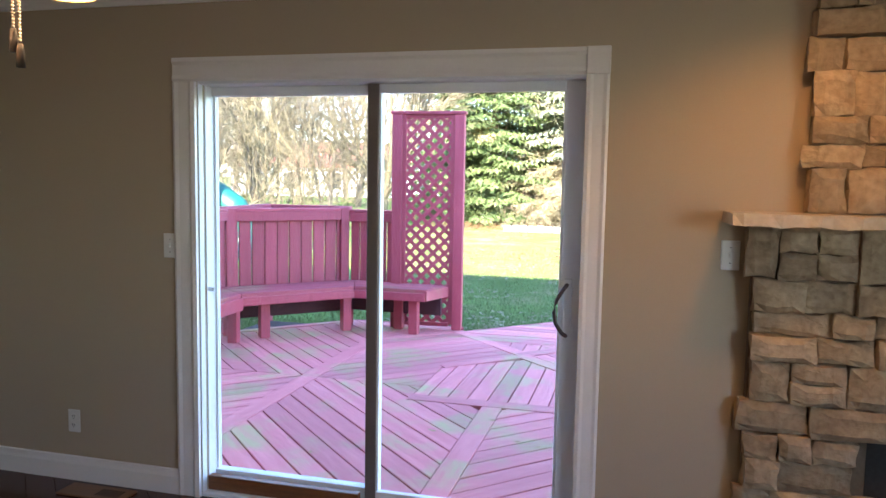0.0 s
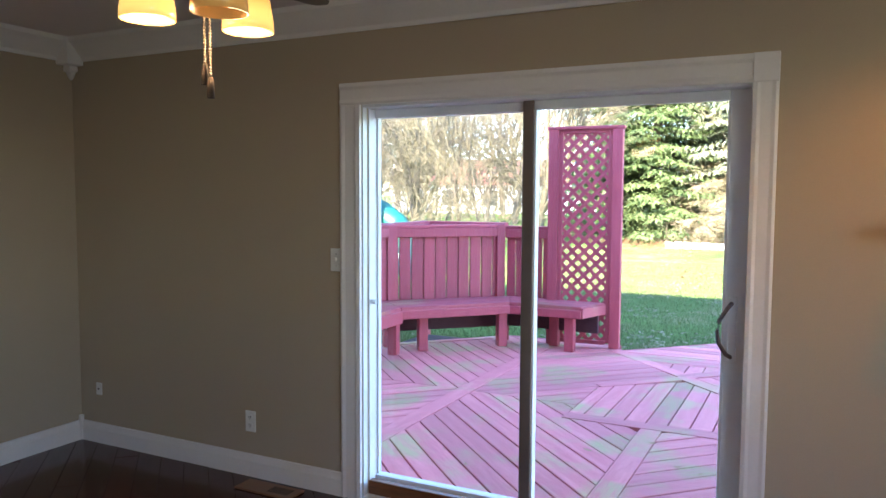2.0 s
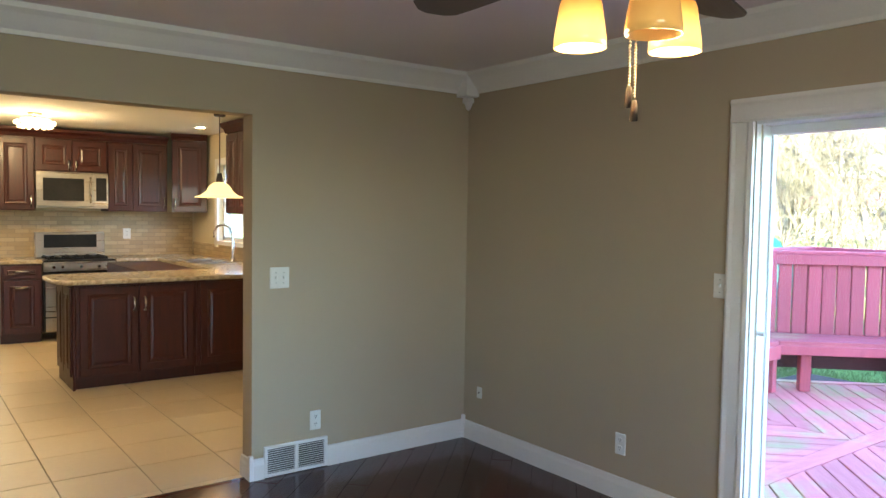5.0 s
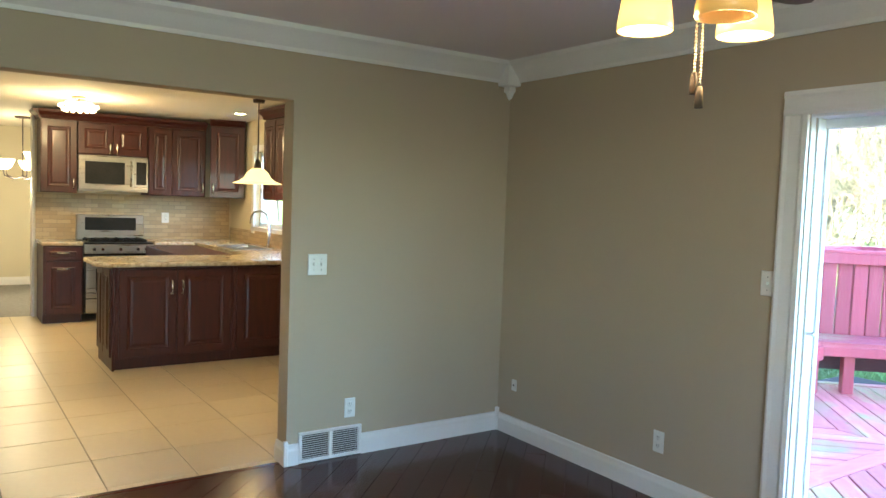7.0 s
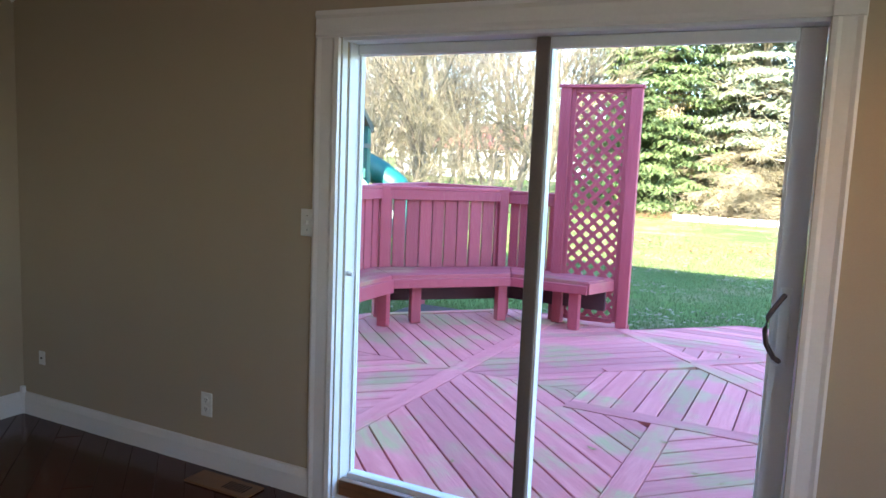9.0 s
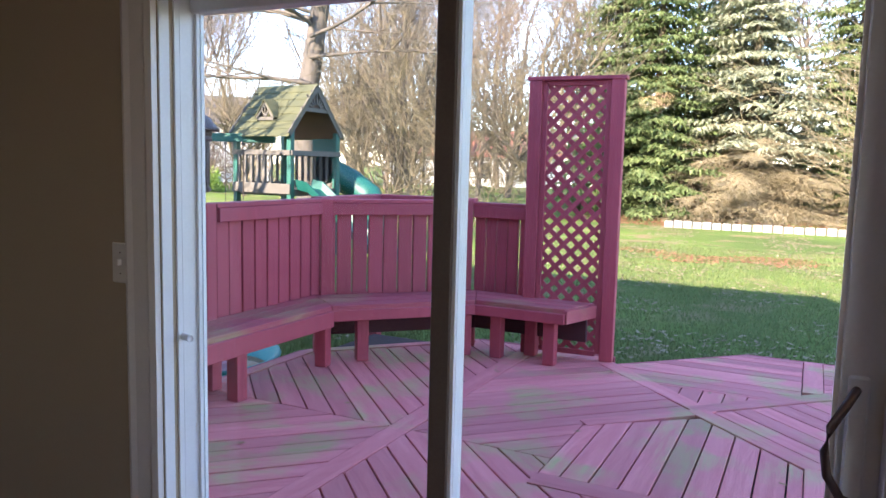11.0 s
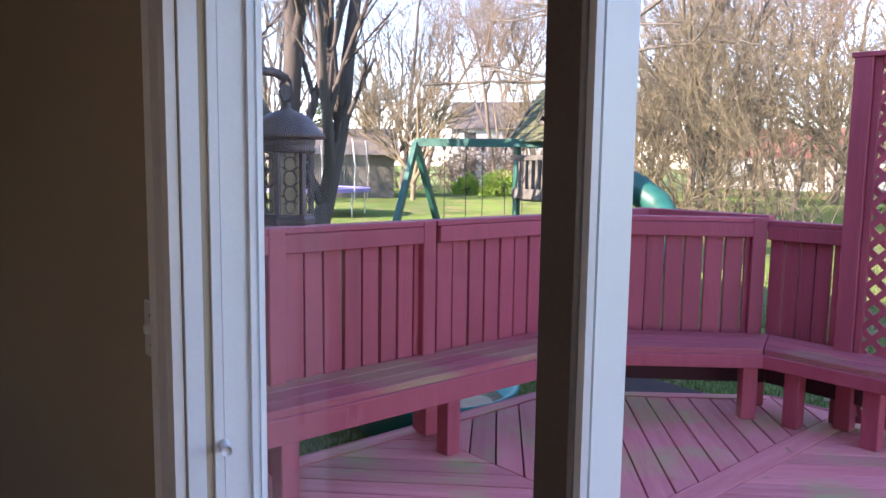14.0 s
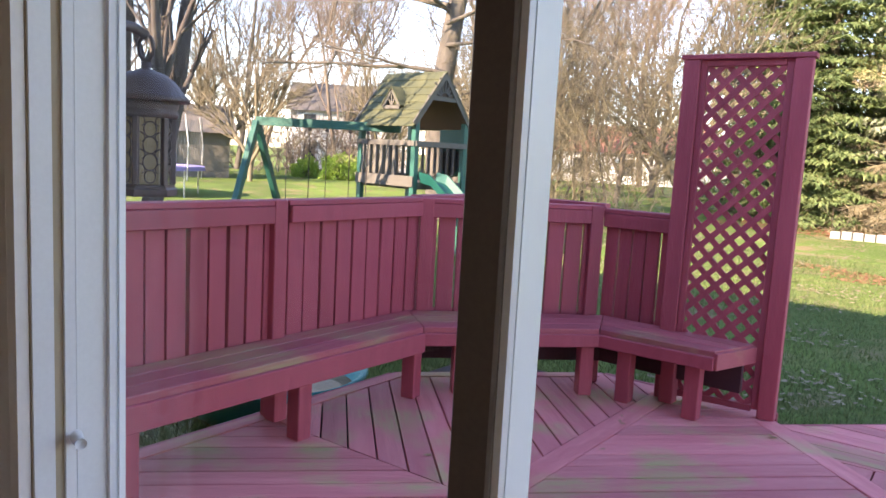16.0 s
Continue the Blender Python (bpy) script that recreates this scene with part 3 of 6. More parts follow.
for i in range(3):
    NB = 3
    for k in range(NB):
        f0, f1 = k / NB, (k + 1) / NB
        g = 0.004
        quad = []
        for s, f in ((0, f0), (1, f0), (1, f1), (0, f1)):
            a, b = Vector(front[i + s]), Vector(back[i + s])
            quad.append(a + (b - a) * f)
        c = sum(quad, Vector((0, 0))) / 4
        d = (quad[1] - quad[0])
        ang = math.degrees(math.atan2(d.y, d.x))
        inv = Matrix.Rotation(-radians(ang), 2)
        loc = [inv @ (v - c) for v in quad]
        bm = bmesh.new()
        lo = [bm.verts.new((v.x - math.copysign(0.002, v.x), v.y - math.copysign(g, v.y), -0.035)) for v in loc]
        mi = [bm.verts.new((v.x - math.copysign(0.002, v.x), v.y - math.copysign(g, v.y), -0.005)) for v in loc]
        up = [bm.verts.new((v.x - math.copysign(0.006, v.x), v.y - math.copysign(g + 0.005, v.y), 0)) for v in loc]
        for r, s in ((lo, mi), (mi, up)):
            for j in range(4):
                bm.faces.new((r[j], r[(j + 1) % 4], s[(j + 1) % 4], s[j]))
        bm.faces.new(up)
        bm.faces.new(lo[::-1])
        bmesh.ops.recalc_face_normals(bm, faces=bm.faces)
        part("seat_board", bm, BENCHTOP, bench, m=B0 @ pose(c.x, c.y, BT, 0, 0, ang))
    p, q = front[i], front[i + 1]
    d = (Vector(q) - Vector(p)).normalized()
    part("apron", beam((p[0] - d.x * 0.0, p[1], BT - (0.094, 0.075, 0.075)[i]), (q[0], q[1], BT - (0.094, 0.075, 0.075)[i]), 0.038, (0.117, 0.079, 0.079)[i], 0.004), FENCE, bench, m=B0)
    b0, b1 = Vector(back[i]) * 0.75 + Vector(front[i]) * 0.25, Vector(back[i + 1]) * 0.75 + Vector(front[i + 1]) * 0.25
    part("back_support", beam((*b0, BT - (0.118, 0.165, 0.165)[i]), (*b1, BT - (0.118, 0.165, 0.165)[i]), 0.04, (0.155, 0.25, 0.25)[i], 0.003), SKIRT_SHADED, bench, m=B0)
part("apron", beam((-1.70, 6.875, BT - 0.062), (-1.58, 7.26, BT - 0.062), 0.038, 0.10, 0.004), BENCHTOP, bench, m=B0)
LEG = mesh_of("leg", box(-0.045, 0.045, -0.045, 0.045, D + 0.001, BT - 0.04, 0.005), FENCE)
for x, y, a in ((-3.24, 4.15, 0), (-3.24, 5.11, 0), (-3.26, 6.04, 10), (-3.11, 6.33, 45), (-2.52, 6.90, 45), (-2.26, 6.955, 0), (-1.83, 6.955, 0),
                (-3.53, 4.15, 0), (-3.53, 5.2, 0), (-3.50, 6.33, 45), (-2.62, 7.2, 45), (-2.05, 7.16, 0)):
    part("leg", LEG, None, bench, m=B0 @ pose(x, y, 0, 0, 0, a))

trellis = thing("trellis", "tall plum-stained lattice trellis at the end of the bench", "trellis", at=(-1.775, 7.27, 0), rz=4)
TT = 2.205
part("post", box(-0.385, -0.285, -0.045, 0.045, D + 0.001, TT - 0.03, 0.005), FENCE, trellis)
part("post", box(0.245, 0.345, -0.045, 0.045, D + 0.001, TT - 0.03, 0.005), FENCE, trellis)
part("top_rail", box(-0.40, 0.36, -0.05, 0.05, TT - 0.03, TT, 0.004), FENCE, trellis)
part("frame_strip", box(-0.284, -0.245, -0.02, 0.02, D + 0.05, TT - 0.031, 0.003), FENCE, trellis)
part("frame_strip", box(0.205, 0.244, -0.02, 0.02, D + 0.05, TT - 0.031, 0.003), FENCE, trellis)
part("frame_strip", box(-0.244, 0.204, -0.02, 0.02, TT - 0.07, TT - 0.031, 0.003), FENCE, trellis)
part("frame_strip", box(-0.244, 0.204, -0.02, 0.02, D + 0.03, D + 0.07, 0.003), FENCE, trellis)
LX0, LX1, LZ0, LZ1 = -0.245, 0.205, D + 0.06, TT - 0.06
for sgn, yy in ((1, -0.006), (-1, 0.006)):
    c = (LZ0 - LX1 if sgn > 0 else LZ0 + LX0) + 0.05
    while c < LZ1 + 0.6:
        outline = [(LX0, LZ0), (LX1, LZ0), (LX1, LZ1), (LX0, LZ1)]
        k = 0.5 ** 0.5
        # strip: |(-sgn*x + z - c)| * k <= 0.019
        s = clip(clip(outline, -sgn * k, k, c * k + 0.018), sgn * k, -k, -c * k + 0.018)
        c += 0.118
        if len(s) < 3:
            continue
        bm = bmesh.new()
        r = [[bm.verts.new((x, yy + o, z)) for x, z in s] for o in (-0.006, 0.006)]
        n = len(s)
        for i in range(n):
            bm.faces.new((r[0][i], r[0][(i + 1) % n], r[1][(i + 1) % n], r[1][i]))
        bm.faces.new(r[0][::-1])
        bm.faces.new(r[1])
        bmesh.ops.recalc_face_normals(bm, faces=bm.faces)
        part("lattice_strip", bm, FENCE, trellis)

# ---- the house outside: roofs that cast the shade on the lawn ----
house = thing("house_shell", "sided house walls and shingled roofs round the rooms", "house", kind="structure")
part("roof", profile_run([(0, 0), (3.3 + 0.75, -1.7), (3.3 + 0.75, -1.55), (0, 0.2), (-6.0, -1.55), (-6.0, -1.7)], (-1.3, 0, 4.35), (3.8, 0, 4.35), (0, 1, 0)), ROOFTILE, house)
part("upper_wall", box(-16, -1.3, -6.0, 3.25, H + 0.16, 5.05), SIDING, house)
part("upper_roof", profile_run([(0, 0), (5.2, -2.2), (5.2, -2.0), (0, 0.2), (-5.2, -2.0), (-5.2, -2.2)], (-16.3, -1.4, 7.25), (-1.15, -1.4, 7.25), (0, 1, 0)), ROOFTILE, house)


# ---- small fixtures of the room ----
def wall_plate(name, label, category, x, y, z, facing, w=0.07, h=0.115, kind="outlet", gangs=1):
    """facing 0: on the door wall; 90: on the kitchen wall."""
    o = thing(name, label, category, "wall plates", (x, y, z), facing)
    part("plate", box(-w / 2, w / 2, -0.007, 0, -h / 2, h / 2, 0.003), PLASTIC, o)
    if kind == "outlet":
        for dz in (-0.022, 0.022):
            r = part("socket", lathe([(0.0, 0.0021), (0.015, 0.002), (0.0165, 0.0)], 16), PLASTIC, o, m=pose(0, -0.007, dz, 90))
            sl = bmesh.new()
            for dx in (-0.006, 0.006):
                box(dx - 0.0012, dx + 0.0012, -0.0105, -0.0086, dz - 0.001, dz + 0.008, bm=sl)
            box(-0.002, 0.002, -0.0105, -0.0086, dz - 0.010, dz - 0.006, bm=sl)
            part("slots", sl, DARKHOLE, o, "dark socket slots")
    elif kind == "jack":
        part("jack", lathe([(0.0, 0.006), (0.004, 0.006), (0.006, 0.0)], 10), BRONZE, o, m=pose(0, -0.007, 0, 90))
    else:
        for g in range(gangs):
            dx = (g - (gangs - 1) / 2) * 0.046
            part("toggle", box(dx - 0.005, dx + 0.005, -0.02, -0.006, -0.006, 0.012, 0.002), PLASTIC, o)
            for dz in (-0.03, 0.03):
                part("screw", box(dx - 0.002, dx + 0.002, -0.0085, -0.0071, dz - 0.002, dz + 0.002), BRONZE, o)
    return o


wall_plate("wall_outlet", "white double wall outlet above the baseboard", "outlet", -2.43, W - 0.0005, 0.302, 0)
wall_plate("wall_jack", "small wall jack plate near the room corner", "wall jack", -3.62, W - 0.0005, 0.335, 0, 0.05, 0.075, "jack")
wall_plate("light_switch", "white light switch beside the door casing", "light switch", -1.865, W - 0.0005, 1.203, 0, 0.07, 0.115, "switch")
wall_plate("wall_outlet", "white double wall outlet over the return vent", "outlet", K + 0.0005, 1.983, 0.288, 90)
wall_plate("light_switch", "white double light switch near the kitchen opening", "light switch", K + 0.0005, 1.752, 1.142, 90, 0.117, 0.12, "switch", 2)
wall_plate("light_switch", "white light switch under the mantel end", "light switch", 0.605, W - 0.0005, 1.262, 0, 0.07, 0.115, "switch")

vent = thing("wall_vent", "white louvred return vent at floor level", "air vent", at=(K, 1.86, 0.092))
part("frame", box(0.0005, 0.018, -0.20, 0.20, 0.072, 0.09, 0.003), TRIM, vent)
part("frame", box(0.0005, 0.018, -0.20, 0.20, -0.088, -0.070, 0.003), TRIM, vent)
for y0 in (-0.20, -0.012, 0.18):
    part("frame", box(0.0005, 0.018, y0, y0 + (0.02 if y0 != -0.012 else 0.024), -0.0699, 0.0719, 0.002), TRIM, vent)
part("backing", box(0.0005, 0.003, -0.18, 0.18, -0.07, 0.072), DARKHOLE, vent, "dark duct behind the louvres")
LOUV = mesh_of("louvre", box(-0.008, 0.008, -0.083, 0.083, -0.0012, 0.0012), TRIM)
for y0 in (-0.0965, 0.0965):
    for i in range(11):
        part("louvre", LOUV, None, vent, m=pose(0.010, y0, -0.062 + i * 0.0125, 0, -30))

fv = thing("floor_vent", "brown wooden floor vent before the baseboard", "floor vent", at=(-2.215, 2.99, 0))
part("frame", box(-0.18, 0.18, -0.065, 0.065, 0.001, 0.009, 0.003), VENTWOOD, fv)
SLOT = mesh_of("slot", box(-0.004, 0.004, -0.035, 0.035, 0.0092, 0.0102), DARKHOLE)
for i in range(8):
    part("slot", SLOT, None, fv, m=pose(0.02 + i * 0.016, 0, 0))

# ---- ceiling fan with lights ----
FX, FY = -0.79, 1.12
# Paler low down, brightest at bulb height: bulb glow put into the glass.
def amber(name, e):
    m, n, l, p = shader(name)
    lw = n.new("ShaderNodeTexCoord")
    sp = n.new("ShaderNodeSeparateXYZ")
    l.new(lw.outputs["Object"], sp.inputs[0])
    r = n.new("ShaderNodeMapRange")
    r.inputs["From Min"].default_value, r.inputs["From Max"].default_value = 0.10, 0.0
    l.new(sp.outputs["Z"], r.inputs["Value"])
    mix = n.new("ShaderNodeMix")
    mix.data_type = "RGBA"
    mix.inputs["A"].default_value, mix.inputs["B"].default_value = (0.62, 0.22, 0.03, 1), (0.80, 0.42, 0.11, 1)
    l.new(r.outputs["Result"], mix.inputs["Factor"])
    l.new(mix.outputs["Result"], p.inputs["Base Color"])
    l.new(mix.outputs["Result"], p.inputs["Emission Color"])
    ab, sb, mu = n.new("ShaderNodeMath"), n.new("ShaderNodeMath"), n.new("ShaderNodeMapRange")
    sb.operation, ab.operation = "SUBTRACT", "ABSOLUTE"
    sb.inputs[1].default_value = 0.035
    l.new(sp.outputs["Z"], sb.inputs[0])
    l.new(sb.outputs[0], ab.inputs[0])
    mu.inputs["From Min"].default_value, mu.inputs["From Max"].default_value = 0.0, 0.06
    mu.inputs["To Min"].default_value, mu.inputs["To Max"].default_value = e * 2.2, e * 0.5
    l.new(ab.outputs[0], mu.inputs["Value"])
    l.new(mu.outputs["Result"], p.inputs["Emission Strength"])
    p.inputs["Roughness"].default_value = 0.25
    return m


# The shade without a bulb also gets a faint glow of its own.
AMBER_ON, AMBER_FAINT_GLOW = amber("lit amber glass", 0.085), amber("amber glass", 0.012)
BULB = glow("lit bulb", (1.0, 0.80, 0.45), 6.0)
BLADE = paint("dark walnut fan blade", (0.035, 0.022, 0.018), (0.075, 0.05, 0.04), 0.35, 3, (1, 12, 12), 0.05, 30)
fan = thing("ceiling_fan", "dark bronze ceiling fan with amber glass shades", "ceiling fan", at=(FX, FY, 0))
part("canopy", lathe([(0.0, H - 0.001), (0.07, H - 0.001), (0.068, H - 0.03), (0.03, H - 0.06), (0.014, H - 0.065), (0.014, H - 0.16)], 24), BRONZE, fan, smooth=True)
part("motor", lathe([(0.02, 2.28), (0.075, 2.275), (0.115, 2.25), (0.125, 2.20), (0.12, 2.13), (0.085, 2.10), (0.06, 2.09)], 28), BRONZE, fan, smooth=True)
part("light_hub", lathe([(0.058, 2.09), (0.07, 2.07), (0.07, 2.03), (0.045, 2.005), (0.03, 1.98), (0.0, 1.975)], 24), BRONZE, fan, smooth=True)
for i in range(5):
    a = 181 + i * 72
    R = pose(0, 0, 0, 0, 0, a)
    bm = bmesh.new()
    n = 16
    top = []
    for j in range(n + 1):
        s = j / n
        x = 0.20 + 0.49 * s
        w = 0.044 + 0.022 * math.sin(min(1, s * 1.15) * math.pi / 2) - (0.075 * max(0, (s - 0.86) / 0.14) ** 2.2 * 0.7)
        top.append((x, max(w, 0.012)))
    out = [(x, w) for x, w in top] + [(x, -w) for x, w in reversed(top)]
    lo = [bm.verts.new((x, y, -0.003)) for x, y in out]
    hi = [bm.verts.new((x, y, 0.003)) for x, y in out]
    k = len(out)
    for j in range(k):
        bm.faces.new((lo[j], lo[(j + 1) % k], hi[(j + 1) % k], hi[j]))
    bm.faces.new(lo[::-1])
    bm.faces.new(hi)
    bmesh.ops.recalc_face_normals(bm, faces=bm.faces)
    b = part("blade", bm, BLADE, fan, "dark wooden fan blade", m=R @ pose(0, 0, 2.062, 10))
    ir = tube([(0.10, 0, 2.11), (0.15, 0.0, 2.085), (0.19, 0.02, 2.06), (0.27, 0.03, 2.058)], [0.012, 0.010, 0.009, 0.006], 8)
    tube([(0.15, 0, 2.085), (0.19, -0.02, 2.06), (0.27, -0.03, 2.058)], [0.010, 0.009, 0.006], 8, ir)
    part("blade_iron", ir, BRONZE, fan, m=R, smooth=True)
SHADE = [(0.030, 0.118), (0.036, 0.116), (0.041, 0.100), (0.046, 0.06), (0.051, 0.02), (0.0515, 0.0), (0.049, 0.0), (0.044, 0.06), (0.034, 0.112)]
for i, (lx, ly, lit) in enumerate(((-0.078, -0.063, 1), (0.02, 0.103, 1), (0.083, -0.045, 0))):
    zb = 1.856
    ar = tube([(lx * 0.4, ly * 0.4, 2.02), (lx * 0.8, ly * 0.8, 2.035), (lx, ly, 2.02), (lx, ly, 2.0)], 0.009, 8)
    lathe([(0.0, 2.012), (0.026, 2.010), (0.036, 1.985), (0.038, 1.950), (0.0, 1.950)], 16, ar, (lx, ly, 0))
    arm = part("lamp_arm", ar, BRONZE, fan, smooth=True)
    part("shade", lathe([(r, z * 0.84) for r, z in SHADE], 28), AMBER_ON if lit else AMBER_FAINT_GLOW, arm, "lit amber glass shade" if lit else "unlit amber glass shade with an added faint glow", True, pose(lx, ly, zb))
    if lit:
        part("bulb", lathe([(0.0, -0.035), (0.012, -0.030), (0.020, -0.012), (0.019, 0.005), (0.010, 0.03), (0.010, 0.05), (0.0, 0.05)], 14), BULB, arm, "lit bulb", True, pose(lx, ly, zb + 0.048))
        lamp("fan_bulb", "POINT", (FX + lx, FY + ly, zb - 0.015), 0.33, (1.0, 0.68, 0.36), 0.05)
    hk = tube([(lx * 1.2 + 0.02, ly * 1.2, 2.03), (lx * 1.5, ly * 1.5 + 0.02, 2.035), (lx * 1.55, ly * 1.55 + 0.02, 2.01), (lx * 1.4, ly * 1.4 + 0.02, 2.005)], 0.004, 6)
    part("scroll", hk, BRONZE, arm, smooth=True)
CHAIN = paint("tarnished brass beads", (0.16, 0.14, 0.11), (0.26, 0.23, 0.19), 0.5, 30, bump=0, metal=0.3)
PULL = paint("dark stained chain pull", (0.018, 0.013, 0.010), (0.035, 0.025, 0.020), 0.6, 30, bump=0, spec=0.2)
for dx, zt, ze in ((-0.006, 1.975, 1.750), (0.008, 1.975, 1.722)):
    ch = bmesh.new()
    z = zt
    while z > ze + 0.045:
        bmesh.ops.create_icosphere(ch, subdivisions=1, radius=0.0034, matrix=Matrix.Translation((dx - 0.05, 0.06, z)))
        z -= 0.0062
    c = part("pull_chain", ch, CHAIN, fan, "beaded brass pull chain", True)
    part("pull", lathe([(0.0, 0.042), (0.005, 0.042), (0.007, 0.03), (0.008, 0.0), (0.0, 0.0)], 10), PULL, c, "wood and metal chain pull", True, pose(dx - 0.05, 0.06, ze))

# ---- stone fireplace ----
STONE = paint("tan split stone", (0.27, 0.19, 0.115), (0.50, 0.37, 0.235), 0.9, 9, bump=1.0, fine=38, vary=0.22, dist=0.02)
MORTAR = paint("brown mortar", (0.12, 0.085, 0.055), (0.18, 0.13, 0.085), 0.95, bump=0.4)
MANTEL = paint("pale limestone slab", (0.50, 0.40, 0.29), (0.62, 0.51, 0.39), 0.85, 9, bump=0.6, fine=50, dist=0.006)
fire = thing("fireplace", "tan stone fireplace with a stone slab mantel", "fireplace", at=(0.66, W, 0))
part("backing", box(0.02, 1.9, -0.05, -0.001, 0.0, 1.385), MORTAR, fire, "dark mortar behind the stones")
part("backing", box(0.20, 1.72, -0.05, -0.001, 1.44, H - 0.14), MORTAR, fire, "dark mortar behind the stones")


def stone(x0, x1, z0, z1, rnd, depth=0.075):
    bm = bmesh.new()
    g = 0.002
    bmesh.ops.create_cube(bm, size=1, matrix=Matrix.LocRotScale(((x0 + x1) / 2, -depth / 2 - 0.03, (z0 + z1) / 2), None, (x1 - x0 - 2 * g, depth, z1 - z0 - 2 * g)))
    bmesh.ops.subdivide_edges(bm, edges=bm.edges[:], cuts=3, use_grid_fill=True)
    ox = rnd.random() * 50
    for v in bm.verts:
        q = v.co * 14 + Vector((ox, 0, 0))
        v.co += Vector((noise.noise(q), 0.9 * noise.noise(q + Vector((7, 0, 0))), noise.noise(q + Vector((0, 9, 0))))) * 0.014
        ex = min(v.co.x - x0 - g, x1 - g - v.co.x) / (x1 - x0)
        ez = min(v.co.z - z0 - g, z1 - g - v.co.z) / (z1 - z0)
        if v.co.y < -depth * 0.8 and (ex < 0.06 or ez < 0.06):
            v.co.y += 0.018
    return bm


rs = random.Random(5)
for zlo, zhi, xlo, xhi in ((0.0, 1.385, 0.0, 1.92), (1.44, H - 0.14, 0.17, 1.75)):
    z = zlo
    while z < zhi - 0.03:
        h = min(rs.choice((0.085, 0.10, 0.12, 0.16)), zhi - z)
        if zhi - z - h < 0.06:
            h = zhi - z
        x = xlo + rs.uniform(-0.02, 0.03)
        while x < xhi - 0.04:
            w = rs.uniform(0.11, 0.28)
            if xhi - x - w < 0.1:
                w = xhi - x
            if not (0.45 < x + w / 2 < 1.45 and z < 0.8):
                if h > 0.15 and rs.random() < 0.4:
                    part("stone", stone(x, x + w, z, z + h * 0.5, rs, rs.uniform(0.06, 0.1)), STONE, fire)
                    part("stone", stone(x, x + w, z + h * 0.5, z + h, rs, rs.uniform(0.06, 0.1)), STONE, fire)
                else:
                    part("stone", stone(x, x + w, z, z + h, rs, rs.uniform(0.06, 0.1)), STONE, fire)
            x += w
        z += h
part("firebox", box(0.45, 1.45, -0.052, -0.05, 0.0, 0.8), DARKHOLE, fire, "dark firebox opening")
mm = bmesh.new()
bmesh.ops.create_cube(mm, size=1, matrix=Matrix.LocRotScale((0.955, -0.15, 1.412), None, (2.09, 0.30, 0.042)))
bmesh.ops.subdivide_edges(mm, edges=[e for e in mm.edges if abs((e.verts[0].co - e.verts[1].co).x) > 1], cuts=50, use_grid_fill=True)
for v in mm.verts:
    if v.co.y < -0.2 or v.co.x < -0.09:
        q = v.co * 16
        v.co += Vector((noise.noise(q) * 0.012, noise.noise(q + Vector((5, 5, 5))) * 0.016, noise.noise(q * 1.4) * 0.012))
part("mantel", mm, MANTEL, fire, "rough-edged pale stone mantel shelf")

# ---- recessed lamp over the fireplace ----
can = thing("recessed_light", "round recessed ceiling light, lit", "ceiling light", "recessed lights", (0.80, 2.25, H))
part("ring", lathe([(0.0, -0.001), (0.05, -0.001), (0.075, -0.006), (0.08, -0.001)], 24), TRIM, can)
part("bulb", lathe([(0.0, -0.004), (0.048, -0.004)], 20), BULB, can, "lit bulb")
lamp("recessed_spot", "SPOT", (0.80, 2.25, H - 0.02), 3.3, (1.0, 0.43, 0.12), 0.08, (0.95, 2.75, 0), 125)

# daylight through the unseen side window
sidewin = lamp("side_window_sky", "AREA", (XR + 0.1, -0.7, 1.5), 2.6, (0.88, 0.94, 1.0), target=(K, 0.4, 1.1))
sidewin.data.shape, sidewin.data.size, sidewin.data.size_y = "RECTANGLE", 1.75, 1.2


# ---- the kitchen ----
CAB = paint("dark cherry cabinet wood", (0.030, 0.005, 0.004), (0.068, 0.011, 0.007), 0.42, 3, (10, 10, 1.2), 0.08, 22, coat=0.08, vary=0.12)
GRANITE = paint("speckled beige granite", (0.24, 0.18, 0.11), (0.70, 0.60, 0.44), 0.18, 28, bump=0.02, fine=110)
STEEL = paint("brushed steel", (0.48, 0.46, 0.43), (0.58, 0.56, 0.53), 0.3, 2, (1, 1, 40), 0.03, 60, metal=1.0)
BLACK = paint("black enamel", (0.012, 0.012, 0.013), (0.025, 0.025, 0.026), 0.32, 4, bump=0.02, spec=0.2)
CHROME = paint("polished nickel", (0.6, 0.58, 0.55), (0.68, 0.66, 0.63), 0.15, 4, bump=0, metal=1.0)


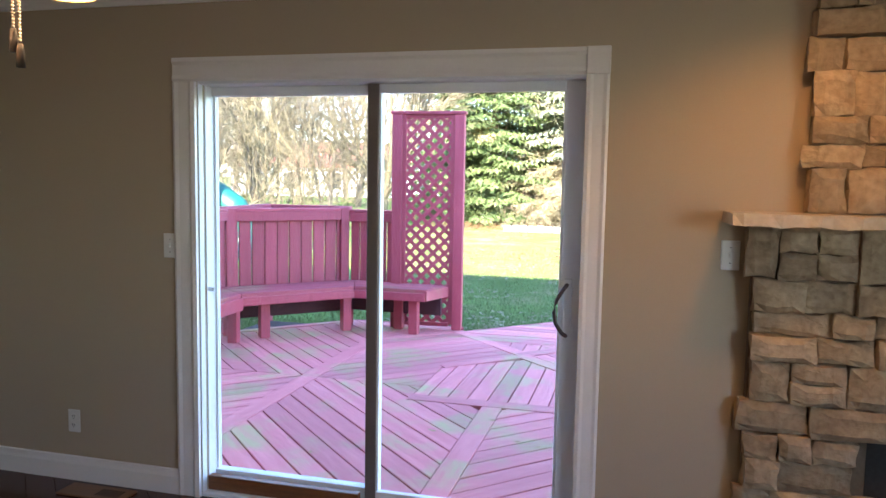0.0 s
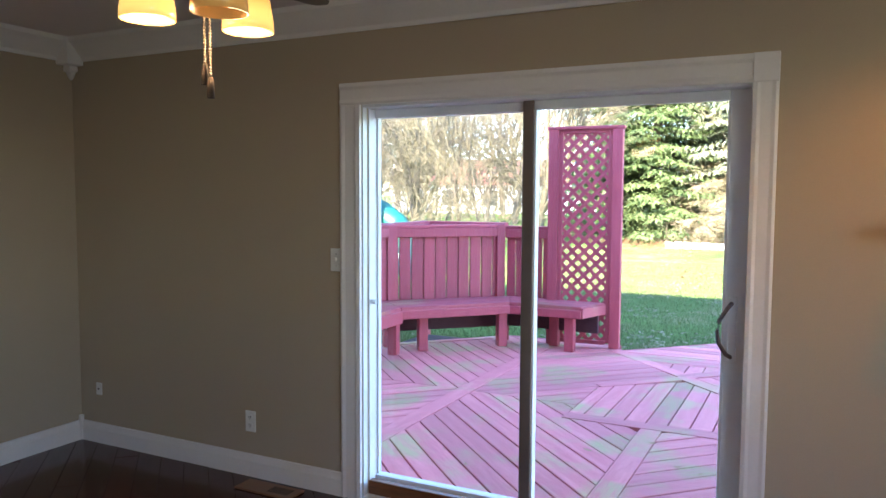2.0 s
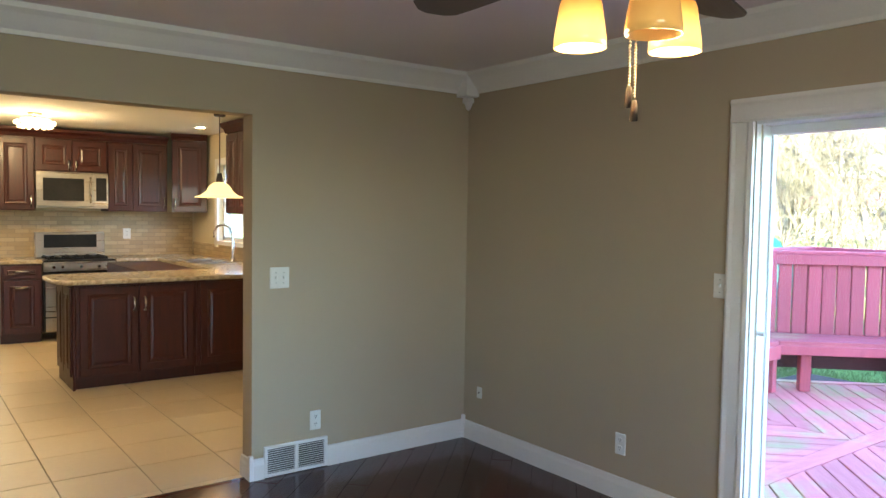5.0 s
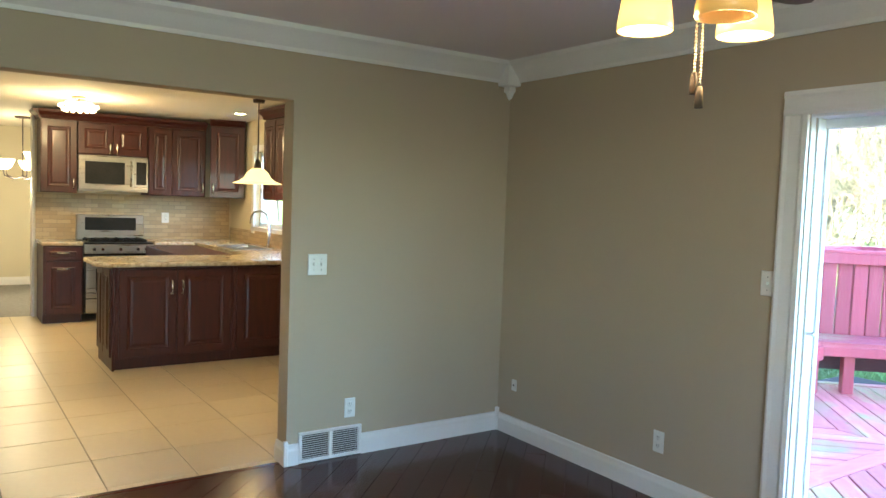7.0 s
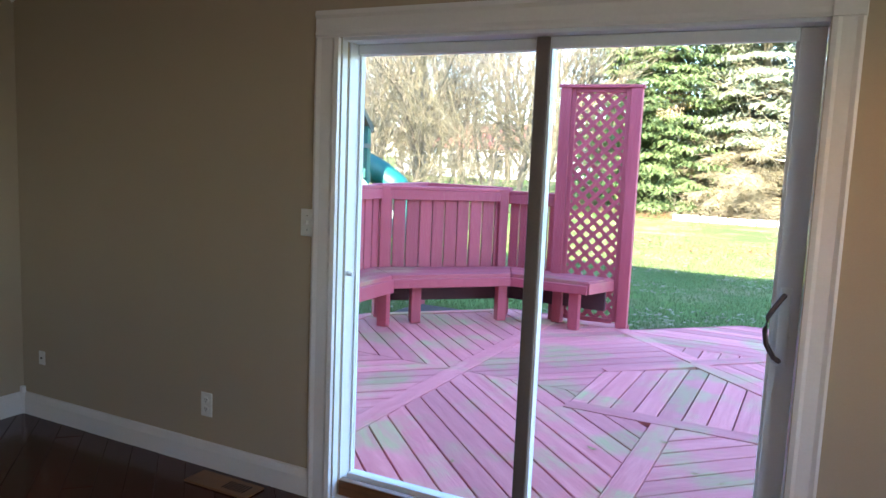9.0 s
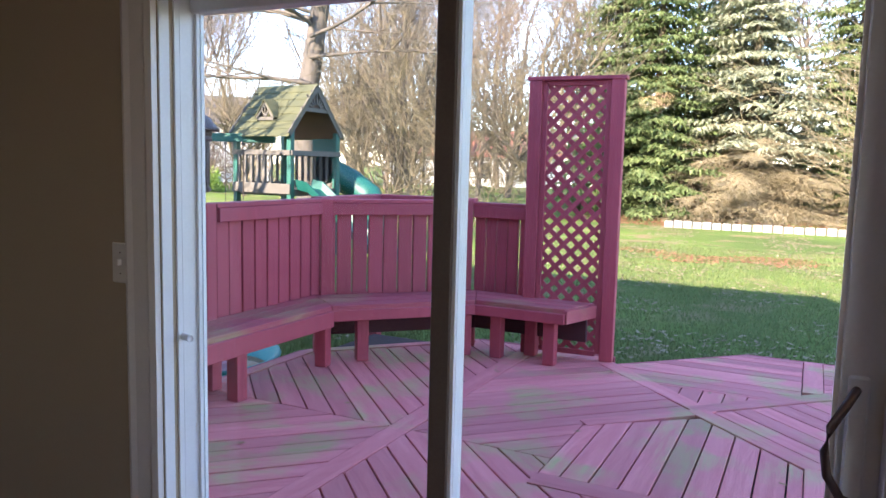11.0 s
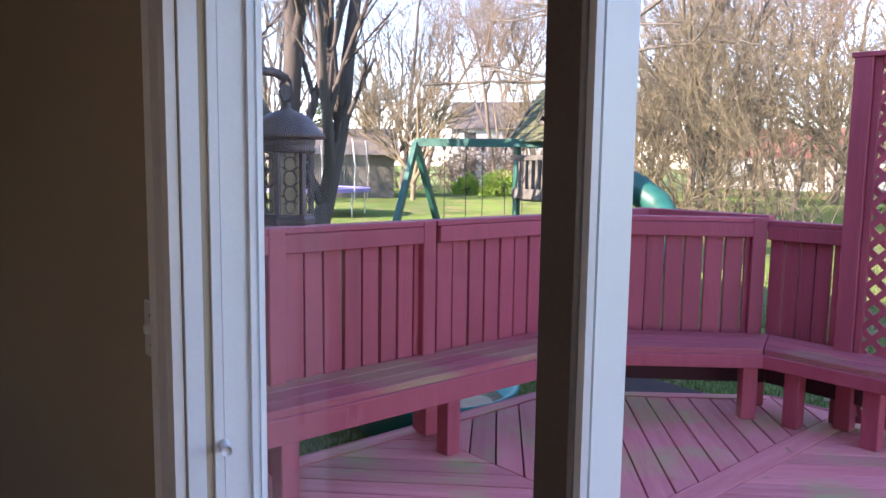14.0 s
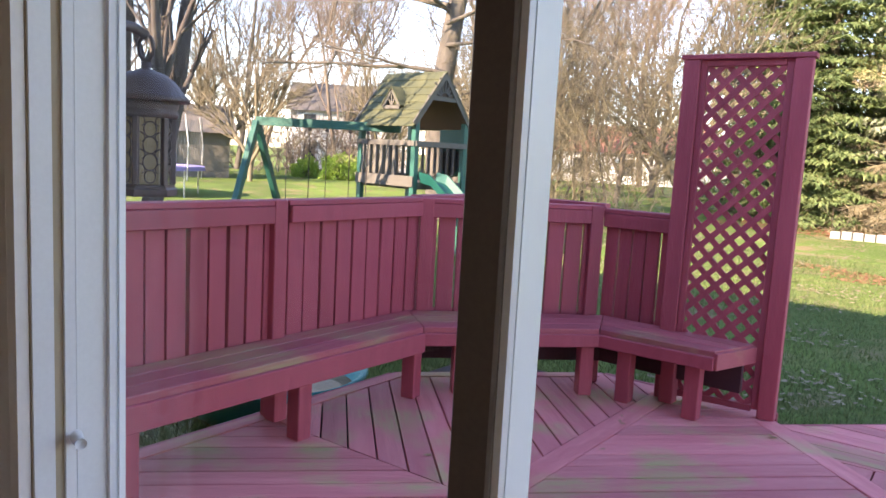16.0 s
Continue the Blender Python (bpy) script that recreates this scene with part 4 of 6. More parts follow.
def backsplash():
    m, n, l, p = shader("tan stone splashback tile")
    tc = n.new("ShaderNodeNewGeometry")
    sp, cb = n.new("ShaderNodeSeparateXYZ"), n.new("ShaderNodeCombineXYZ")
    l.new(tc.outputs["Position"], sp.inputs[0])
    ad = n.new("ShaderNodeMath")
    ad.operation = "ADD"
    l.new(sp.outputs["X"], ad.inputs[0])
    l.new(sp.outputs["Y"], ad.inputs[1])
    l.new(ad.outputs[0], cb.inputs[0])
    l.new(sp.outputs["Z"], cb.inputs[1])
    b = n.new("ShaderNodeTexBrick")
    b.inputs["Scale"].default_value = 1.0
    b.inputs["Brick Width"].default_value, b.inputs["Row Height"].default_value, b.inputs["Mortar Size"].default_value = 0.15, 0.05, 0.003
    b.inputs["Color1"].default_value, b.inputs["Color2"].default_value, b.inputs["Mortar"].default_value = (0.50, 0.38, 0.23, 1), (0.38, 0.28, 0.165, 1), (0.30, 0.23, 0.15, 1)
    l.new(cb.outputs[0], b.inputs["Vector"])
    l.new(b.outputs["Color"], p.inputs["Base Color"])
    bp = n.new("ShaderNodeBump")
    bp.inputs["Distance"].default_value, bp.inputs["Strength"].default_value = 0.003, 0.6
    bp.invert = True
    l.new(b.outputs["Fac"], bp.inputs["Height"])
    l.new(bp.outputs[0], p.inputs["Normal"])
    p.inputs["Roughness"].default_value = 0.4
    return m


SPLASH = backsplash()
KB, KW = -9.80, 3.25                    # back wall of the cabinets, window wall
WX0, WX1, WZ0, WZ1 = -8.85, -7.75, 1.13, 2.05
wall("wall_kitchen_north", [(KB - 0.15, WX0, KW, KW + 0.15, 0, H), (WX1, K - 0.13, KW, KW + 0.15, 0, H), (WX0, WX1, KW, KW + 0.15, 0, WZ0), (WX0, WX1, KW, KW + 0.15, WZ1, H)], WALL_K, "cream kitchen wall with a window over the sink")
wall("wall_kitchen_west", [(KB - 0.15, KB, 0.93, KW, 0, H)], WALL_K, "cream wall behind the kitchen cabinets")
wall("wall_dining", [(-13.3, -13.15, -4.2, KW + 0.15, 0, H), (-13.15, K - 0.13, -4.35, -4.2, 0, H), (-13.15, KB - 0.15, KW, KW + 0.15, 0, H)], WALL_K, "cream dining room walls")
wall("wall_kitchen_east", [(K - 0.129, K - 0.06, -4.2, YB - 0.151, 0, H)], WALL_K, "cream wall closing the kitchen")
solid("ceiling_kitchen", box(-13.15, K - 0.131, -4.2, KW, H, H + 0.15), paint("warm white kitchen ceiling", (0.74, 0.70, 0.62), (0.78, 0.74, 0.66), 0.9, 2, bump=0.05, fine=200), "white kitchen ceiling", "ceiling", "structure")
solid("floor_dining", box(-13.15, -9.86, -4.2, KW, -0.1, -0.002), paint("grey carpet", (0.20, 0.19, 0.19), (0.28, 0.27, 0.27), 0.95, 20, bump=0.4), "grey dining room carpet", "carpet", "structure")
part("board", profile_run(BASE, (-13.148, -4.2, 0), (-13.148, KW, 0), (1, 0, 0)), TRIM, base)
part("end_post", box(KB - 0.152, KB + 0.01, 0.90, 0.929, 0, H, 0.004), TRIM, base)
kwin = thing("window_1", "white kitchen window over the sink", "window", kind="structure")
for b in ((WX0 - 0.08, WX0, WZ0 - 0.08, WZ1 + 0.08), (WX1, WX1 + 0.08, WZ0 - 0.08, WZ1 + 0.08), (WX0, WX1, WZ1, WZ1 + 0.08), (WX0 - 0.1, WX1 + 0.1, WZ0 - 0.05, WZ0)):
    part("window_frame", box(b[0], b[1], KW - 0.03, KW - 0.002, b[2], b[3], 0.004), TRIM, kwin)
sh = bmesh.new()
for b in ((WX0, WX0 + 0.05, WZ0, WZ1), (WX1 - 0.05, WX1, WZ0, WZ1), (WX0, WX1, WZ0, WZ0 + 0.05), (WX0, WX1, WZ1 - 0.05, WZ1), (WX0, WX1, 1.56, 1.6)):
    box(b[0], b[1], KW + 0.05, KW + 0.09, b[2], b[3], bm=sh)
part("sash", sh, VINYL, kwin)
g = part("pane", box(WX0 + 0.05, WX1 - 0.05, KW + 0.068, KW + 0.072, WZ0 + 0.05, WZ1 - 0.05), GLASS, kwin, "clear window glass")
g.visible_shadow = False
solid("splashback", box(KB + 0.001, KB + 0.012, 0.94, KW - 0.02, 0.92, 1.47), SPLASH, "tan stone splashback tiles behind the range", "splashback", "structure")
solid("splashback", box(KB + 0.013, -7.0, KW - 0.013, KW - 0.001, 0.92, WZ0 - 0.05), SPLASH, "tan stone splashback tiles under the window", "splashback", "structure")


def raised_door(parent, name, u0, u1, z0, z1, m, knob=None, pull=None, label=""):
    """A raised-panel front in the plane x=0 of the frame m, u along +y, facing +x."""
    d = part(name, box(0.001, 0.019, u0, u1, z0, z1, 0.003), CAB, parent, label, m=m)
    s = min(0.06, (u1 - u0) * 0.28, (z1 - z0) * 0.3)
    bm = bmesh.new()
    prof = [(0, 0.020), (0.008, 0.026), (0.016, 0.022), (0.03, 0.0195), (0.05, 0.026)]
    rings = []
    for o, h in prof:
        o = min(o, (u1 - u0) / 2 - s - 0.004, (z1 - z0) / 2 - s - 0.004)
        rings.append([bm.verts.new((h, y, z)) for y, z in ((u0 + s + o, z0 + s + o), (u1 - s - o, z0 + s + o), (u1 - s - o, z1 - s - o), (u0 + s + o, z1 - s - o))])
    for r, q in zip(rings, rings[1:]):
        for i in range(4):
            bm.faces.new((r[i], r[(i + 1) % 4], q[(i + 1) % 4], q[i]))
    bm.faces.new(rings[-1])
    part("panel", bm, CAB, d)
    if pull:
        y, z, vertical = pull
        h = 0.055
        a, b = ((y, z - h), (y, z + h)) if vertical else ((y - h, z), (y + h, z))
        part("handle", tube([(0.019, *a), (0.045, *a), (0.05, (a[0] + b[0]) / 2, (a[1] + b[1]) / 2), (0.045, *b), (0.019, *b)], 0.0095, 8), CHROME, d, "nickel pull handle", True)
    return d


def cabinet(name, label, at, rz, w, d, z0, z1, fronts, group, toe=0.1):
    """Body from y=0 to w, x from -d to 0, facing +x before the turn rz."""
    c = thing(name, label, "cabinet", group, at, rz)
    bm = box(-d, 0, 0.001, w - 0.001, z0 + toe, z1, 0.002)
    if toe:
        box(-d, -0.06, 0.001, w - 0.001, z0, z0 + toe, bm=bm)
    part("body", bm, CAB, c)
    for f in fronts:
        raised_door(c, *f[:5], Matrix(), pull=f[5] if len(f) > 5 else None)
    return c


# peninsula: front at x = -6.53, from y = 1.2 on
PX = -6.54
cabinet("base_cabinet", "dark cherry double-door peninsula cabinet", (PX, 1.20, 0), 0, 1.0, 0.62, 0, 0.88,
        [("door", 0.03, 0.495, 0.115, 0.86, (0.455, 0.70, True)), ("door", 0.505, 0.97, 0.115, 0.86, (0.545, 0.70, True))], "peninsula cabinets")
cabinet("base_cabinet", "dark cherry single-door peninsula cabinet", (PX, 2.20, 0), 0, 1.04, 0.62, 0, 0.88,
        [("door", 0.03, 0.52, 0.115, 0.86, (0.48, 0.70, True)), ("door", 0.53, 1.0, 0.115, 0.86, (0.57, 0.70, True))], "peninsula cabinets")
pe = thing("end_panel", "dark cherry raised end panel of the peninsula", "cabinet panel", "peninsula cabinets", (PX, 1.199, 0), -90)
part("board", box(0, 0.02, -0.62, -0.0, 0.0, 0.88, 0.003), CAB, pe)
for u in (-0.60, -0.30):
    raised_door(pe, "panel_front", u, u + 0.28, 0.115, 0.86, pose(0.02, 0, 0))
ct = bmesh.new()
edge = [(PX + 0.05, 3.235), (PX + 0.05, 1.40)]
for i in range(9):
    a = radians(-i * 90 / 8)
    edge.append((PX - 0.17 + 0.22 * math.cos(a), 1.27 + 0.22 * math.sin(a)))
for i in range(9):
    a = radians(-90 - i * 90 / 8)
    edge.append((PX - 0.53 + 0.14 * math.cos(a), 1.19 + 0.14 * math.sin(a)))
edge += [(PX - 0.67, 3.235)]
prof = [(0.0, 0.0), (0.008, 0.006), (0.012, 0.02), (0.008, 0.034), (0.0, 0.04)]
cx = sum(p[0] for p in edge) / len(edge)
rings = [[ct.verts.new((x + (o if x > cx else -o), y - (o if y < 2 else 0), 0.881 + z)) for x, y in edge] for o, z in prof]
k = len(edge)
for r, s in zip(rings, rings[1:]):
    for i in range(k):
        ct.faces.new((r[i], r[(i + 1) % k], s[(i + 1) % k], s[i]))
ct.faces.new(rings[0])
ct.faces.new(rings[-1])
bmesh.ops.recalc_face_normals(ct, faces=ct.faces)
solid("peninsula_worktop", ct, GRANITE, "speckled beige granite worktop with a rounded end", "worktop")

# back run along the west wall, facing +x
XF = -9.17
cabinet("base_cabinet", "dark cherry base cabinet with a drawer beside the range", (XF, 0.95, 0), 0, 0.40, 0.62, 0, 0.88,
        [("drawer_front", 0.02, 0.38, 0.72, 0.86, (0.2, 0.80, False)), ("door", 0.02, 0.38, 0.115, 0.70, (0.2, 0.62, False))], "base cabinets")
solid("worktop", box(KB + 0.013, XF + 0.03, 0.935, 1.352, 0.881, 0.92, 0.006), GRANITE, "short speckled granite worktop beside the range", "worktop")
cabinet("base_cabinet", "dark cherry base cabinet in the kitchen corner", (XF, 2.13, 0), 0, 1.08, 0.62, 0, 0.88, [("door", 0.02, 0.45, 0.115, 0.86, (0.06, 0.7, True))], "base cabinets")
solid("worktop", box(KB + 0.013, XF + 0.03, 2.125, KW - 0.014, 0.881, 0.92, 0.006), GRANITE, "speckled granite worktop in the corner", "worktop")
cabinet("sink_cabinet", "dark cherry sink cabinet under the window", (-7.23, KW - 0.63, 0), 90, 1.90, 0.60, 0, 0.88, [], "base cabinets")
wt = bmesh.new()
box(XF + 0.031, -8.62, KW - 0.66, KW - 0.014, 0.881, 0.92, 0.004, wt)
box(-7.86, PX - 0.674, KW - 0.66, KW - 0.014, 0.881, 0.92, 0.004, wt)
box(-8.62, -7.86, KW - 0.66, KW - 0.58, 0.881, 0.92, bm=wt)
box(-8.62, -7.86, KW - 0.16, KW - 0.014, 0.881, 0.92, bm=wt)
solid("sink_worktop", wt, GRANITE, "speckled granite worktop round the sink", "worktop")
sink = thing("sink", "steel kitchen sink set in the worktop", "sink", at=(-8.24, KW - 0.37, 0.92))
sk = bmesh.new()
for b in ((-0.38, 0.38, -0.21, -0.19), (-0.38, 0.38, 0.19, 0.21), (-0.38, -0.36, -0.19, 0.19), (0.36, 0.38, -0.19, 0.19)):
    box(*b, -0.03, 0.006, 0.002, sk)
part("rim", sk, STEEL, sink)
part("basin", box(-0.36, 0.36, -0.19, 0.19, -0.03, -0.025), STEEL, sink)
fau = thing("faucet", "tall curved nickel kitchen faucet", "faucet", at=(-8.15, KW - 0.10, 0.92))
part("spout", tube([(0, 0, 0), (0, 0, 0.30), (-0.03, -0.02, 0.38), (-0.10, -0.06, 0.42), (-0.18, -0.11, 0.40), (-0.22, -0.14, 0.33), (-0.22, -0.14, 0.27)], 0.013, 12), CHROME, fau, smooth=True)
part("handle", tube([(0.03, 0, 0.08), (0.08, -0.01, 0.16), (0.09, -0.01, 0.22)], 0.008, 8), CHROME, fau, smooth=True)
part("base", lathe([(0.0, 0.05), (0.022, 0.045), (0.028, 0.0)], 16), CHROME, fau, smooth=True)

rng = thing("gas_range", "steel and black gas range", "range", at=(XF, 1.36, 0))
part("body", box(-0.60, 0.02, 0.0, 0.755, 0.10, 0.90, 0.004), BLACK, rng)
part("oven_door", box(0.021, 0.045, 0.02, 0.735, 0.28, 0.74, 0.004), STEEL, rng)
part("oven_window", box(0.046, 0.048, 0.12, 0.635, 0.36, 0.62), BLACK, rng)
part("drawer", box(0.021, 0.04, 0.02, 0.735, 0.11, 0.265, 0.004), STEEL, rng)
part("control_strip", box(0.021, 0.05, 0.0, 0.755, 0.79, 0.895, 0.006), STEEL, rng)
KN = mesh_of("knob", lathe([(0.0, 0.03), (0.016, 0.03), (0.021, 0.0)], 14), CHROME)
for y in (0.10, 0.19, 0.38, 0.57, 0.66):
    part("knob", KN, None, rng, "steel control knob", m=pose(0.05, y, 0.84, 0, 90))
part("oven_handle", tube([(0.045, 0.06, 0.70), (0.08, 0.06, 0.70), (0.08, 0.70, 0.70), (0.045, 0.70, 0.70)], 0.011, 8), STEEL, rng, smooth=True)
part("cooktop", box(-0.60, 0.02, 0.005, 0.75, 0.901, 0.915, 0.003), BLACK, rng)
gr = bmesh.new()
for y in (0.08, 0.2, 0.32, 0.43, 0.55, 0.67):
    box(-0.50, -0.03, y - 0.006, y + 0.006, 0.925, 0.95, bm=gr)
for x in (-0.48, -0.27, -0.06):
    box(x - 0.006, x + 0.006, 0.06, 0.69, 0.916, 0.94, bm=gr)
part("grate", gr, BLACK, rng, "black iron grates")
part("backguard", box(-0.60, -0.52, 0.0, 0.755, 0.916, 1.215, 0.006), STEEL, rng)
part("display", box(-0.519, -0.516, 0.09, 0.665, 1.03, 1.185), BLACK, rng, "black control display")

mw = thing("microwave", "steel microwave over the range", "microwave", at=(-9.40, 1.33, 1.50))
part("body", box(-0.38, 0.0, 0.0, 0.765, 0.0, 0.42, 0.004), STEEL, mw)
part("door", box(0.001, 0.025, 0.0, 0.60, 0.02, 0.41, 0.005), STEEL, mw)
part("window", box(0.026, 0.028, 0.07, 0.50, 0.085, 0.345), BLACK, mw, "black microwave window")
part("handle", tube([(0.025, 0.565, 0.07), (0.055, 0.565, 0.07), (0.055, 0.565, 0.36), (0.025, 0.565, 0.36)], 0.011, 8), CHROME, mw, smooth=True)
part("control_panel", box(0.001, 0.022, 0.605, 0.765, 0.02, 0.41, 0.004), STEEL, mw)
part("display", box(0.023, 0.0245, 0.63, 0.745, 0.09, 0.36), BLACK, mw)

UX = -9.44
for y, w, z0, z1, fr, lab in (
        (0.95, 0.375, 1.47, 2.30, [("door", 0.01, 0.365, 1.48, 2.28, (0.335, 1.58, True))], "dark cherry tall wall cabinet"),
        (1.33, 0.765, 1.925, 2.30, [("door", 0.01, 0.38, 1.935, 2.28, (0.345, 2.0, True)), ("door", 0.385, 0.755, 1.935, 2.28, (0.42, 2.0, True))], "dark cherry wall cabinet over the microwave"),
        (2.10, 0.70, 1.47, 2.30, [("door", 0.01, 0.28, 1.48, 2.28), ("door", 0.285, 0.69, 1.48, 2.28, (0.655, 1.58, True))], "dark cherry wall cabinet beside the range")):
    cabinet("wall_cabinet", lab, (UX, y, 0), 0, w, 0.35, z0, z1, fr, "wall cabinets", 0)
cabinet("corner_cabinet", "dark cherry diagonal corner wall cabinet", (-9.32, 2.82, 0), -18, 0.42, 0.30, 1.47, 2.36, [("door", 0.01, 0.41, 1.48, 2.34, (0.04, 1.58, True))], "wall cabinets", 0)
cabinet("wall_cabinet", "dark cherry wall cabinet beside the window", (-6.95, KW - 0.36, 0), -90, 0.66, 0.35, 1.47, 2.32, [("door", 0.01, 0.325, 1.48, 2.30), ("door", 0.335, 0.65, 1.48, 2.30)], "wall cabinets", 0).matrix_world = pose(-7.63, KW - 0.36, 0, 0, 0, -90)
KCROWN = [(0, 0), (0.01, 0), (0.03, 0.04), (0.07, 0.07), (0.08, 0.10), (0, 0.10)]
kc = thing("cabinet_crown", "dark cherry crown moulding on the wall cabinets", "moulding", at=(0, 0, 0))
part("run", profile_run(KCROWN, (UX, 0.93, 2.302), (UX, 2.80, 2.302), (1, 0, 0)), CAB, kc)
part("run", profile_run(KCROWN, (UX - 0.35, 0.949, 2.302), (UX + 0.02, 0.949, 2.302), (0, -1, 0)), CAB, kc)
part("run", profile_run([(o, z * 0.75) for o, z in KCROWN], (-9.32, 2.81, 2.361), (-9.19, 3.22, 2.361), (0.95, -0.3, 0)), CAB, kc)
part("run", profile_run(KCROWN, (-7.66, KW - 0.361, 2.322), (-6.93, KW - 0.361, 2.322), (0, -1, 0)), CAB, kc)
part("run", profile_run(KCROWN, (-7.631, KW - 0.38, 2.322), (-7.631, KW - 0.01, 2.322), (-1, 0, 0)), CAB, kc)
wall_plate("wall_outlet", "steel wall outlet on the splashback", "outlet", KB + 0.0125, 2.40, 1.19, 90, 0.09, 0.13)

WARM = (1.0, 0.68, 0.34)
CREAMGLASS = glow("lit cream glass", (1.0, 0.72, 0.34), 0.40)
pend = thing("pendant_lamp", "cream glass pendant lamp over the peninsula, lit", "pendant lamp", at=(-6.95, 2.56, 0))
part("shade", lathe([(0.03, 1.78), (0.06, 1.775), (0.10, 1.74), (0.13, 1.69), (0.175, 1.655), (0.235, 1.635), (0.232, 1.63), (0.12, 1.68), (0.05, 1.76)], 28), glow("lit cream shade", (0.92, 0.60, 0.22), 0.10), pend, "cream bell glass shade, lit", True)
part("socket", lathe([(0.0, 1.87), (0.02, 1.865), (0.035, 1.80), (0.032, 1.778), (0.0, 1.778)], 14), BRONZE, pend, smooth=True)
part("rod", tube([(0, 0, 1.865), (0, 0, 2.10), (0, 0, H - 0.02)], 0.006, 6), BRONZE, pend)
part("canopy", lathe([(0.0, H - 0.001), (0.06, H - 0.001), (0.05, H - 0.03), (0.0, H - 0.035)], 16), BRONZE, pend)
lamp("pendant_bulb", "POINT", (-6.95, 2.56, 1.58), 0.34, WARM, 0.06)
flush = thing("flush_light", "crystal flush ceiling light, lit", "ceiling light", at=(-8.2, 1.16, H))
part("plate", lathe([(0.0, -0.001), (0.07, -0.001), (0.06, -0.02), (0.012, -0.03), (0.012, -0.08)], 20), BRONZE, flush)
part("bowl", lathe([(0.125, -0.06), (0.13, -0.07), (0.11, -0.105), (0.07, -0.135), (0.0, -0.145)], 28), CREAMGLASS, flush, "lit crystal bowl", True)
CRY = bmesh.new()
bmesh.ops.create_icosphere(CRY, subdivisions=1, radius=0.022)
CRY = mesh_of("crystal", CRY, CREAMGLASS)
for i in range(26):
    a = i / 26 * 2 * math.pi
    r = 0.17 if i % 2 else 0.14
    part("crystal", CRY, None, flush, "cut crystal", m=Matrix.Translation((r * math.cos(a), r * math.sin(a), -0.10 - 0.035 * (i % 2 == 0))))
lamp("flush_bulb", "POINT", (-8.2, 1.16, H - 0.24), 2.7, WARM, 0.12)
lamp("flush_up", "POINT", (-8.2, 1.16, H - 0.05), 0.23, WARM, 0.02)
can2 = thing("recessed_light", "round recessed kitchen ceiling light, lit", "ceiling light", "recessed lights", (-8.35, 2.85, H))
part("ring", lathe([(0.0, -0.001), (0.05, -0.001), (0.075, -0.006), (0.08, -0.001)], 24), TRIM, can2)
part("bulb", lathe([(0.0, -0.004), (0.048, -0.004)], 20), BULB, can2, "lit bulb")
lamp("recessed_spot", "SPOT", (-8.35, 2.85, H - 0.02), 1.3, WARM, 0.05, (-8.35, 2.85, 0), 120)
# Unseen spot and can, added to brighten the near kitchen floor.
lamp("kitchen_fill_spot", "SPOT", (-5.3, 0.9, H - 0.02), 3.9, (1.0, 0.66, 0.34), 0.08, (-5.3, 0.9, 0), 140)
fill_can = copy_thing(can2, pose(-5.3, 0.9, H))
chan = thing("chandelier", "dining chandelier with cream glass shades, lit", "chandelier", at=(-11.2, 0.93, 0))
part("rod", tube([(0, 0, H - 0.03), (0, 0, 1.85), (0, 0, 1.62)], 0.008, 8), BRONZE, chan)
part("canopy", lathe([(0.0, H - 0.001), (0.10, H - 0.001), (0.09, H - 0.025), (0.0, H - 0.03)], 20), BRONZE, chan)
for i in range(5):
    a = radians(20 + 72 * i)
    c, s = math.cos(a), math.sin(a)
    arm = part("arm", tube([(0, 0, 1.66), (0.12 * c, 0.12 * s, 1.62), (0.24 * c, 0.24 * s, 1.66), (0.26 * c, 0.26 * s, 1.74)], 0.009, 8), BRONZE, chan, smooth=True)
    part("shade", lathe([(0.03, 0.0), (0.06, 0.02), (0.085, 0.07), (0.11, 0.13), (0.105, 0.13), (0.05, 0.02)], 18, at=(0.26 * c, 0.26 * s, 1.74 + (0.10 if i == 0 else 0))), CREAMGLASS, arm, "lit cream glass shade", True)
lamp("chandelier_bulb", "POINT", (-11.2, 0.93, 1.5), 3.5, (1.0, 0.78, 0.5), 0.2)


# ---- garden: trees ----
def twig_mesh(name, segs, material):
    """One mesh from tapered bars (p, q, r0, r1, sides)."""
    verts, faces = [], []
    for p, q, r0, r1, sides in segs:
        d = (q - p).normalized()
        a = d.cross(Vector((0, 0, 1)) if abs(d.z) < 0.95 else Vector((1, 0, 0))).normalized()
        b = d.cross(a)
        k = len(verts)
        cs = [(math.cos(2 * math.pi * i / sides), math.sin(2 * math.pi * i / sides)) for i in range(sides)]
        verts += [p + r0 * (c * a + s * b) for c, s in cs]
        verts += [q + r1 * (c * a + s * b) for c, s in cs]
        faces += [(k + i, k + (i + 1) % sides, k + sides + (i + 1) % sides, k + sides + i) for i in range(sides)]
    me = bpy.data.meshes.new(name)
    me.from_pydata([tuple(v) for v in verts], [], faces)
    me.materials.append(material)
    me.polygons.foreach_set("use_smooth", [True] * len(me.polygons))
    return me


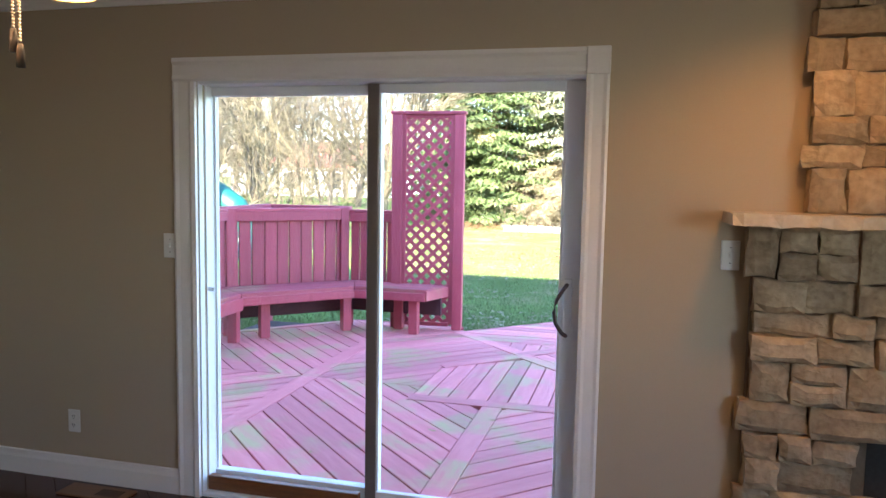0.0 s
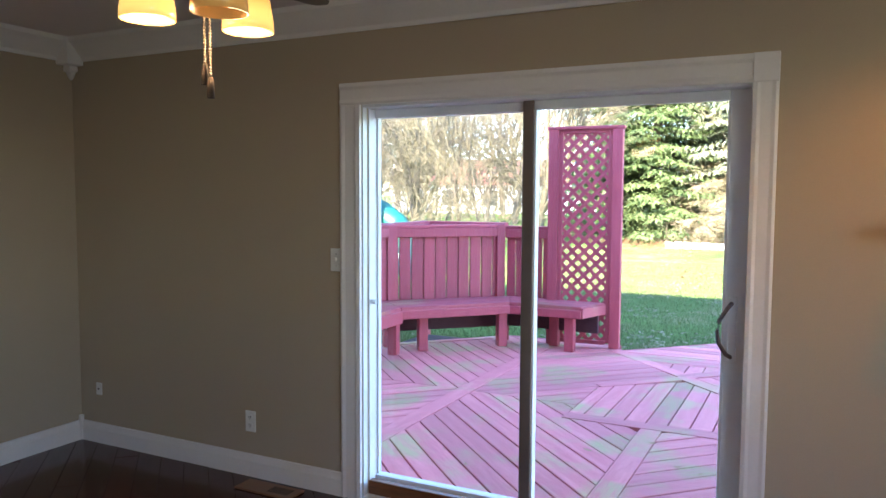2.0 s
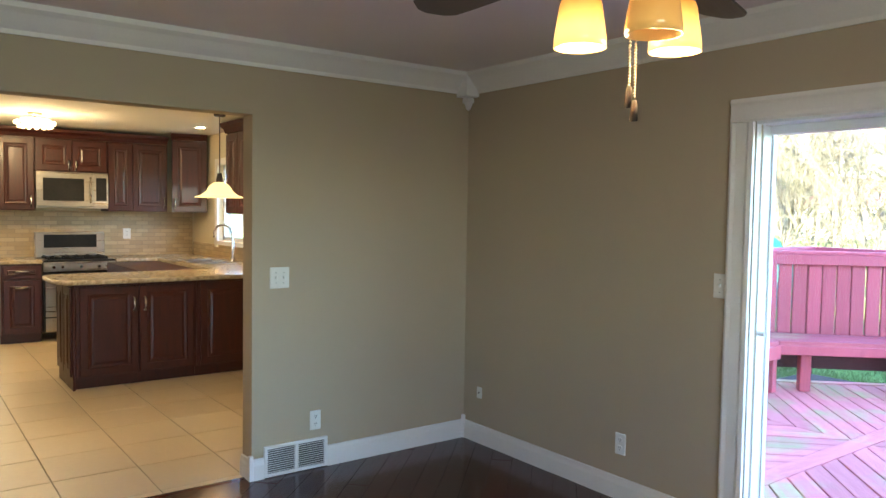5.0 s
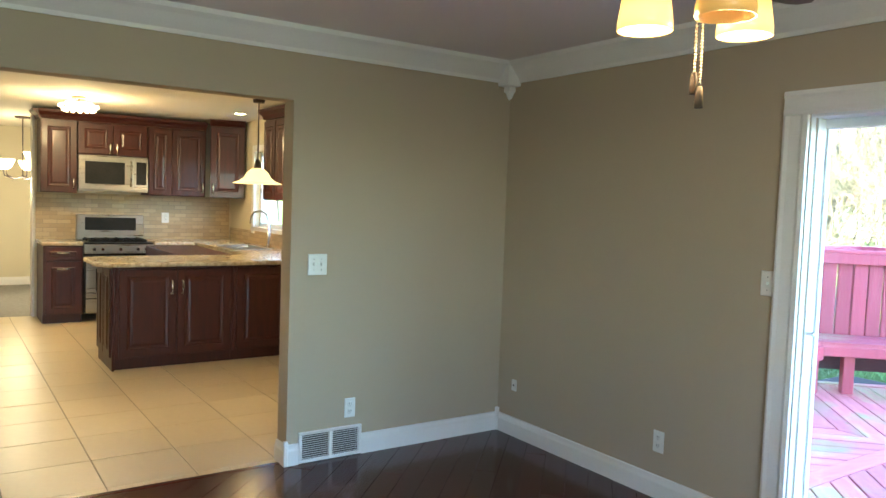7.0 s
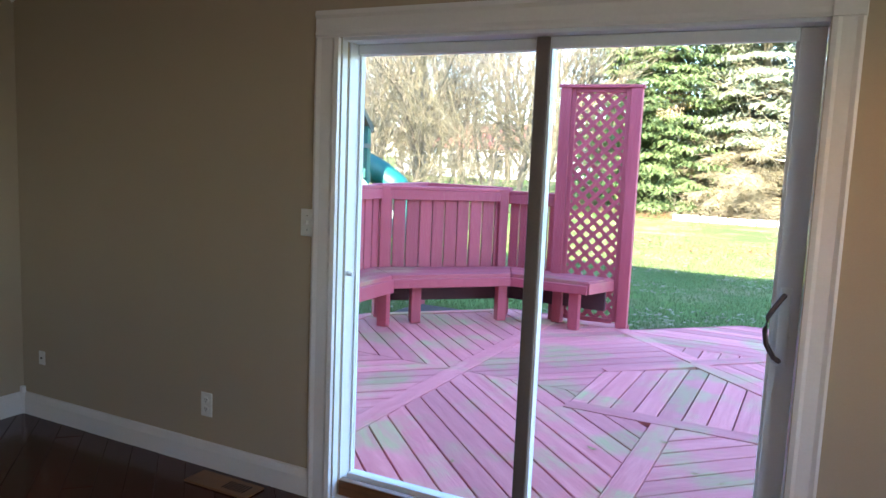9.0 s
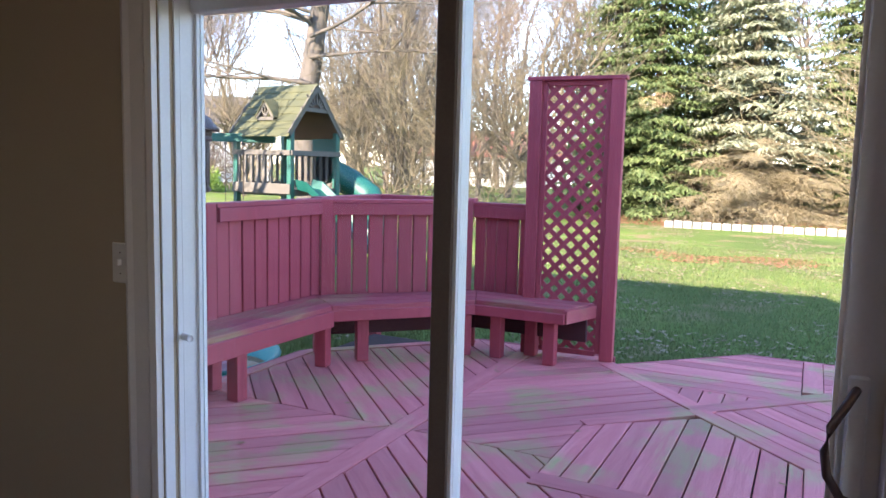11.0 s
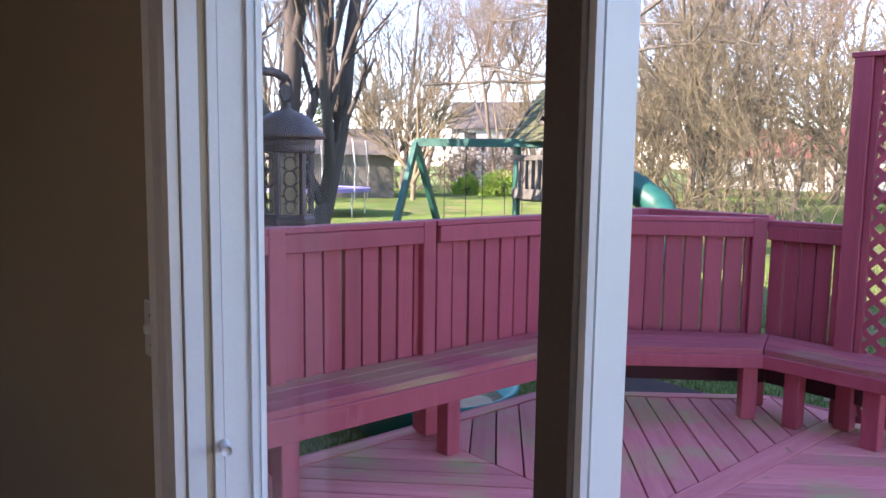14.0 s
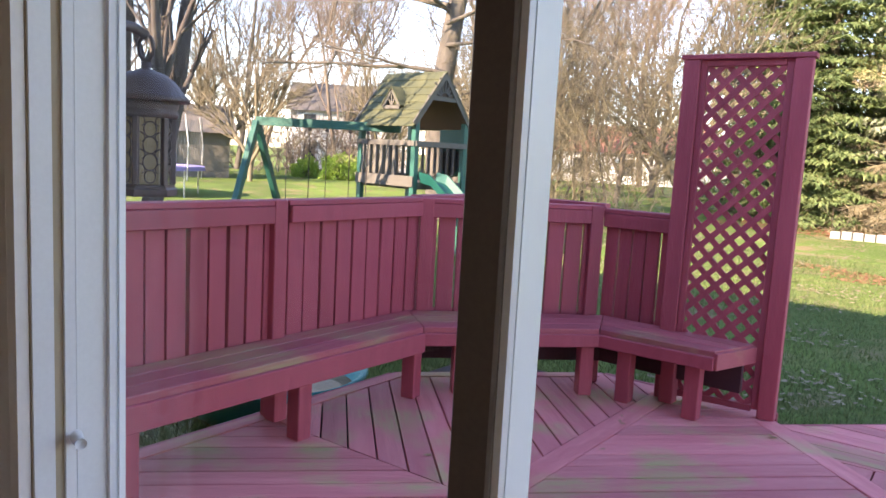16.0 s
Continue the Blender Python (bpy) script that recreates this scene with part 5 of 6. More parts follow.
def grow(segs, p, d, length, r, level, rnd, steps=5, wander=0.16, rise=0.06, kids=(4, 7), spread=0.75, minr=0.004, shrink=0.62):
    """A limb of several bent bars that bears smaller limbs."""
    step = length / steps
    pts = [p]
    for i in range(steps):
        d = (d + Vector((rnd.gauss(0, wander), rnd.gauss(0, wander), rnd.gauss(0, wander * 0.7) + rise))).normalized()
        q = p + d * step
        r1 = max(minr, r * (1 - 0.6 * (i + 1) / steps))
        r0 = max(minr, r * (1 - 0.6 * i / steps))
        segs.append((p, q, r0, r1, 8 if r0 > 0.08 else 5 if r0 > 0.025 else 3))
        p = q
        pts.append((q, d, r1))
    if level <= 0:
        return
    for _ in range(rnd.randint(*kids)):
        i = rnd.randint(max(1, steps // 3), steps)
        q, e, rr = pts[i]
        side = Vector((rnd.gauss(0, 1), rnd.gauss(0, 1), rnd.gauss(0, 0.5))).normalized()
        nd = (e + side * spread).normalized()
        grow(segs, q, nd, length * shrink * rnd.uniform(0.7, 1.15), max(minr, rr * 0.68), level - 1, rnd, steps, wander, rise, kids, spread, minr, shrink)


def bare_tree(label, at, limbs, material, group, level=3, seed=1, kids=(4, 6), rise=0.06, minr=0.004, spread=0.75, shrink=0.62):
    """limbs: (start, direction, length, radius)."""
    rnd = random.Random(seed)
    t = thing("tree", label, "tree", group, at)
    trunk, crown = [], []
    for p, d, length, r, *own in limbs:
        segs = []
        grow(segs, Vector(p), Vector(d).normalized(), length, r, own[0] if own else level, rnd, 5, 0.10, rise, kids, spread, minr, shrink)
        for s in segs:
            (trunk if s[2] > r * 0.55 else crown).append(s)
    part("trunk", twig_mesh("trunk", trunk, material), None, t)
    part("crown", twig_mesh("crown", crown, material), None, t, "bare branches and twigs")
    return t


TANCANE = paint("tan dry canes", (0.17, 0.140, 0.080), (0.32, 0.260, 0.155), 0.95, 2)
# the many-stemmed tree by the deck
GA = "garden trees"
bare_tree("large bare multi-stemmed tree with dark bark", (-10.8, 8.55, G), [
    ((-0.1, -0.15, -0.1), (-0.03, -0.06, 1), 6.0, 0.22), ((0.05, 0.12, -0.1), (0.10, 0.20, 1.0), 6.2, 0.17), ((-0.15, -0.3, 0.5), (-0.2, -0.45, 1), 5.6, 0.13),
    ((0.0, 0.0, 1.9), (0.12, 0.22, 0.9), 4.6, 0.08)], BARK_DK, GA, 4, 4, (3, 5), 0.04, 0.004, 0.65, 0.58)
_r = random.Random(77)
sides = [((0, 0, h), (math.cos(a), math.sin(a), u), ln, 0.035 + 0.006 * ln) for h, a, u, ln in
         [(3.9, radians(215), 0.10, 5.0), (4.6, radians(20), 0.15, 3.6)] + [(_r.uniform(5, 10.5), _r.uniform(0, 6.28), _r.uniform(0.1, 0.6), _r.uniform(2.6, 4.6)) for _ in range(13)]]
big = bare_tree("tall bare tree with a pale straight trunk", (-12.6, 18.5, G), [((0, 0, -0.1), (0.0, 0.0, 1), 15.0, 0.33, 0)] + sides, BARK, GA, 3, 9, (3, 5), -0.02, 0.005)
mid = bare_tree("slender bare garden tree", (-15.4, 40.4, G + 0.1), [((0, 0, -0.1), (0.03, 0, 1), 9.5, 0.17), ((0, 0, 2.2), (0.4, 0.2, 1), 6.5, 0.08), ((0, 0, 2.9), (-0.4, 0.2, 1), 6.5, 0.08), ((0, 0, 3.6), (0.1, -0.5, 1), 5.5, 0.07)], BARK, "far trees", 3, 21, (5, 7), 0.05, 0.008)
mid2 = bare_tree("slender bare garden tree with reddish twigs", (-20.6, 43.9, G + 0.1), [((0, 0, -0.1), (-0.03, 0, 1), 10.0, 0.16), ((0, 0, 1.8), (0.35, -0.3, 1), 7.0, 0.08), ((0, 0, 2.6), (-0.4, 0.1, 1), 6.5, 0.08), ((0, 0, 3.4), (-0.1, 0.5, 1), 5.5, 0.07)], TWIG_RED, "far trees", 3, 33, (5, 7), 0.05, 0.009)
mid3 = bare_tree("small bare bushy tree", (-17.8, 33.5, G + 0.08), [((0, 0, -0.1), (0.1, 0, 1), 5.0, 0.14), ((0, 0, 0.8), (0.7, 0.1, 1), 4, 0.10), ((0, 0, 0.9), (-0.7, -0.1, 1), 4, 0.10), ((0, 0, 0.5), (-0.1, 0.5, 1), 4, 0.09)], TWIG, "far trees", 3, 41, (5, 7), 0.03, 0.008)
bare_tree("grey bare tree with dense fine branches", (-15.93, 41.63, G + 0.05), [((0, 0, -0.1), (0.05, 0, 1), 5.0, 0.16), ((0, 0, 1.2), (0.55, 0.2, 1), 4.6, 0.10), ((0, 0, 1.4), (-0.55, 0.1, 1), 4.6, 0.10), ((0, 0, 1.7), (0.1, -0.5, 1), 4.2, 0.09)], BARK, GA, 4, 51, (3, 5), 0.03, 0.007)
rnd = random.Random(12)
spots = [(-18.0, 34.0, 0, 0.9), (-14.0, 33.0, 1, 0.8), (-9.0, 37.0, 0, 1.1), (-23.5, 38.0, 2, 1.2), (-26.0, 45.0, 1, 1.1), (-31.0, 47.0, 0, 1.2), (-36.0, 42.0, 1, 1.1),
         (-34.0, 36.0, 1, 0.9), (-40.0, 33.0, 0, 1.15), (-42.0, 27.0, 1, 1.1), (-37.0, 22.0, 0, 1.1), (-33.0, 26.0, 2, 1.3), (-28.0, 24.5, 2, 0.9), (-46.0, 40.0, 1, 1.3), (-45.0, 18.0, 1, 1.1),
         (-12.5, 46.0, 1, 1.2), (-6.0, 44.0, 0, 1.3), (-1.0, 45.0, 1, 1.2), (4.0, 43.0, 0, 1.2), (-22.0, 55.0, 1, 1.4), (-30.0, 58.0, 0, 1.4), (-52.0, 52.0, 1, 1.4), (-17.0, 27.5, 2, 1.05), (-25.0, 30.0, 2, 0.8), (-9.0, 26.5, 2, 1.05), (-31.0, 17.0, 2, 0.9), (-13.2, 24.5, 0, 0.85)]
for x, y, k, s in spots:
    c = copy_thing((mid, mid2, mid3)[k], pose(x, y, G + 0.05, 0, 0, rnd.uniform(0, 360)) @ Matrix.Diagonal((s, s, s * rnd.uniform(0.9, 1.15), 1)))

# thickets of brush
def brush(label, centre, size, n, seed, material, thick=0.012, lean=0.35, tall=3.0, kids=(2, 4), level=2, droop=0.0, minr=0.006):
    """Stems rooted over an oval patch, each a bent cane with side shoots."""
    rnd = random.Random(seed)
    segs = []
    for _ in range(n):
        p = Vector((rnd.gauss(0, size[0] / 2), rnd.gauss(0, size[1] / 2), -0.05))
        d = Vector((rnd.gauss(0, lean), rnd.gauss(0, lean), 1)).normalized()
        h = tall * rnd.uniform(0.4, 1.0)
        grow(segs, p, d, h, thick * rnd.uniform(0.6, 1.6), level, rnd, 6, 0.22, droop, kids, 0.7, minr, 0.5)
    ob = new("brush", twig_mesh("brush", segs, material))
    ob.location = (*centre, G)
    return tagged(ob, label, "undergrowth", "thickets", "stuff")


brush("tangled brown thicket of bare vines and twigs", (-12.2, 21.4), (2.0, 2.2), 42, 3, TWIG, 0.019, 0.30, 7.2, (3, 5), 3, -0.03, 0.0055)
brush("tangled brown thicket of bare vines and twigs", (-10.4, 23.7), (2.2, 2.0), 24, 7, TWIG, 0.017, 0.28, 6.4, (3, 5), 3, -0.03, 0.0055)
brush("fine tan thicket of bare twigs", (-11.6, 23.0), (3.0, 1.8), 40, 57, TANCANE, 0.012, 0.35, 6.2, (3, 5), 3, -0.02, 0.004)
brush("dark tangled brush behind the thicket", (-13.4, 25.5), (3.4, 1.6), 12, 31, BARK_DK, 0.05, 0.15, 8.5, (3, 5), 3, 0.01, 0.008)
brush("low tangle of dead vines under the thicket", (-11.6, 21.6), (3.2, 1.8), 70, 43, TWIG, 0.014, 0.7, 2.4, (2, 3), 1, -0.10, 0.007)
brush("tan brush of upright canes beside the spruces", (3.4, 28.8), (1.7, 1.2), 150, 37, TANCANE, 0.012, 0.30, 6.6, (2, 4), 2, -0.02, 0.006)
brush("brown brush under the spruces", (-2.2, 28.4), (2.6, 1.0), 60, 17, TWIG, 0.012, 0.9, 1.5, (2, 3), 1, -0.08, 0.006)
brush("low grey brush along the garden edge", (-18, 47), (12, 2), 110, 19, TWIG, 0.03, 0.4, 3.6, (3, 4), 2, 0.0, 0.014)
brush("low reddish brush along the garden edge", (-38, 38), (9, 9), 130, 23, TWIG_RED, 0.035, 0.4, 4.6, (3, 4), 2, 0.0, 0.016)


# spruces
def spruce(label, at, height, radius, seed, needles, bare=0.0, group="spruces"):
    """Tiers of drooping boughs; needles in many small blades. Below the height bare the boughs are dead twigs."""
    rnd = random.Random(seed)
    t = thing("spruce_tree", label, "spruce", group, at)
    wood, vs, fs = [(Vector((0, 0, -0.2)), Vector((0, 0, height)), 0.035 * radius + 0.10, 0.02, 8)], [], []
    dry = []
    z = 0.5
    while z < height - 0.2:
        f = 1 - z / height
        R = radius * (f ** 0.8) * rnd.uniform(0.85, 1.1)
        n = max(6, int(12 * f + 6))
        a0 = rnd.random() * 6.28
        for i in range(n):
            a = a0 + 2 * math.pi * i / n + rnd.gauss(0, 0.12)
            L = R * rnd.uniform(0.72, 1.08)
            o = Vector((math.cos(a), math.sin(a), 0))
            s = Vector((-math.sin(a), math.cos(a), 0))
            zz = z + rnd.uniform(-0.30, 0.30)
            p = Vector((0, 0, zz + 0.05))
            steps = max(3, int(L / 0.24))
            dead = zz < bare * rnd.uniform(0.75, 1.15)
            for j in range(steps):
                u = (j + 1) / steps
                q = o * (L * u)
                q.z = zz - 0.30 * L * u * u + 0.34 * L * max(0, u - 0.6) + rnd.gauss(0, 0.02)
                wood.append((p, q, 0.022 * (1.2 - u), 0.022 * (1.1 - u) * 0.8, 3))
                if u > 0.15:
                    for side in (-1, 1):
                        ln = (0.24 + 0.26 * L * (1.02 - u)) * rnd.uniform(0.7, 1.15)
                        tip = q + s * side * ln + o * ln * 0.55 - Vector((0, 0, 0.05 + 0.22 * ln))
                        if dead:
                            dry.append((q, tip, 0.010, 0.005, 3))
                            for _ in range(9):
                                e = q.lerp(tip, rnd.random())
                                dry.append((e, e + o * 0.15 + Vector((rnd.gauss(0, 0.22), rnd.gauss(0, 0.22), rnd.gauss(-0.16, 0.10))), 0.009, 0.005, 3))
                        else:
                            m = max(4, int(ln / 0.034))
                            axis = (tip - q).normalized()
                            for w in range(m):
                                c = q.lerp(tip, (w + rnd.random()) / m)
                                e = (axis * 0.9 + s * rnd.gauss(0, 0.5) + o * rnd.gauss(0.1, 0.5) + Vector((0, 0, rnd.gauss(-0.25, 0.25)))).normalized() * rnd.uniform(0.16, 0.30)
                                x = e.cross(Vector((rnd.gauss(0, 0.35), rnd.gauss(0, 0.35), 1))).normalized() * rnd.uniform(0.025, 0.05)
                                k = len(vs)
                                vs.extend((c - e * 0.3 - x, c - e * 0.3 + x, c + e * 0.7 + x * 0.25, c + e * 0.7 - x * 0.25))
                                fs.append((k, k + 1, k + 2, k + 3))
                p = q
        z += 0.40 + 0.24 * f * rnd.uniform(0.8, 1.2)
    part("trunk", twig_mesh("trunk", wood, TWIG), None, t, "trunk and bare boughs")
    if dry:
        part("dead_boughs", twig_mesh("dead_boughs", dry, TANCANE), None, t, "dry tan lower boughs")
    me = bpy.data.meshes.new("crown")
    me.from_pydata([tuple(v) for v in vs], [], fs)
    me.materials.append(needles)
    part("crown", me, None, t, "drooping needle boughs")
    return t


spruce("tall blue spruce with drooping pale boughs", (-2.3, 31.3, G), 13.5, 3.9, 2, SPRUCE_B, 3.0)
spruce("tall dark green spruce", (-5.6, 30.6, G), 15.0, 3.1, 5, SPRUCE_G, 0.4)
spruce("tall dark green spruce", (-7.8, 34.0, G), 15.5, 3.4, 8, SPRUCE_G, 0.6)
spruce("tall blue spruce with brown lower boughs", (4.2, 32.0, G), 13.0, 4.2, 6, SPRUCE_B, 4.5)
dark = spruce("dense dark green spruce behind the lawn", (-3.9, 36.5, G), 15.5, 4.2, 28, SPRUCE_G, 0.4)
for x, y, a in ((1.2, 37.5, 70), (6.8, 36.0, 160), (11.0, 31.0, 250), (10.2, 38.5, 20)):
    copy_thing(dark, pose(x, y, G, 0, 0, a))
spruce("far green spruce among bare trees", (-44, 30, G), 9, 2.6, 15, SPRUCE_G, 0.3)

# round evergreen bushes
def leaf_bush(label, at, rx, rz, n, seed):
    rnd = random.Random(seed)
    vs, fs = [], []
    for _ in range(n):
        d = Vector((rnd.gauss(0, 1), rnd.gauss(0, 1), abs(rnd.gauss(0, 1)))).normalized()
        b = 0.80 + 0.35 * noise.noise(d * 2.2 + Vector((seed, 0, 0)))
        rr = b * rnd.uniform(0.72, 1.0)
        c = Vector((d.x * rx * rr, d.y * rx * rr, d.z * rz * rr + 0.05))
        e = (d + Vector((rnd.gauss(0, 0.6), rnd.gauss(0, 0.6), rnd.gauss(0.3, 0.5)))).normalized() * rnd.uniform(0.08, 0.16)
        x = e.cross(Vector((rnd.gauss(0, 1), rnd.gauss(0, 1), 0.3))).normalized() * rnd.uniform(0.03, 0.06)
        k = len(vs)
        vs.extend((c - x, c + x, c + e + x * 0.4, c + e - x * 0.4))
        fs.append((k, k + 1, k + 2, k + 3))
    t = thing("bush", label, "bush", "bushes", at)
    me = bpy.data.meshes.new("foliage")
    me.from_pydata([tuple(v) for v in vs], [], fs)
    me.materials.append(BUSHLEAF)
    part("foliage", me, None, t)
    rs = [(Vector((0, 0, -0.05)), Vector((rnd.gauss(0, rx * 0.4), rnd.gauss(0, rx * 0.4), rz * 0.8)), 0.04, 0.015, 4) for _ in range(9)]
    part("stems", twig_mesh("stems", rs, BARK), None, t)


leaf_bush("round bright green evergreen bush", (-29.6, 31.8, G + 0.05), 1.35, 1.65, 2600, 3)
leaf_bush("small dark evergreen bush", (-31.8, 31.4, G + 0.05), 1.0, 1.3, 1500, 8)

# ---- play set ----
play = thing("play_set", "wooden play tower with a green roof, swing beam and slide", "play set")
play.matrix_world = pose(-9.0, 12.93, G, 0, 0, -5)
PW, PL, FLZ, EV, RG = 0.62, 0.66, 1.28, 2.30, 3.15
for x in (-PL, PL):
    for y in (-PW, PW):
        part("post", box(x - 0.05, x + 0.05, y - 0.05, y + 0.05, -0.05, EV + 0.02, 0.006), SWINGGREEN, play, "dark green painted post")
part("platform", box(-PL, PL, -PW, PW, FLZ - 0.12, FLZ, 0.004), GREYWOOD, play)
for y in (-PW - 0.06, PW + 0.06):
    part("rail", box(-PL - 0.05, PL + 0.05, y - 0.02, y + 0.02, FLZ + 0.60, FLZ + 0.69, 0.004), GREYWOOD, play)
    part("rail", box(-PL - 0.05, PL + 0.05, y - 0.02, y + 0.02, FLZ - 0.08, FLZ + 0.10, 0.004), GREYWOOD, play)
    for i in range(8):
        x = -PL + 0.12 + i * 0.155
        if y < 0 and i > 5:
            continue
        part("baluster", box(x - 0.03, x + 0.03, y - 0.015, y + 0.015, FLZ + 0.101, FLZ + 0.599, 0.003), GREYWOOD, play)
for x in (-PL - 0.06, PL + 0.06):
    part("rail", box(x - 0.02, x + 0.02, -PW - 0.04, PW + 0.04, FLZ + 0.60, FLZ + 0.69, 0.004), GREYWOOD, play)
    if x < 0:
        part("rail", box(x - 0.02, x + 0.02, -PW - 0.04, PW + 0.04, FLZ - 0.08, FLZ + 0.10, 0.004), GREYWOOD, play)
        for i in range(7):
            y = -PW + 0.12 + i * 0.165
            part("baluster", box(x - 0.015, x + 0.015, y - 0.03, y + 0.03, FLZ + 0.101, FLZ + 0.599, 0.003), GREYWOOD, play)
# roof: ridge along x, sloping to -y and +y, of lapped boards
for s in (-1, 1):
    for i in range(7):
        f0, f1 = i / 7, (i + 1) / 7 + 0.03
        y0, z0 = s * (PW + 0.12) * f0, RG - (RG - EV + 0.10) * f0
        y1, z1 = s * (PW + 0.12) * f1, RG - (RG - EV + 0.10) * f1
        bm = bmesh.new()
        lift = 0.03
        q = [bm.verts.new(v) for v in ((-PL - 0.08, y0, z0), (PL + 0.08, y0, z0), (PL + 0.08, y1, z1 + lift), (-PL - 0.08, y1, z1 + lift))]
        f = bm.faces.new(q)
        r = bmesh.ops.extrude_face_region(bm, geom=[f])
        for v in r["geom"]:
            if isinstance(v, bmesh.types.BMVert):
                v.co.z += 0.018
        bmesh.ops.recalc_face_normals(bm, faces=bm.faces)
        part("roof_board", bm, ROOFGREEN, play, "mossy green roof board")
UNDERROOF = paint("dark brown gable shade", (0.06, 0.04, 0.03), (0.10, 0.065, 0.05), 0.9)
for x in (-PL - 0.03, PL + 0.03):
    # Flat dark triangle painted for the shade inside the open gable.
    bm = bmesh.new()
    a = [bm.verts.new((x, y * 0.62, z)) for y, z in ((-PW, EV + 0.42), (PW, EV + 0.42), (0, RG - 0.05))]
    bm.faces.new(a)
    part("gable_shadow", bm, UNDERROOF, play, "dark sheet standing for the gable's inner shade")
    bars = bmesh.new()
    xo = x + (0.02 if x > 0 else -0.02)
    beam((xo, -PW * 0.66, EV + 0.40), (xo, PW * 0.66, EV + 0.40), 0.03, 0.07, 0, bars)
    for k in range(7):
        aa = radians(15 + 25 * k)
        ln = 0.30 if k in (0, 6) else 0.34
        beam((xo, 0.09 * math.cos(aa), EV + 0.44 + 0.06 * math.sin(aa)), (xo, ln * math.cos(aa), EV + 0.44 + ln * math.sin(aa)), 0.02, 0.03, 0, bars)
    part("sunburst", bars, GREYWOOD, play, "grey sunburst gable trim")
    for s in (-1, 1):
        part("barge_board", beam((x + (0.03 if x > 0 else -0.03), 0, RG - 0.04), (x + (0.03 if x > 0 else -0.03), s * (PW + 0.1), EV - 0.06), 0.03, 0.10, 0.003), GREYWOOD, play)
dm = bmesh.new()
yd = -(PW + 0.22) * 0.55
for s in (-1, 1):
    beam((s * 0.20, yd - 0.10, RG - 0.62), (0, yd - 0.10, RG - 0.32), 0.03, 0.05, 0, dm)
beam((-0.2, yd - 0.10, RG - 0.62), (0.2, yd - 0.10, RG - 0.62), 0.03, 0.06, 0, dm)
for k in (-1, 0, 1):
    beam((0, yd - 0.10, RG - 0.60), (k * 0.09, yd - 0.10, RG - 0.45 + 0.05 * (k == 0)), 0.02, 0.025, 0, dm)
part("dormer", dm, GREYWOOD, play, "grey dormer trim on the roof")
dr = bmesh.new()
for s in (-1, 1):
    beam((s * 0.24, yd - 0.0, RG - 0.60), (0, yd - 0.0, RG - 0.28), 0.26, 0.02, 0, dr)
part("dormer_roof", dr, ROOFGREEN, play)
# slides
part("tunnel", tube([(0.30, PW + 0.06, FLZ + 0.34), (0.34, PW + 0.30, FLZ + 0.29), (0.58, PW + 0.58, FLZ + 0.10), (0.95, PW + 0.66, FLZ - 0.16), (1.28, PW + 0.55, FLZ - 0.46), (1.45, PW + 0.30, FLZ - 0.80), (1.48, PW + 0.05, 0.20)], 0.27, 20, caps=False), SLIDE, play, "teal tube slide", True)
part("tunnel_plate", box(-0.02, PL - 0.055, PW + 0.10, PW + 0.14, FLZ + 0.02, FLZ + 0.96, 0.01), SLIDE, play, "teal slide entry panel")
part("tunnel_mouth", lathe([(0.0, 0.0), (0.25, 0.0)], 20), DARKHOLE, play, m=pose(0.30, PW + 0.094, FLZ + 0.36, 90))
ul = bmesh.new()
for s in (-1, 1):
    ul.faces.new([ul.verts.new(v) for v in ((-PL - 0.05, 0, RG - 0.02), (PL + 0.05, 0, RG - 0.02), (PL + 0.05, s * (PW + 0.08), EV - 0.08), (-PL - 0.05, s * (PW + 0.08), EV - 0.08))])
part("roof_lining", ul, paint("brown roof underside", (0.10, 0.055, 0.032), (0.17, 0.095, 0.055), 0.9, 4), play, "brown boarded underside of the roof")
sc = bmesh.new()
prof = [(-0.28, 0.16), (-0.25, 0.16), (-0.20, 0.02), (0.20, 0.02), (0.25, 0.16), (0.28, 0.16), (0.22, -0.02), (-0.22, -0.02)]
path = [(0, FLZ + 0.02), (0.25, FLZ - 0.02), (0.7, FLZ - 0.35), (1.3, 0.45), (1.7, 0.22), (2.1, 0.18)]
rings = [[sc.verts.new((PL + 0.05 + d, -0.32 + o * 0.85, z + u)) for o, u in prof] for d, z in path]
for r, s in zip(rings, rings[1:]):
    for i in range(len(prof)):
        sc.faces.new((r[i], r[(i + 1) % len(prof)], s[(i + 1) % len(prof)], s[i]))
part("slide", sc, SLIDE, play, "teal open slide")
part("grab_bar", tube([(PL + 0.03, -PW, FLZ + 0.62), (PL - 0.02, -PW - 0.03, FLZ + 0.45), (PL + 0.02, -PW, FLZ + 0.12)], 0.014, 6), BRONZE, play)
# swing beam
inv = play.matrix_world.inverted()
e0, e1 = inv @ Vector((-11.33, 11.34, 1.94)), inv @ Vector((-8.95, 12.52, 1.92))
part("swing_beam", beam(e0, e1, 0.09, 0.15, 0.006), SWINGGREEN, play, "dark green swing beam")
for g in ((-10.66, 10.15, G), (-11.92, 12.62, G)):
    part("swing_leg", beam(e0 + Vector((0, 0, -0.02)), inv @ Vector(g), 0.10, 0.14, 0.006), SWINGGREEN, play, "dark green splayed leg")
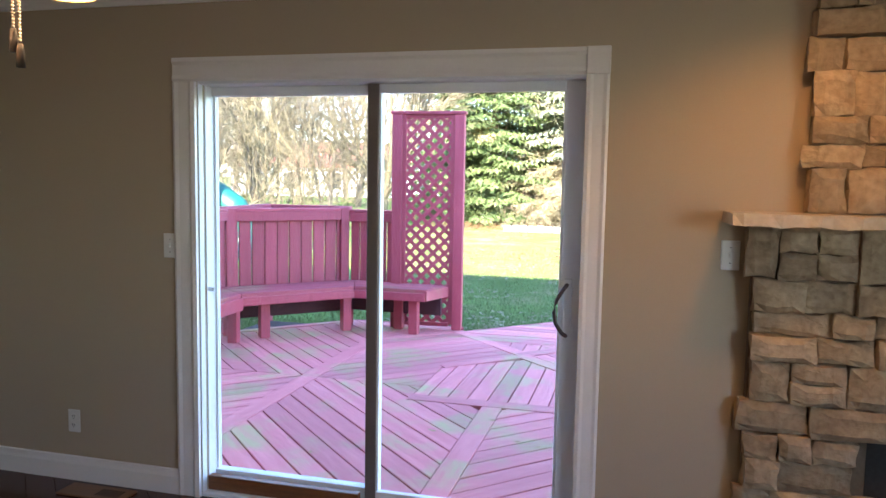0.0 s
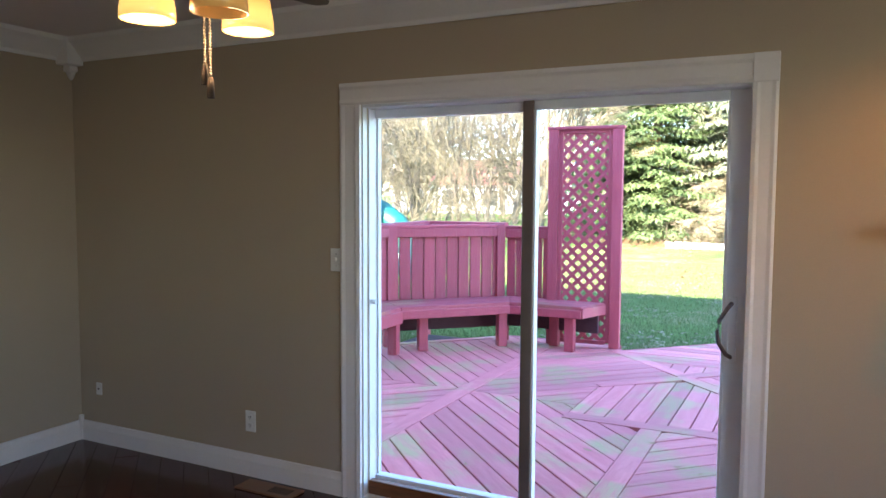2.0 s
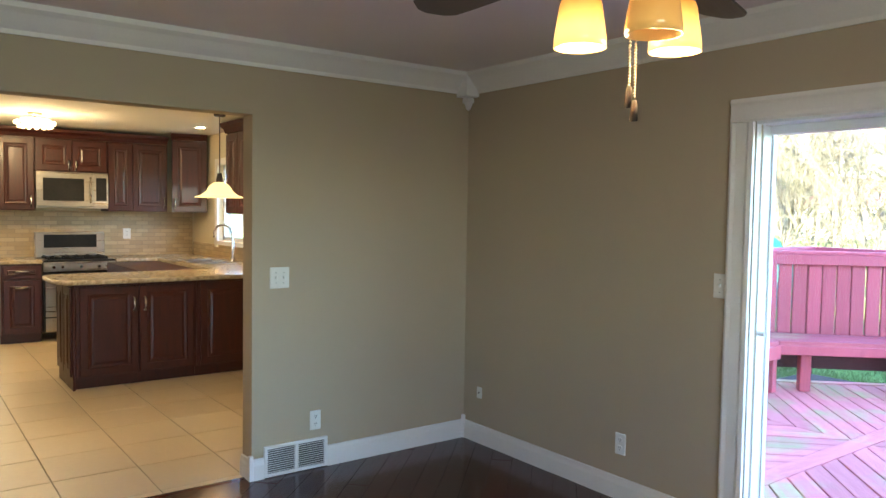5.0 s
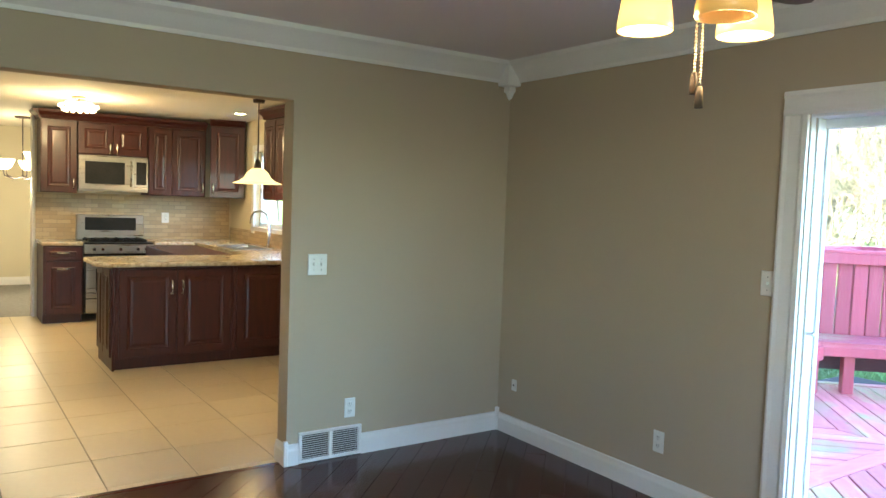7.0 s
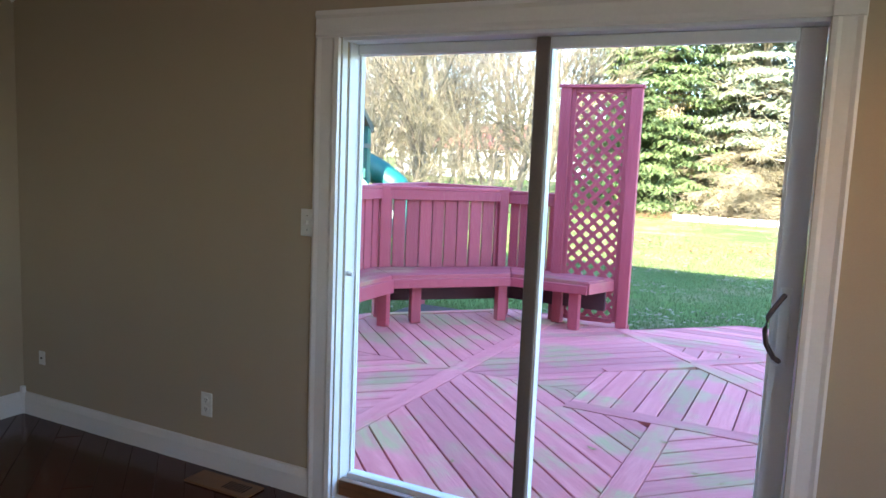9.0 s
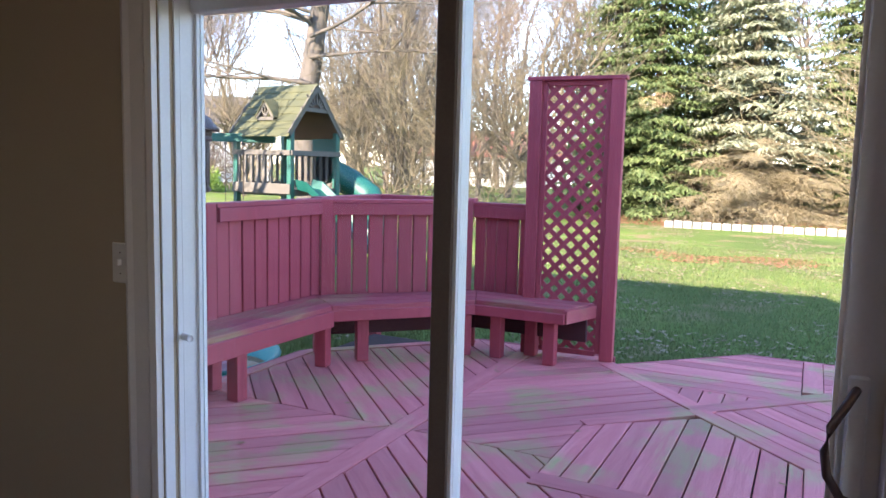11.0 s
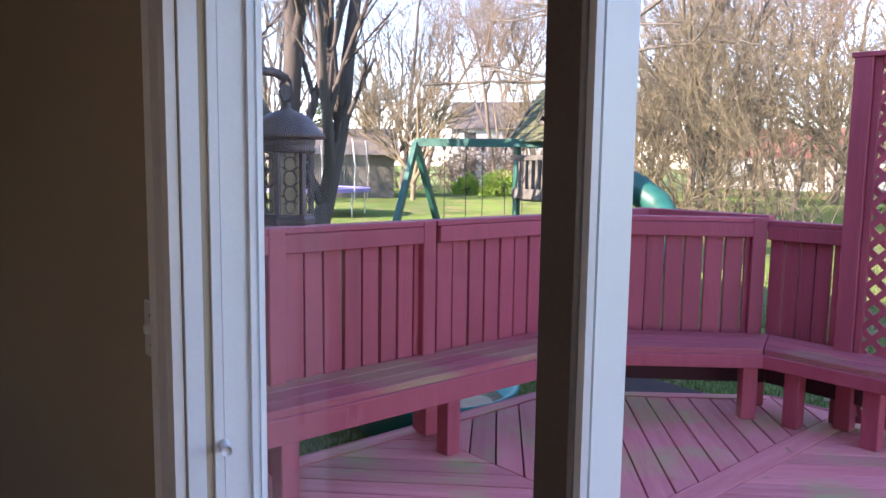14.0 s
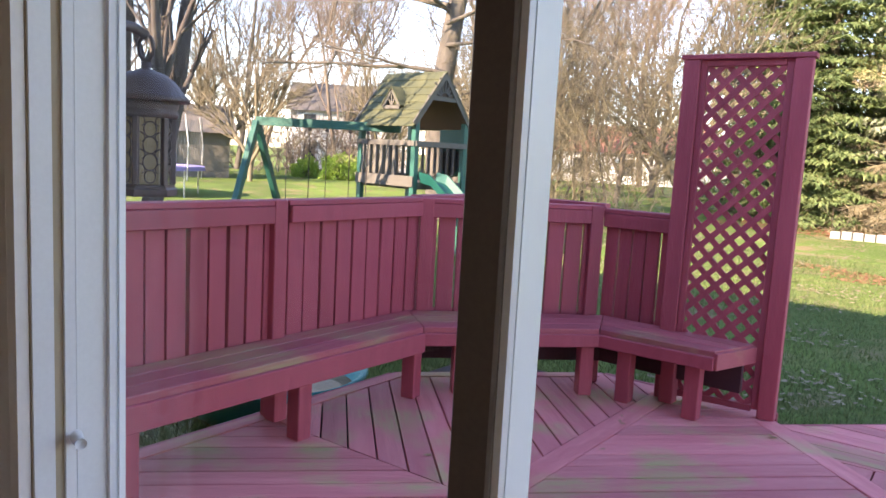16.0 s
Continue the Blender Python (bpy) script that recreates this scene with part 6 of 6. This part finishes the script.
for f in (0.22, 0.38, 0.50, 0.66, 0.78):
    p = e0.lerp(e1, f)
    ch = tube([p + Vector((0, 0, -0.07)), p + Vector((0, 0, -0.9)), p + Vector((0, 0, -1.55))], 0.008, 5)
    lathe([(0.0, 0.0), (0.035, -0.01), (0.03, -0.05), (0.0, -0.06)], 8, ch, tuple(p + Vector((0, 0, -0.075))))
    part("swing_chain", ch, BRONZE, play)
for a, b in ((0.22, 0.38), (0.50, 0.66)):
    p, q = e0.lerp(e1, a) + Vector((0, 0, -1.56)), e0.lerp(e1, b) + Vector((0, 0, -1.56))
    part("swing_seat", beam(p, q, 0.16, 0.02, 0.004), SLIDE, play, "teal swing seat")

# ---- trampoline, sheds, houses ----
PURPLE = paint("faded purple pad", (0.16, 0.14, 0.34), (0.24, 0.21, 0.44), 0.7, 3)
GALV = paint("galvanised tube", (0.42, 0.42, 0.42), (0.55, 0.55, 0.55), 0.4, 4, metal=0.6)
tr = thing("trampoline", "round trampoline with a purple pad and enclosure poles", "trampoline", at=(-22.6, 15.6, G + 0.05))
part("pad", lathe([(1.75, 0.86), (1.75, 0.92), (2.2, 0.92), (2.22, 0.80), (2.18, 0.80)], 36), PURPLE, tr)
part("mat", lathe([(0.0, 0.87), (1.76, 0.88)], 36), DARKHOLE, tr, "black jumping mat")
for i in range(6):
    a = radians(60 * i + 14)
    c, s = math.cos(a), math.sin(a)
    part("leg", tube([(2.1 * c, 2.1 * s, 0.86), (2.1 * c, 2.1 * s, -0.02)], 0.03, 6), GALV, tr)
    part("pole", tube([(2.2 * c, 2.2 * s, 0.5), (2.25 * c, 2.25 * s, 1.6), (2.12 * c, 2.12 * s, 2.5)], 0.025, 6), GALV, tr)

net = bmesh.new()
for i in range(90):
    a = 2 * math.pi * i / 90
    tube([(2.12 * math.cos(a), 2.12 * math.sin(a), 0.93), (2.1 * math.cos(a + 0.05), 2.1 * math.sin(a + 0.05), 2.4)], 0.005, 3, net, caps=False)
part("net", net, DARKPANE, tr, "grey safety net")


def far_house(label, at, rz, w, d, h, roof, wallm, windows, group="far houses"):
    hs = thing("house", label, "house", group, at, rz)
    part("wall", box(-w / 2, w / 2, -d / 2, d / 2, -0.3, h), wallm, hs)
    part("roof", profile_run([(-d / 2 - 0.4, h - 0.1), (0, h + d * 0.32), (d / 2 + 0.4, h - 0.1), (0, h + d * 0.32 - 0.25)], (-w / 2 - 0.3, 0, 0), (w / 2 + 0.3, 0, 0), (0, 1, 0)), roof, hs)
    gb = bmesh.new()
    for x in (-w / 2, w / 2):
        gb.faces.new([gb.verts.new((x, y, z)) for y, z in ((-d / 2, h), (d / 2, h), (0, h + d * 0.31))])
    part("gable", gb, wallm, hs)
    for x, z, ww, hh in windows:
        wd = part("window", box(x - ww / 2 - 0.08, x + ww / 2 + 0.08, -d / 2 - 0.05, -d / 2 - 0.001, z - hh / 2 - 0.08, z + hh / 2 + 0.08), SIDING, hs)
        part("pane", box(x - ww / 2, x + ww / 2, -d / 2 - 0.06, -d / 2 - 0.051, z - hh / 2, z + hh / 2), DARKPANE, wd)
    return hs


far_house("white two-storey neighbouring house", (-43, 46.5, G), 42, 9, 7, 4.6, ROOFTILE, SIDING, [(-3, 1.4, 0.9, 1.3), (0, 1.4, 0.9, 1.3), (3, 1.4, 0.9, 1.3), (-3, 3.7, 0.9, 1.1), (0, 3.7, 0.9, 1.1), (3, 3.7, 0.9, 1.1)])
far_house("white low house with a red-brown roof", (-27, 62, G), 20, 15, 7, 2.7, ROOFRED, SIDING, [(-5.5, 1.5, 1.2, 1.3), (-2.5, 1.5, 1.2, 1.3), (1, 1.5, 1.2, 1.3), (4.5, 1.5, 1.2, 1.3)])
far_house("grey garden shed behind the trampoline", (-33.5, 23.5, G), 60, 6, 4, 2.3, ROOFTILE, GREYWOOD, [(-1.5, 1.3, 0.9, 0.9)])
far_house("white house beyond the bare trees", (-13, 66, G), 5, 12, 7, 2.9, ROOFTILE, SIDING, [(-3.5, 1.5, 1.2, 1.3), (0, 1.5, 1.2, 1.3), (3.5, 1.5, 1.2, 1.3)])

# ---- edging, leaves, tub, lantern ----
edg = thing("garden_edging", "row of pale concrete edging blocks", "edging", at=(-4.3, 25.8, G))
EB = mesh_of("block", box(0.012, 0.268, -0.1, 0.1, -0.05, 0.24, 0.02), TIMBER)
for i in range(26):
    part("block", EB, None, edg, m=pose(i * 0.285, rnd.uniform(-0.02, 0.02), 0.0 + rnd.uniform(-0.015, 0.015), 0, 0, rnd.uniform(-3, 3)))
LEAFM = leafy("dry fallen leaves", (0.20, 0.145, 0.085), (0.36, 0.29, 0.19), 0.8, 0.15)
LEAFR = leafy("red-brown fallen leaves", (0.22, 0.08, 0.04), (0.36, 0.17, 0.09), 0.8, 0.15)


def leaves(label, n, area, seed, material, lo=0.03, hi=0.06, clump=0.0):
    rnd = random.Random(seed)
    vs, fs = [], []
    for _ in range(n):
        x, y = rnd.uniform(area[0], area[1]), rnd.uniform(area[2], area[3])
        if clump and noise.noise((x * 0.7, y * 0.7, seed)) < clump * rnd.random():
            continue
        far = max(0.0, math.hypot(x, y - 6) - 12)
        z = G + 0.03 * noise.noise((x * 0.12, y * 0.12, 0)) * min(1, far / 4) + 0.004 * far + 0.014
        a, s = rnd.uniform(0, 6.28), rnd.uniform(lo, hi)
        u = Vector((math.cos(a), math.sin(a), rnd.uniform(-0.3, 0.3))) * s
        v = Vector((-math.sin(a), math.cos(a), rnd.uniform(-0.3, 0.3))) * s * 0.6
        c = Vector((x, y, z + 0.01))
        k = len(vs)
        vs.extend((c - u, c - v, c + u, c + v))
        fs.append((k, k + 1, k + 2, k + 3))
    me = bpy.data.meshes.new("leaves")
    me.from_pydata([tuple(v) for v in vs], [], fs)
    me.materials.append(material)
    return tagged(new("fallen_leaves", me), label, "leaves", "", "stuff")


leaves("dry tan leaves scattered on the lawn", 24000, (-9, 4, 7.6, 25.5), 2, LEAFM, 0.020, 0.045, 0.15)
leaves("strip of red-brown leaves raked on the lawn", 2600, (-4.2, 0.5, 16.6, 18.6), 5, LEAFR, 0.03, 0.06, 0.3)
leaves("brown leaf litter under the spruces", 4000, (-8, 4, 25.9, 31), 8, LEAFR, 0.04, 0.08)

LEAFMESH = bmesh.new()
_s = [(-1, 0, 0.1), (-0.5, 0.42, 0.0), (0.2, 0.5, 0.12), (0.75, 0.25, 0.05), (1, 0, 0.25), (0.7, -0.3, 0.1), (0.1, -0.48, 0.0), (-0.6, -0.36, 0.14)]
_c = LEAFMESH.verts.new((0, 0, 0.0))
_v = [LEAFMESH.verts.new(Vector(p) * 0.032) for p in _s]
for i in range(8):
    LEAFMESH.faces.new((_c, _v[i], _v[(i + 1) % 8]))
LEAFMESH = mesh_of("leaf", LEAFMESH, paint("curled tan leaf", (0.26, 0.14, 0.06), (0.42, 0.27, 0.13), 0.8, 30, bump=0.2))
_r = random.Random(14)
for i in range(26):
    lf = new("dead_leaf", LEAFMESH)
    k = _r.uniform(0.4, 1.0)
    x, y = _r.uniform(-3.1, 1.2), _r.uniform(3.6, 7.0)
    lf.matrix_world = pose(x, y, D + 0.008, 0, 0, _r.uniform(0, 360)) @ Matrix.Diagonal((k, k, k, 1))
    tagged(lf, "curled dry tan leaf lying on the deck boards", "leaf", "leaves on the deck")

# grass blades near the deck and lawn
def grass(n, area, seed, h0, h1):
    rnd = random.Random(seed)
    vs, fs = [], []
    for _ in range(n):
        x, y = rnd.uniform(area[0], area[1]), area[2] + (area[3] - area[2]) * rnd.random() ** 1.6
        far = max(0.0, math.hypot(x, y - 6) - 12)
        z = G + 0.03 * noise.noise((x * 0.12, y * 0.12, 0)) * min(1, far / 4) + 0.004 * far
        a = rnd.uniform(0, 6.28)
        w, h = 0.004 + 0.0006 * y * 0.5, rnd.uniform(h0, h1)
        u = Vector((math.cos(a), math.sin(a), 0)) * w
        t = Vector((rnd.gauss(0, 0.025), rnd.gauss(0, 0.025), h))
        c = Vector((x, y, z - 0.005))
        k = len(vs)
        vs.extend((c - u, c + u, c + t))
        fs.append((k, k + 1, k + 2))
    me = bpy.data.meshes.new("grass")
    me.from_pydata([tuple(v) for v in vs], [], fs)
    me.materials.append(leafy("grass blades", (0.085, 0.125, 0.040), (0.20, 0.235, 0.085)))
    return tagged(new("grass_blades", me), "short green lawn grass", "grass", "", "stuff")


grass(90000, (-6.5, 3.5, 7.4, 20), 3, 0.035, 0.075)
grass(26000, (-6.5, -3.7, 3.4, 8.5), 4, 0.04, 0.08)

tub = thing("sand_tub", "shallow teal plastic tub of garden toys beside the deck", "tub", at=(-4.325, 5.88, G))
TUB = paint("bright teal plastic", (0.015, 0.32, 0.31), (0.025, 0.38, 0.36), 0.4, 3, bump=0.02)
part("shell", lathe([(0.0, 0.03), (0.50, 0.03), (0.53, 0.06), (0.59, 0.255), (0.63, 0.270), (0.638, 0.245), (0.61, 0.23), (0.54, 0.0), (0.0, 0.0)], 36), TUB, tub, "", True)
part("sand", lathe([(0.0, 0.135), (0.55, 0.125)], 28), paint("damp leafy sand", (0.16, 0.12, 0.07), (0.30, 0.24, 0.15), 0.95, 20, bump=0.5), tub)
tb = thing("toy_bucket", "pink toy bucket in the tub", "toy", at=(-3.98, 5.70, G + 0.132))
part("bucket", lathe([(0.0, 0.0), (0.07, 0.0), (0.10, 0.15), (0.09, 0.15), (0.06, 0.01)], 18), paint("faded pink plastic", (0.55, 0.28, 0.38), (0.65, 0.36, 0.46), 0.5, 4), tb, "", True)
lp = thing("toy_pan", "tan toy dish in the tub", "toy", at=(-4.00, 5.98, G + 0.132))
part("dish", lathe([(0.0, 0.0), (0.12, 0.01), (0.16, 0.05), (0.14, 0.05), (0.0, 0.02)], 18), paint("tan plastic", (0.35, 0.24, 0.13), (0.45, 0.33, 0.2), 0.5, 4), lp, "", True)

LEAD = paint("matt plum-grey metal", (0.060, 0.046, 0.050), (0.12, 0.092, 0.095), 0.5, 20, bump=0.2, fine=150, metal=0.2)
LGLASS = paint("amber seeded lantern glass", (0.40, 0.33, 0.20), (0.55, 0.47, 0.31), 0.2, 12, bump=0.1)
lan = thing("wall_lantern", "dark metal wall lantern with scrollwork panels beside the glass door", "wall lamp", at=(-1.94, 3.45, 1.395), rz=9)
part("base", lathe([(0.0, 0.0), (0.064, 0.0), (0.066, 0.006), (0.066, 0.014), (0.061, 0.018), (0.060, 0.024), (0.0, 0.024)], 6), LEAD, lan)
part("neck", lathe([(0.0, 0.165), (0.062, 0.165), (0.066, 0.170), (0.066, 0.176), (0.062, 0.180), (0.066, 0.186), (0.066, 0.202), (0.0, 0.202)], 24), LEAD, lan, "", True)
part("roof", lathe([(0.066, 0.2022), (0.088, 0.198), (0.091, 0.204), (0.083, 0.212), (0.074, 0.222), (0.060, 0.240), (0.040, 0.255), (0.018, 0.262), (0.010, 0.266), (0.010, 0.278), (0.0, 0.282)], 28), LEAD, lan, "domed metal roof", True)
part("loop", tube([(0.022 * math.cos(radians(q)), 0, 0.308 + 0.026 * math.sin(radians(q))) for q in range(-90, 271, 30)], 0.0045, 6, caps=False), LEAD, lan, "hanging loop", True)
part("arm", tube([(0, 0.0, 0.334), (0.0, -0.03, 0.345), (-0.015, -0.09, 0.348), (-0.03, -0.150, 0.335), (-0.032, -0.186, 0.30)], [0.010, 0.010, 0.010, 0.011, 0.013], 10), LEAD, lan, "bracket arm", True)
part("backplate", box(-0.085, 0.025, -0.200, -0.180, 0.20, 0.42, 0.006), LEAD, lan)
part("glass", lathe([(0.040, 0.0245), (0.040, 0.1645)], 6), LGLASS, lan, "amber glass")
RINGS = bmesh.new()
for zc, rr in ((0.042, 0.014), (0.072, 0.018), (0.107, 0.018), (0.140, 0.016)):
    tube([(rr * 0.8 * math.cos(radians(q)), 0, zc + rr * math.sin(radians(q))) for q in range(0, 361, 30)], 0.0016, 5, RINGS, caps=False)
    for sg in (-1, 1):
        tube([(sg * (0.022 - 0.012 * math.cos(radians(q))), 0, zc + 0.016 + 0.011 * math.sin(radians(q))) for q in range(-60, 241, 30)], 0.0014, 4, RINGS, caps=False)
RINGS = mesh_of("scrollwork", RINGS, LEAD, True)
for i in range(6):
    q = radians(60 * i)
    part("corner_post", box(-0.006, 0.006, -0.006, 0.006, 0.0241, 0.1649, 0.0015), LEAD, lan, m=pose(0.056 * math.cos(q), 0.056 * math.sin(q), 0, 0, 0, 60 * i))
    q += radians(30)
    part("scrollwork", RINGS, None, lan, "scrolled metal panel", m=pose(0.0485 * math.cos(q), 0.0485 * math.sin(q), 0, 0, 0, math.degrees(q) + 90))


# ---- pieces of floors and deck ----
boards("plank", [(K - 0.06, YB), (XR, YB), (XR, W), (K, W), (K, OP_Y), (K - 0.06, OP_Y)], 135, 0.127, 0.0012, 0.0, 0.018, CHERRY_FLOOR, floor, 1.3, 0.0012, seed=3)
kfloor = thing("floor_kitchen", "cream ceramic tile kitchen floor with grey-beige joints", "floor", kind="structure")
part("grout_bed", box(-9.86, K - 0.066, -4.2, KW, -0.1, -0.004), GROUT, kfloor, "grey-beige grout")
TS = 0.457
TM = mesh_of("tile", box(0.003, TS - 0.003, 0.003, TS - 0.003, -0.012, 0.0, 0.002), TILE)
ty = OP_Y - 10 * TS
while ty < KW:
    tx = -3.93 - 13 * TS
    while tx < K - 0.08:
        w, d = min(TS, K - 0.068 - tx), min(TS, KW - 0.002 - ty)
        if w > 0.03 and d > 0.03:
            part("tile", TM if w == TS and d == TS else box(0.003, w - 0.003, 0.003, d - 0.003, -0.012, 0.0, 0.002), None if w == TS and d == TS else TILE, kfloor, m=pose(tx, ty, random.uniform(-0.0006, 0.0006)))
        tx += TS
    ty += TS
solid("threshold", box(K - 0.075, K - 0.045, -1.3, OP_Y, -0.01, 0.004, 0.002), CHERRY_FLOOR, "dark wooden threshold strip at the kitchen", "threshold", "structure")


def deck_boards(poly, angle, phase=0.0, seed=1):
    boards("deck_board", poly, angle, 0.1405, 0.009, D, 0.03, DECK, deck, phase=phase, seed=seed)


RAYS = []


def trim_board(p, q, w=0.135):
    """One straight trim board of the star from p to q."""
    RAYS.append(p)
    d = math.hypot(q[0] - p[0], q[1] - p[1])
    a = math.degrees(math.atan2(q[1] - p[1], q[0] - p[0]))
    part("deck_board", box(-d / 2, d / 2, -w / 2, w / 2, -0.03, 0, 0.003), DECK, deck, m=pose((p[0] + q[0]) / 2, (p[1] + q[1]) / 2, D + 0.002 + 0.0006 * len(RAYS), 0, 0, a))


SX, SY, MX, MY = -2.12, 5.19, -0.64, 6.35
deck_boards([(-3.645, SY + 0.003), (SX - 0.072, SY + 0.003), (SX - 0.072, 7.43), (-2.64, 7.43), (-3.645, 6.36)], -45, 0.03, 2)
deck_boards([(-3.645, YD), (SX - 0.072, YD), (SX - 0.072, SY - 0.003), (-3.645, SY - 0.003)], 45, 0.02, 3)
deck_boards([(SX + 0.072, SY + 0.003), (-1.235, SY + 0.003), (-1.235, 5.84), (MX - 0.07, MY + 0.01), (-1.50, 7.20), (-1.50, 7.43), (SX + 0.072, 7.43)], 45, 0.05, 4)
deck_boards([(SX + 0.072, YD), (MX - 0.072, YD), (MX - 0.072, 4.84), (-1.235, 4.84), (-1.235, SY - 0.003), (SX + 0.072, SY - 0.003)], -45, 0.06, 5)
deck_boards([(-1.23, 4.985), (-0.07, 4.985), (-0.07, 5.675), (MX, MY - 0.105), (-1.23, 5.76)], 90, 0.0, 6)
deck_boards([(MX + 0.072, YD), (3.38, YD), (3.38, 4.84), (MX + 0.072, 4.84)], 45, 0.01, 7)
deck_boards([(MX - 0.027, MY + 0.18), (MX + 0.305, 6.86), (MX - 0.36, 6.86)], 90, 0.0, 8)
deck_boards([(MX - 0.375, 6.868), (MX + 0.315, 6.868), (-0.105, 7.08), (-0.105, 8.10), (-0.53, 8.10), (-1.38, 7.25)], 0, 0.02, 9)
deck_boards([(0.036, 7.23), (0.905, 8.10), (0.036, 8.10)], 0, 0.02, 10)
deck_boards([(MX + 0.06, MY + 0.05), (1.11, 8.10), (3.38, 8.10), (3.38, 4.985), (0.07, 4.985), (0.07, 5.745)], -45, 0.04, 11)
trim_board((SX, YD), (SX, 7.43))
trim_board((MX, YD), (MX, 4.84))
trim_board((-1.24, 4.912), (3.38, 4.912))
trim_board((-1.47, 7.235), (MX + 0.03, MY + 0.02), 0.13)
trim_board((-1.235, 5.80), (MX + 0.02, MY + 0.055), 0.10)
trim_board((MX - 0.06, MY + 0.04), (1.01, 8.10), 0.13)
trim_board((MX - 0.04, MY + 0.03), (0.0, 5.71), 0.13)
trim_board((0.0, 4.985), (0.0, 5.70), 0.13)
trim_board((-0.034, 7.16), (-0.034, 8.10), 0.13)
trim_board((-3.598, YD), (-3.598, 6.33), 0.09)
trim_board((-3.60, 6.33), (-2.63, 7.365), 0.09)
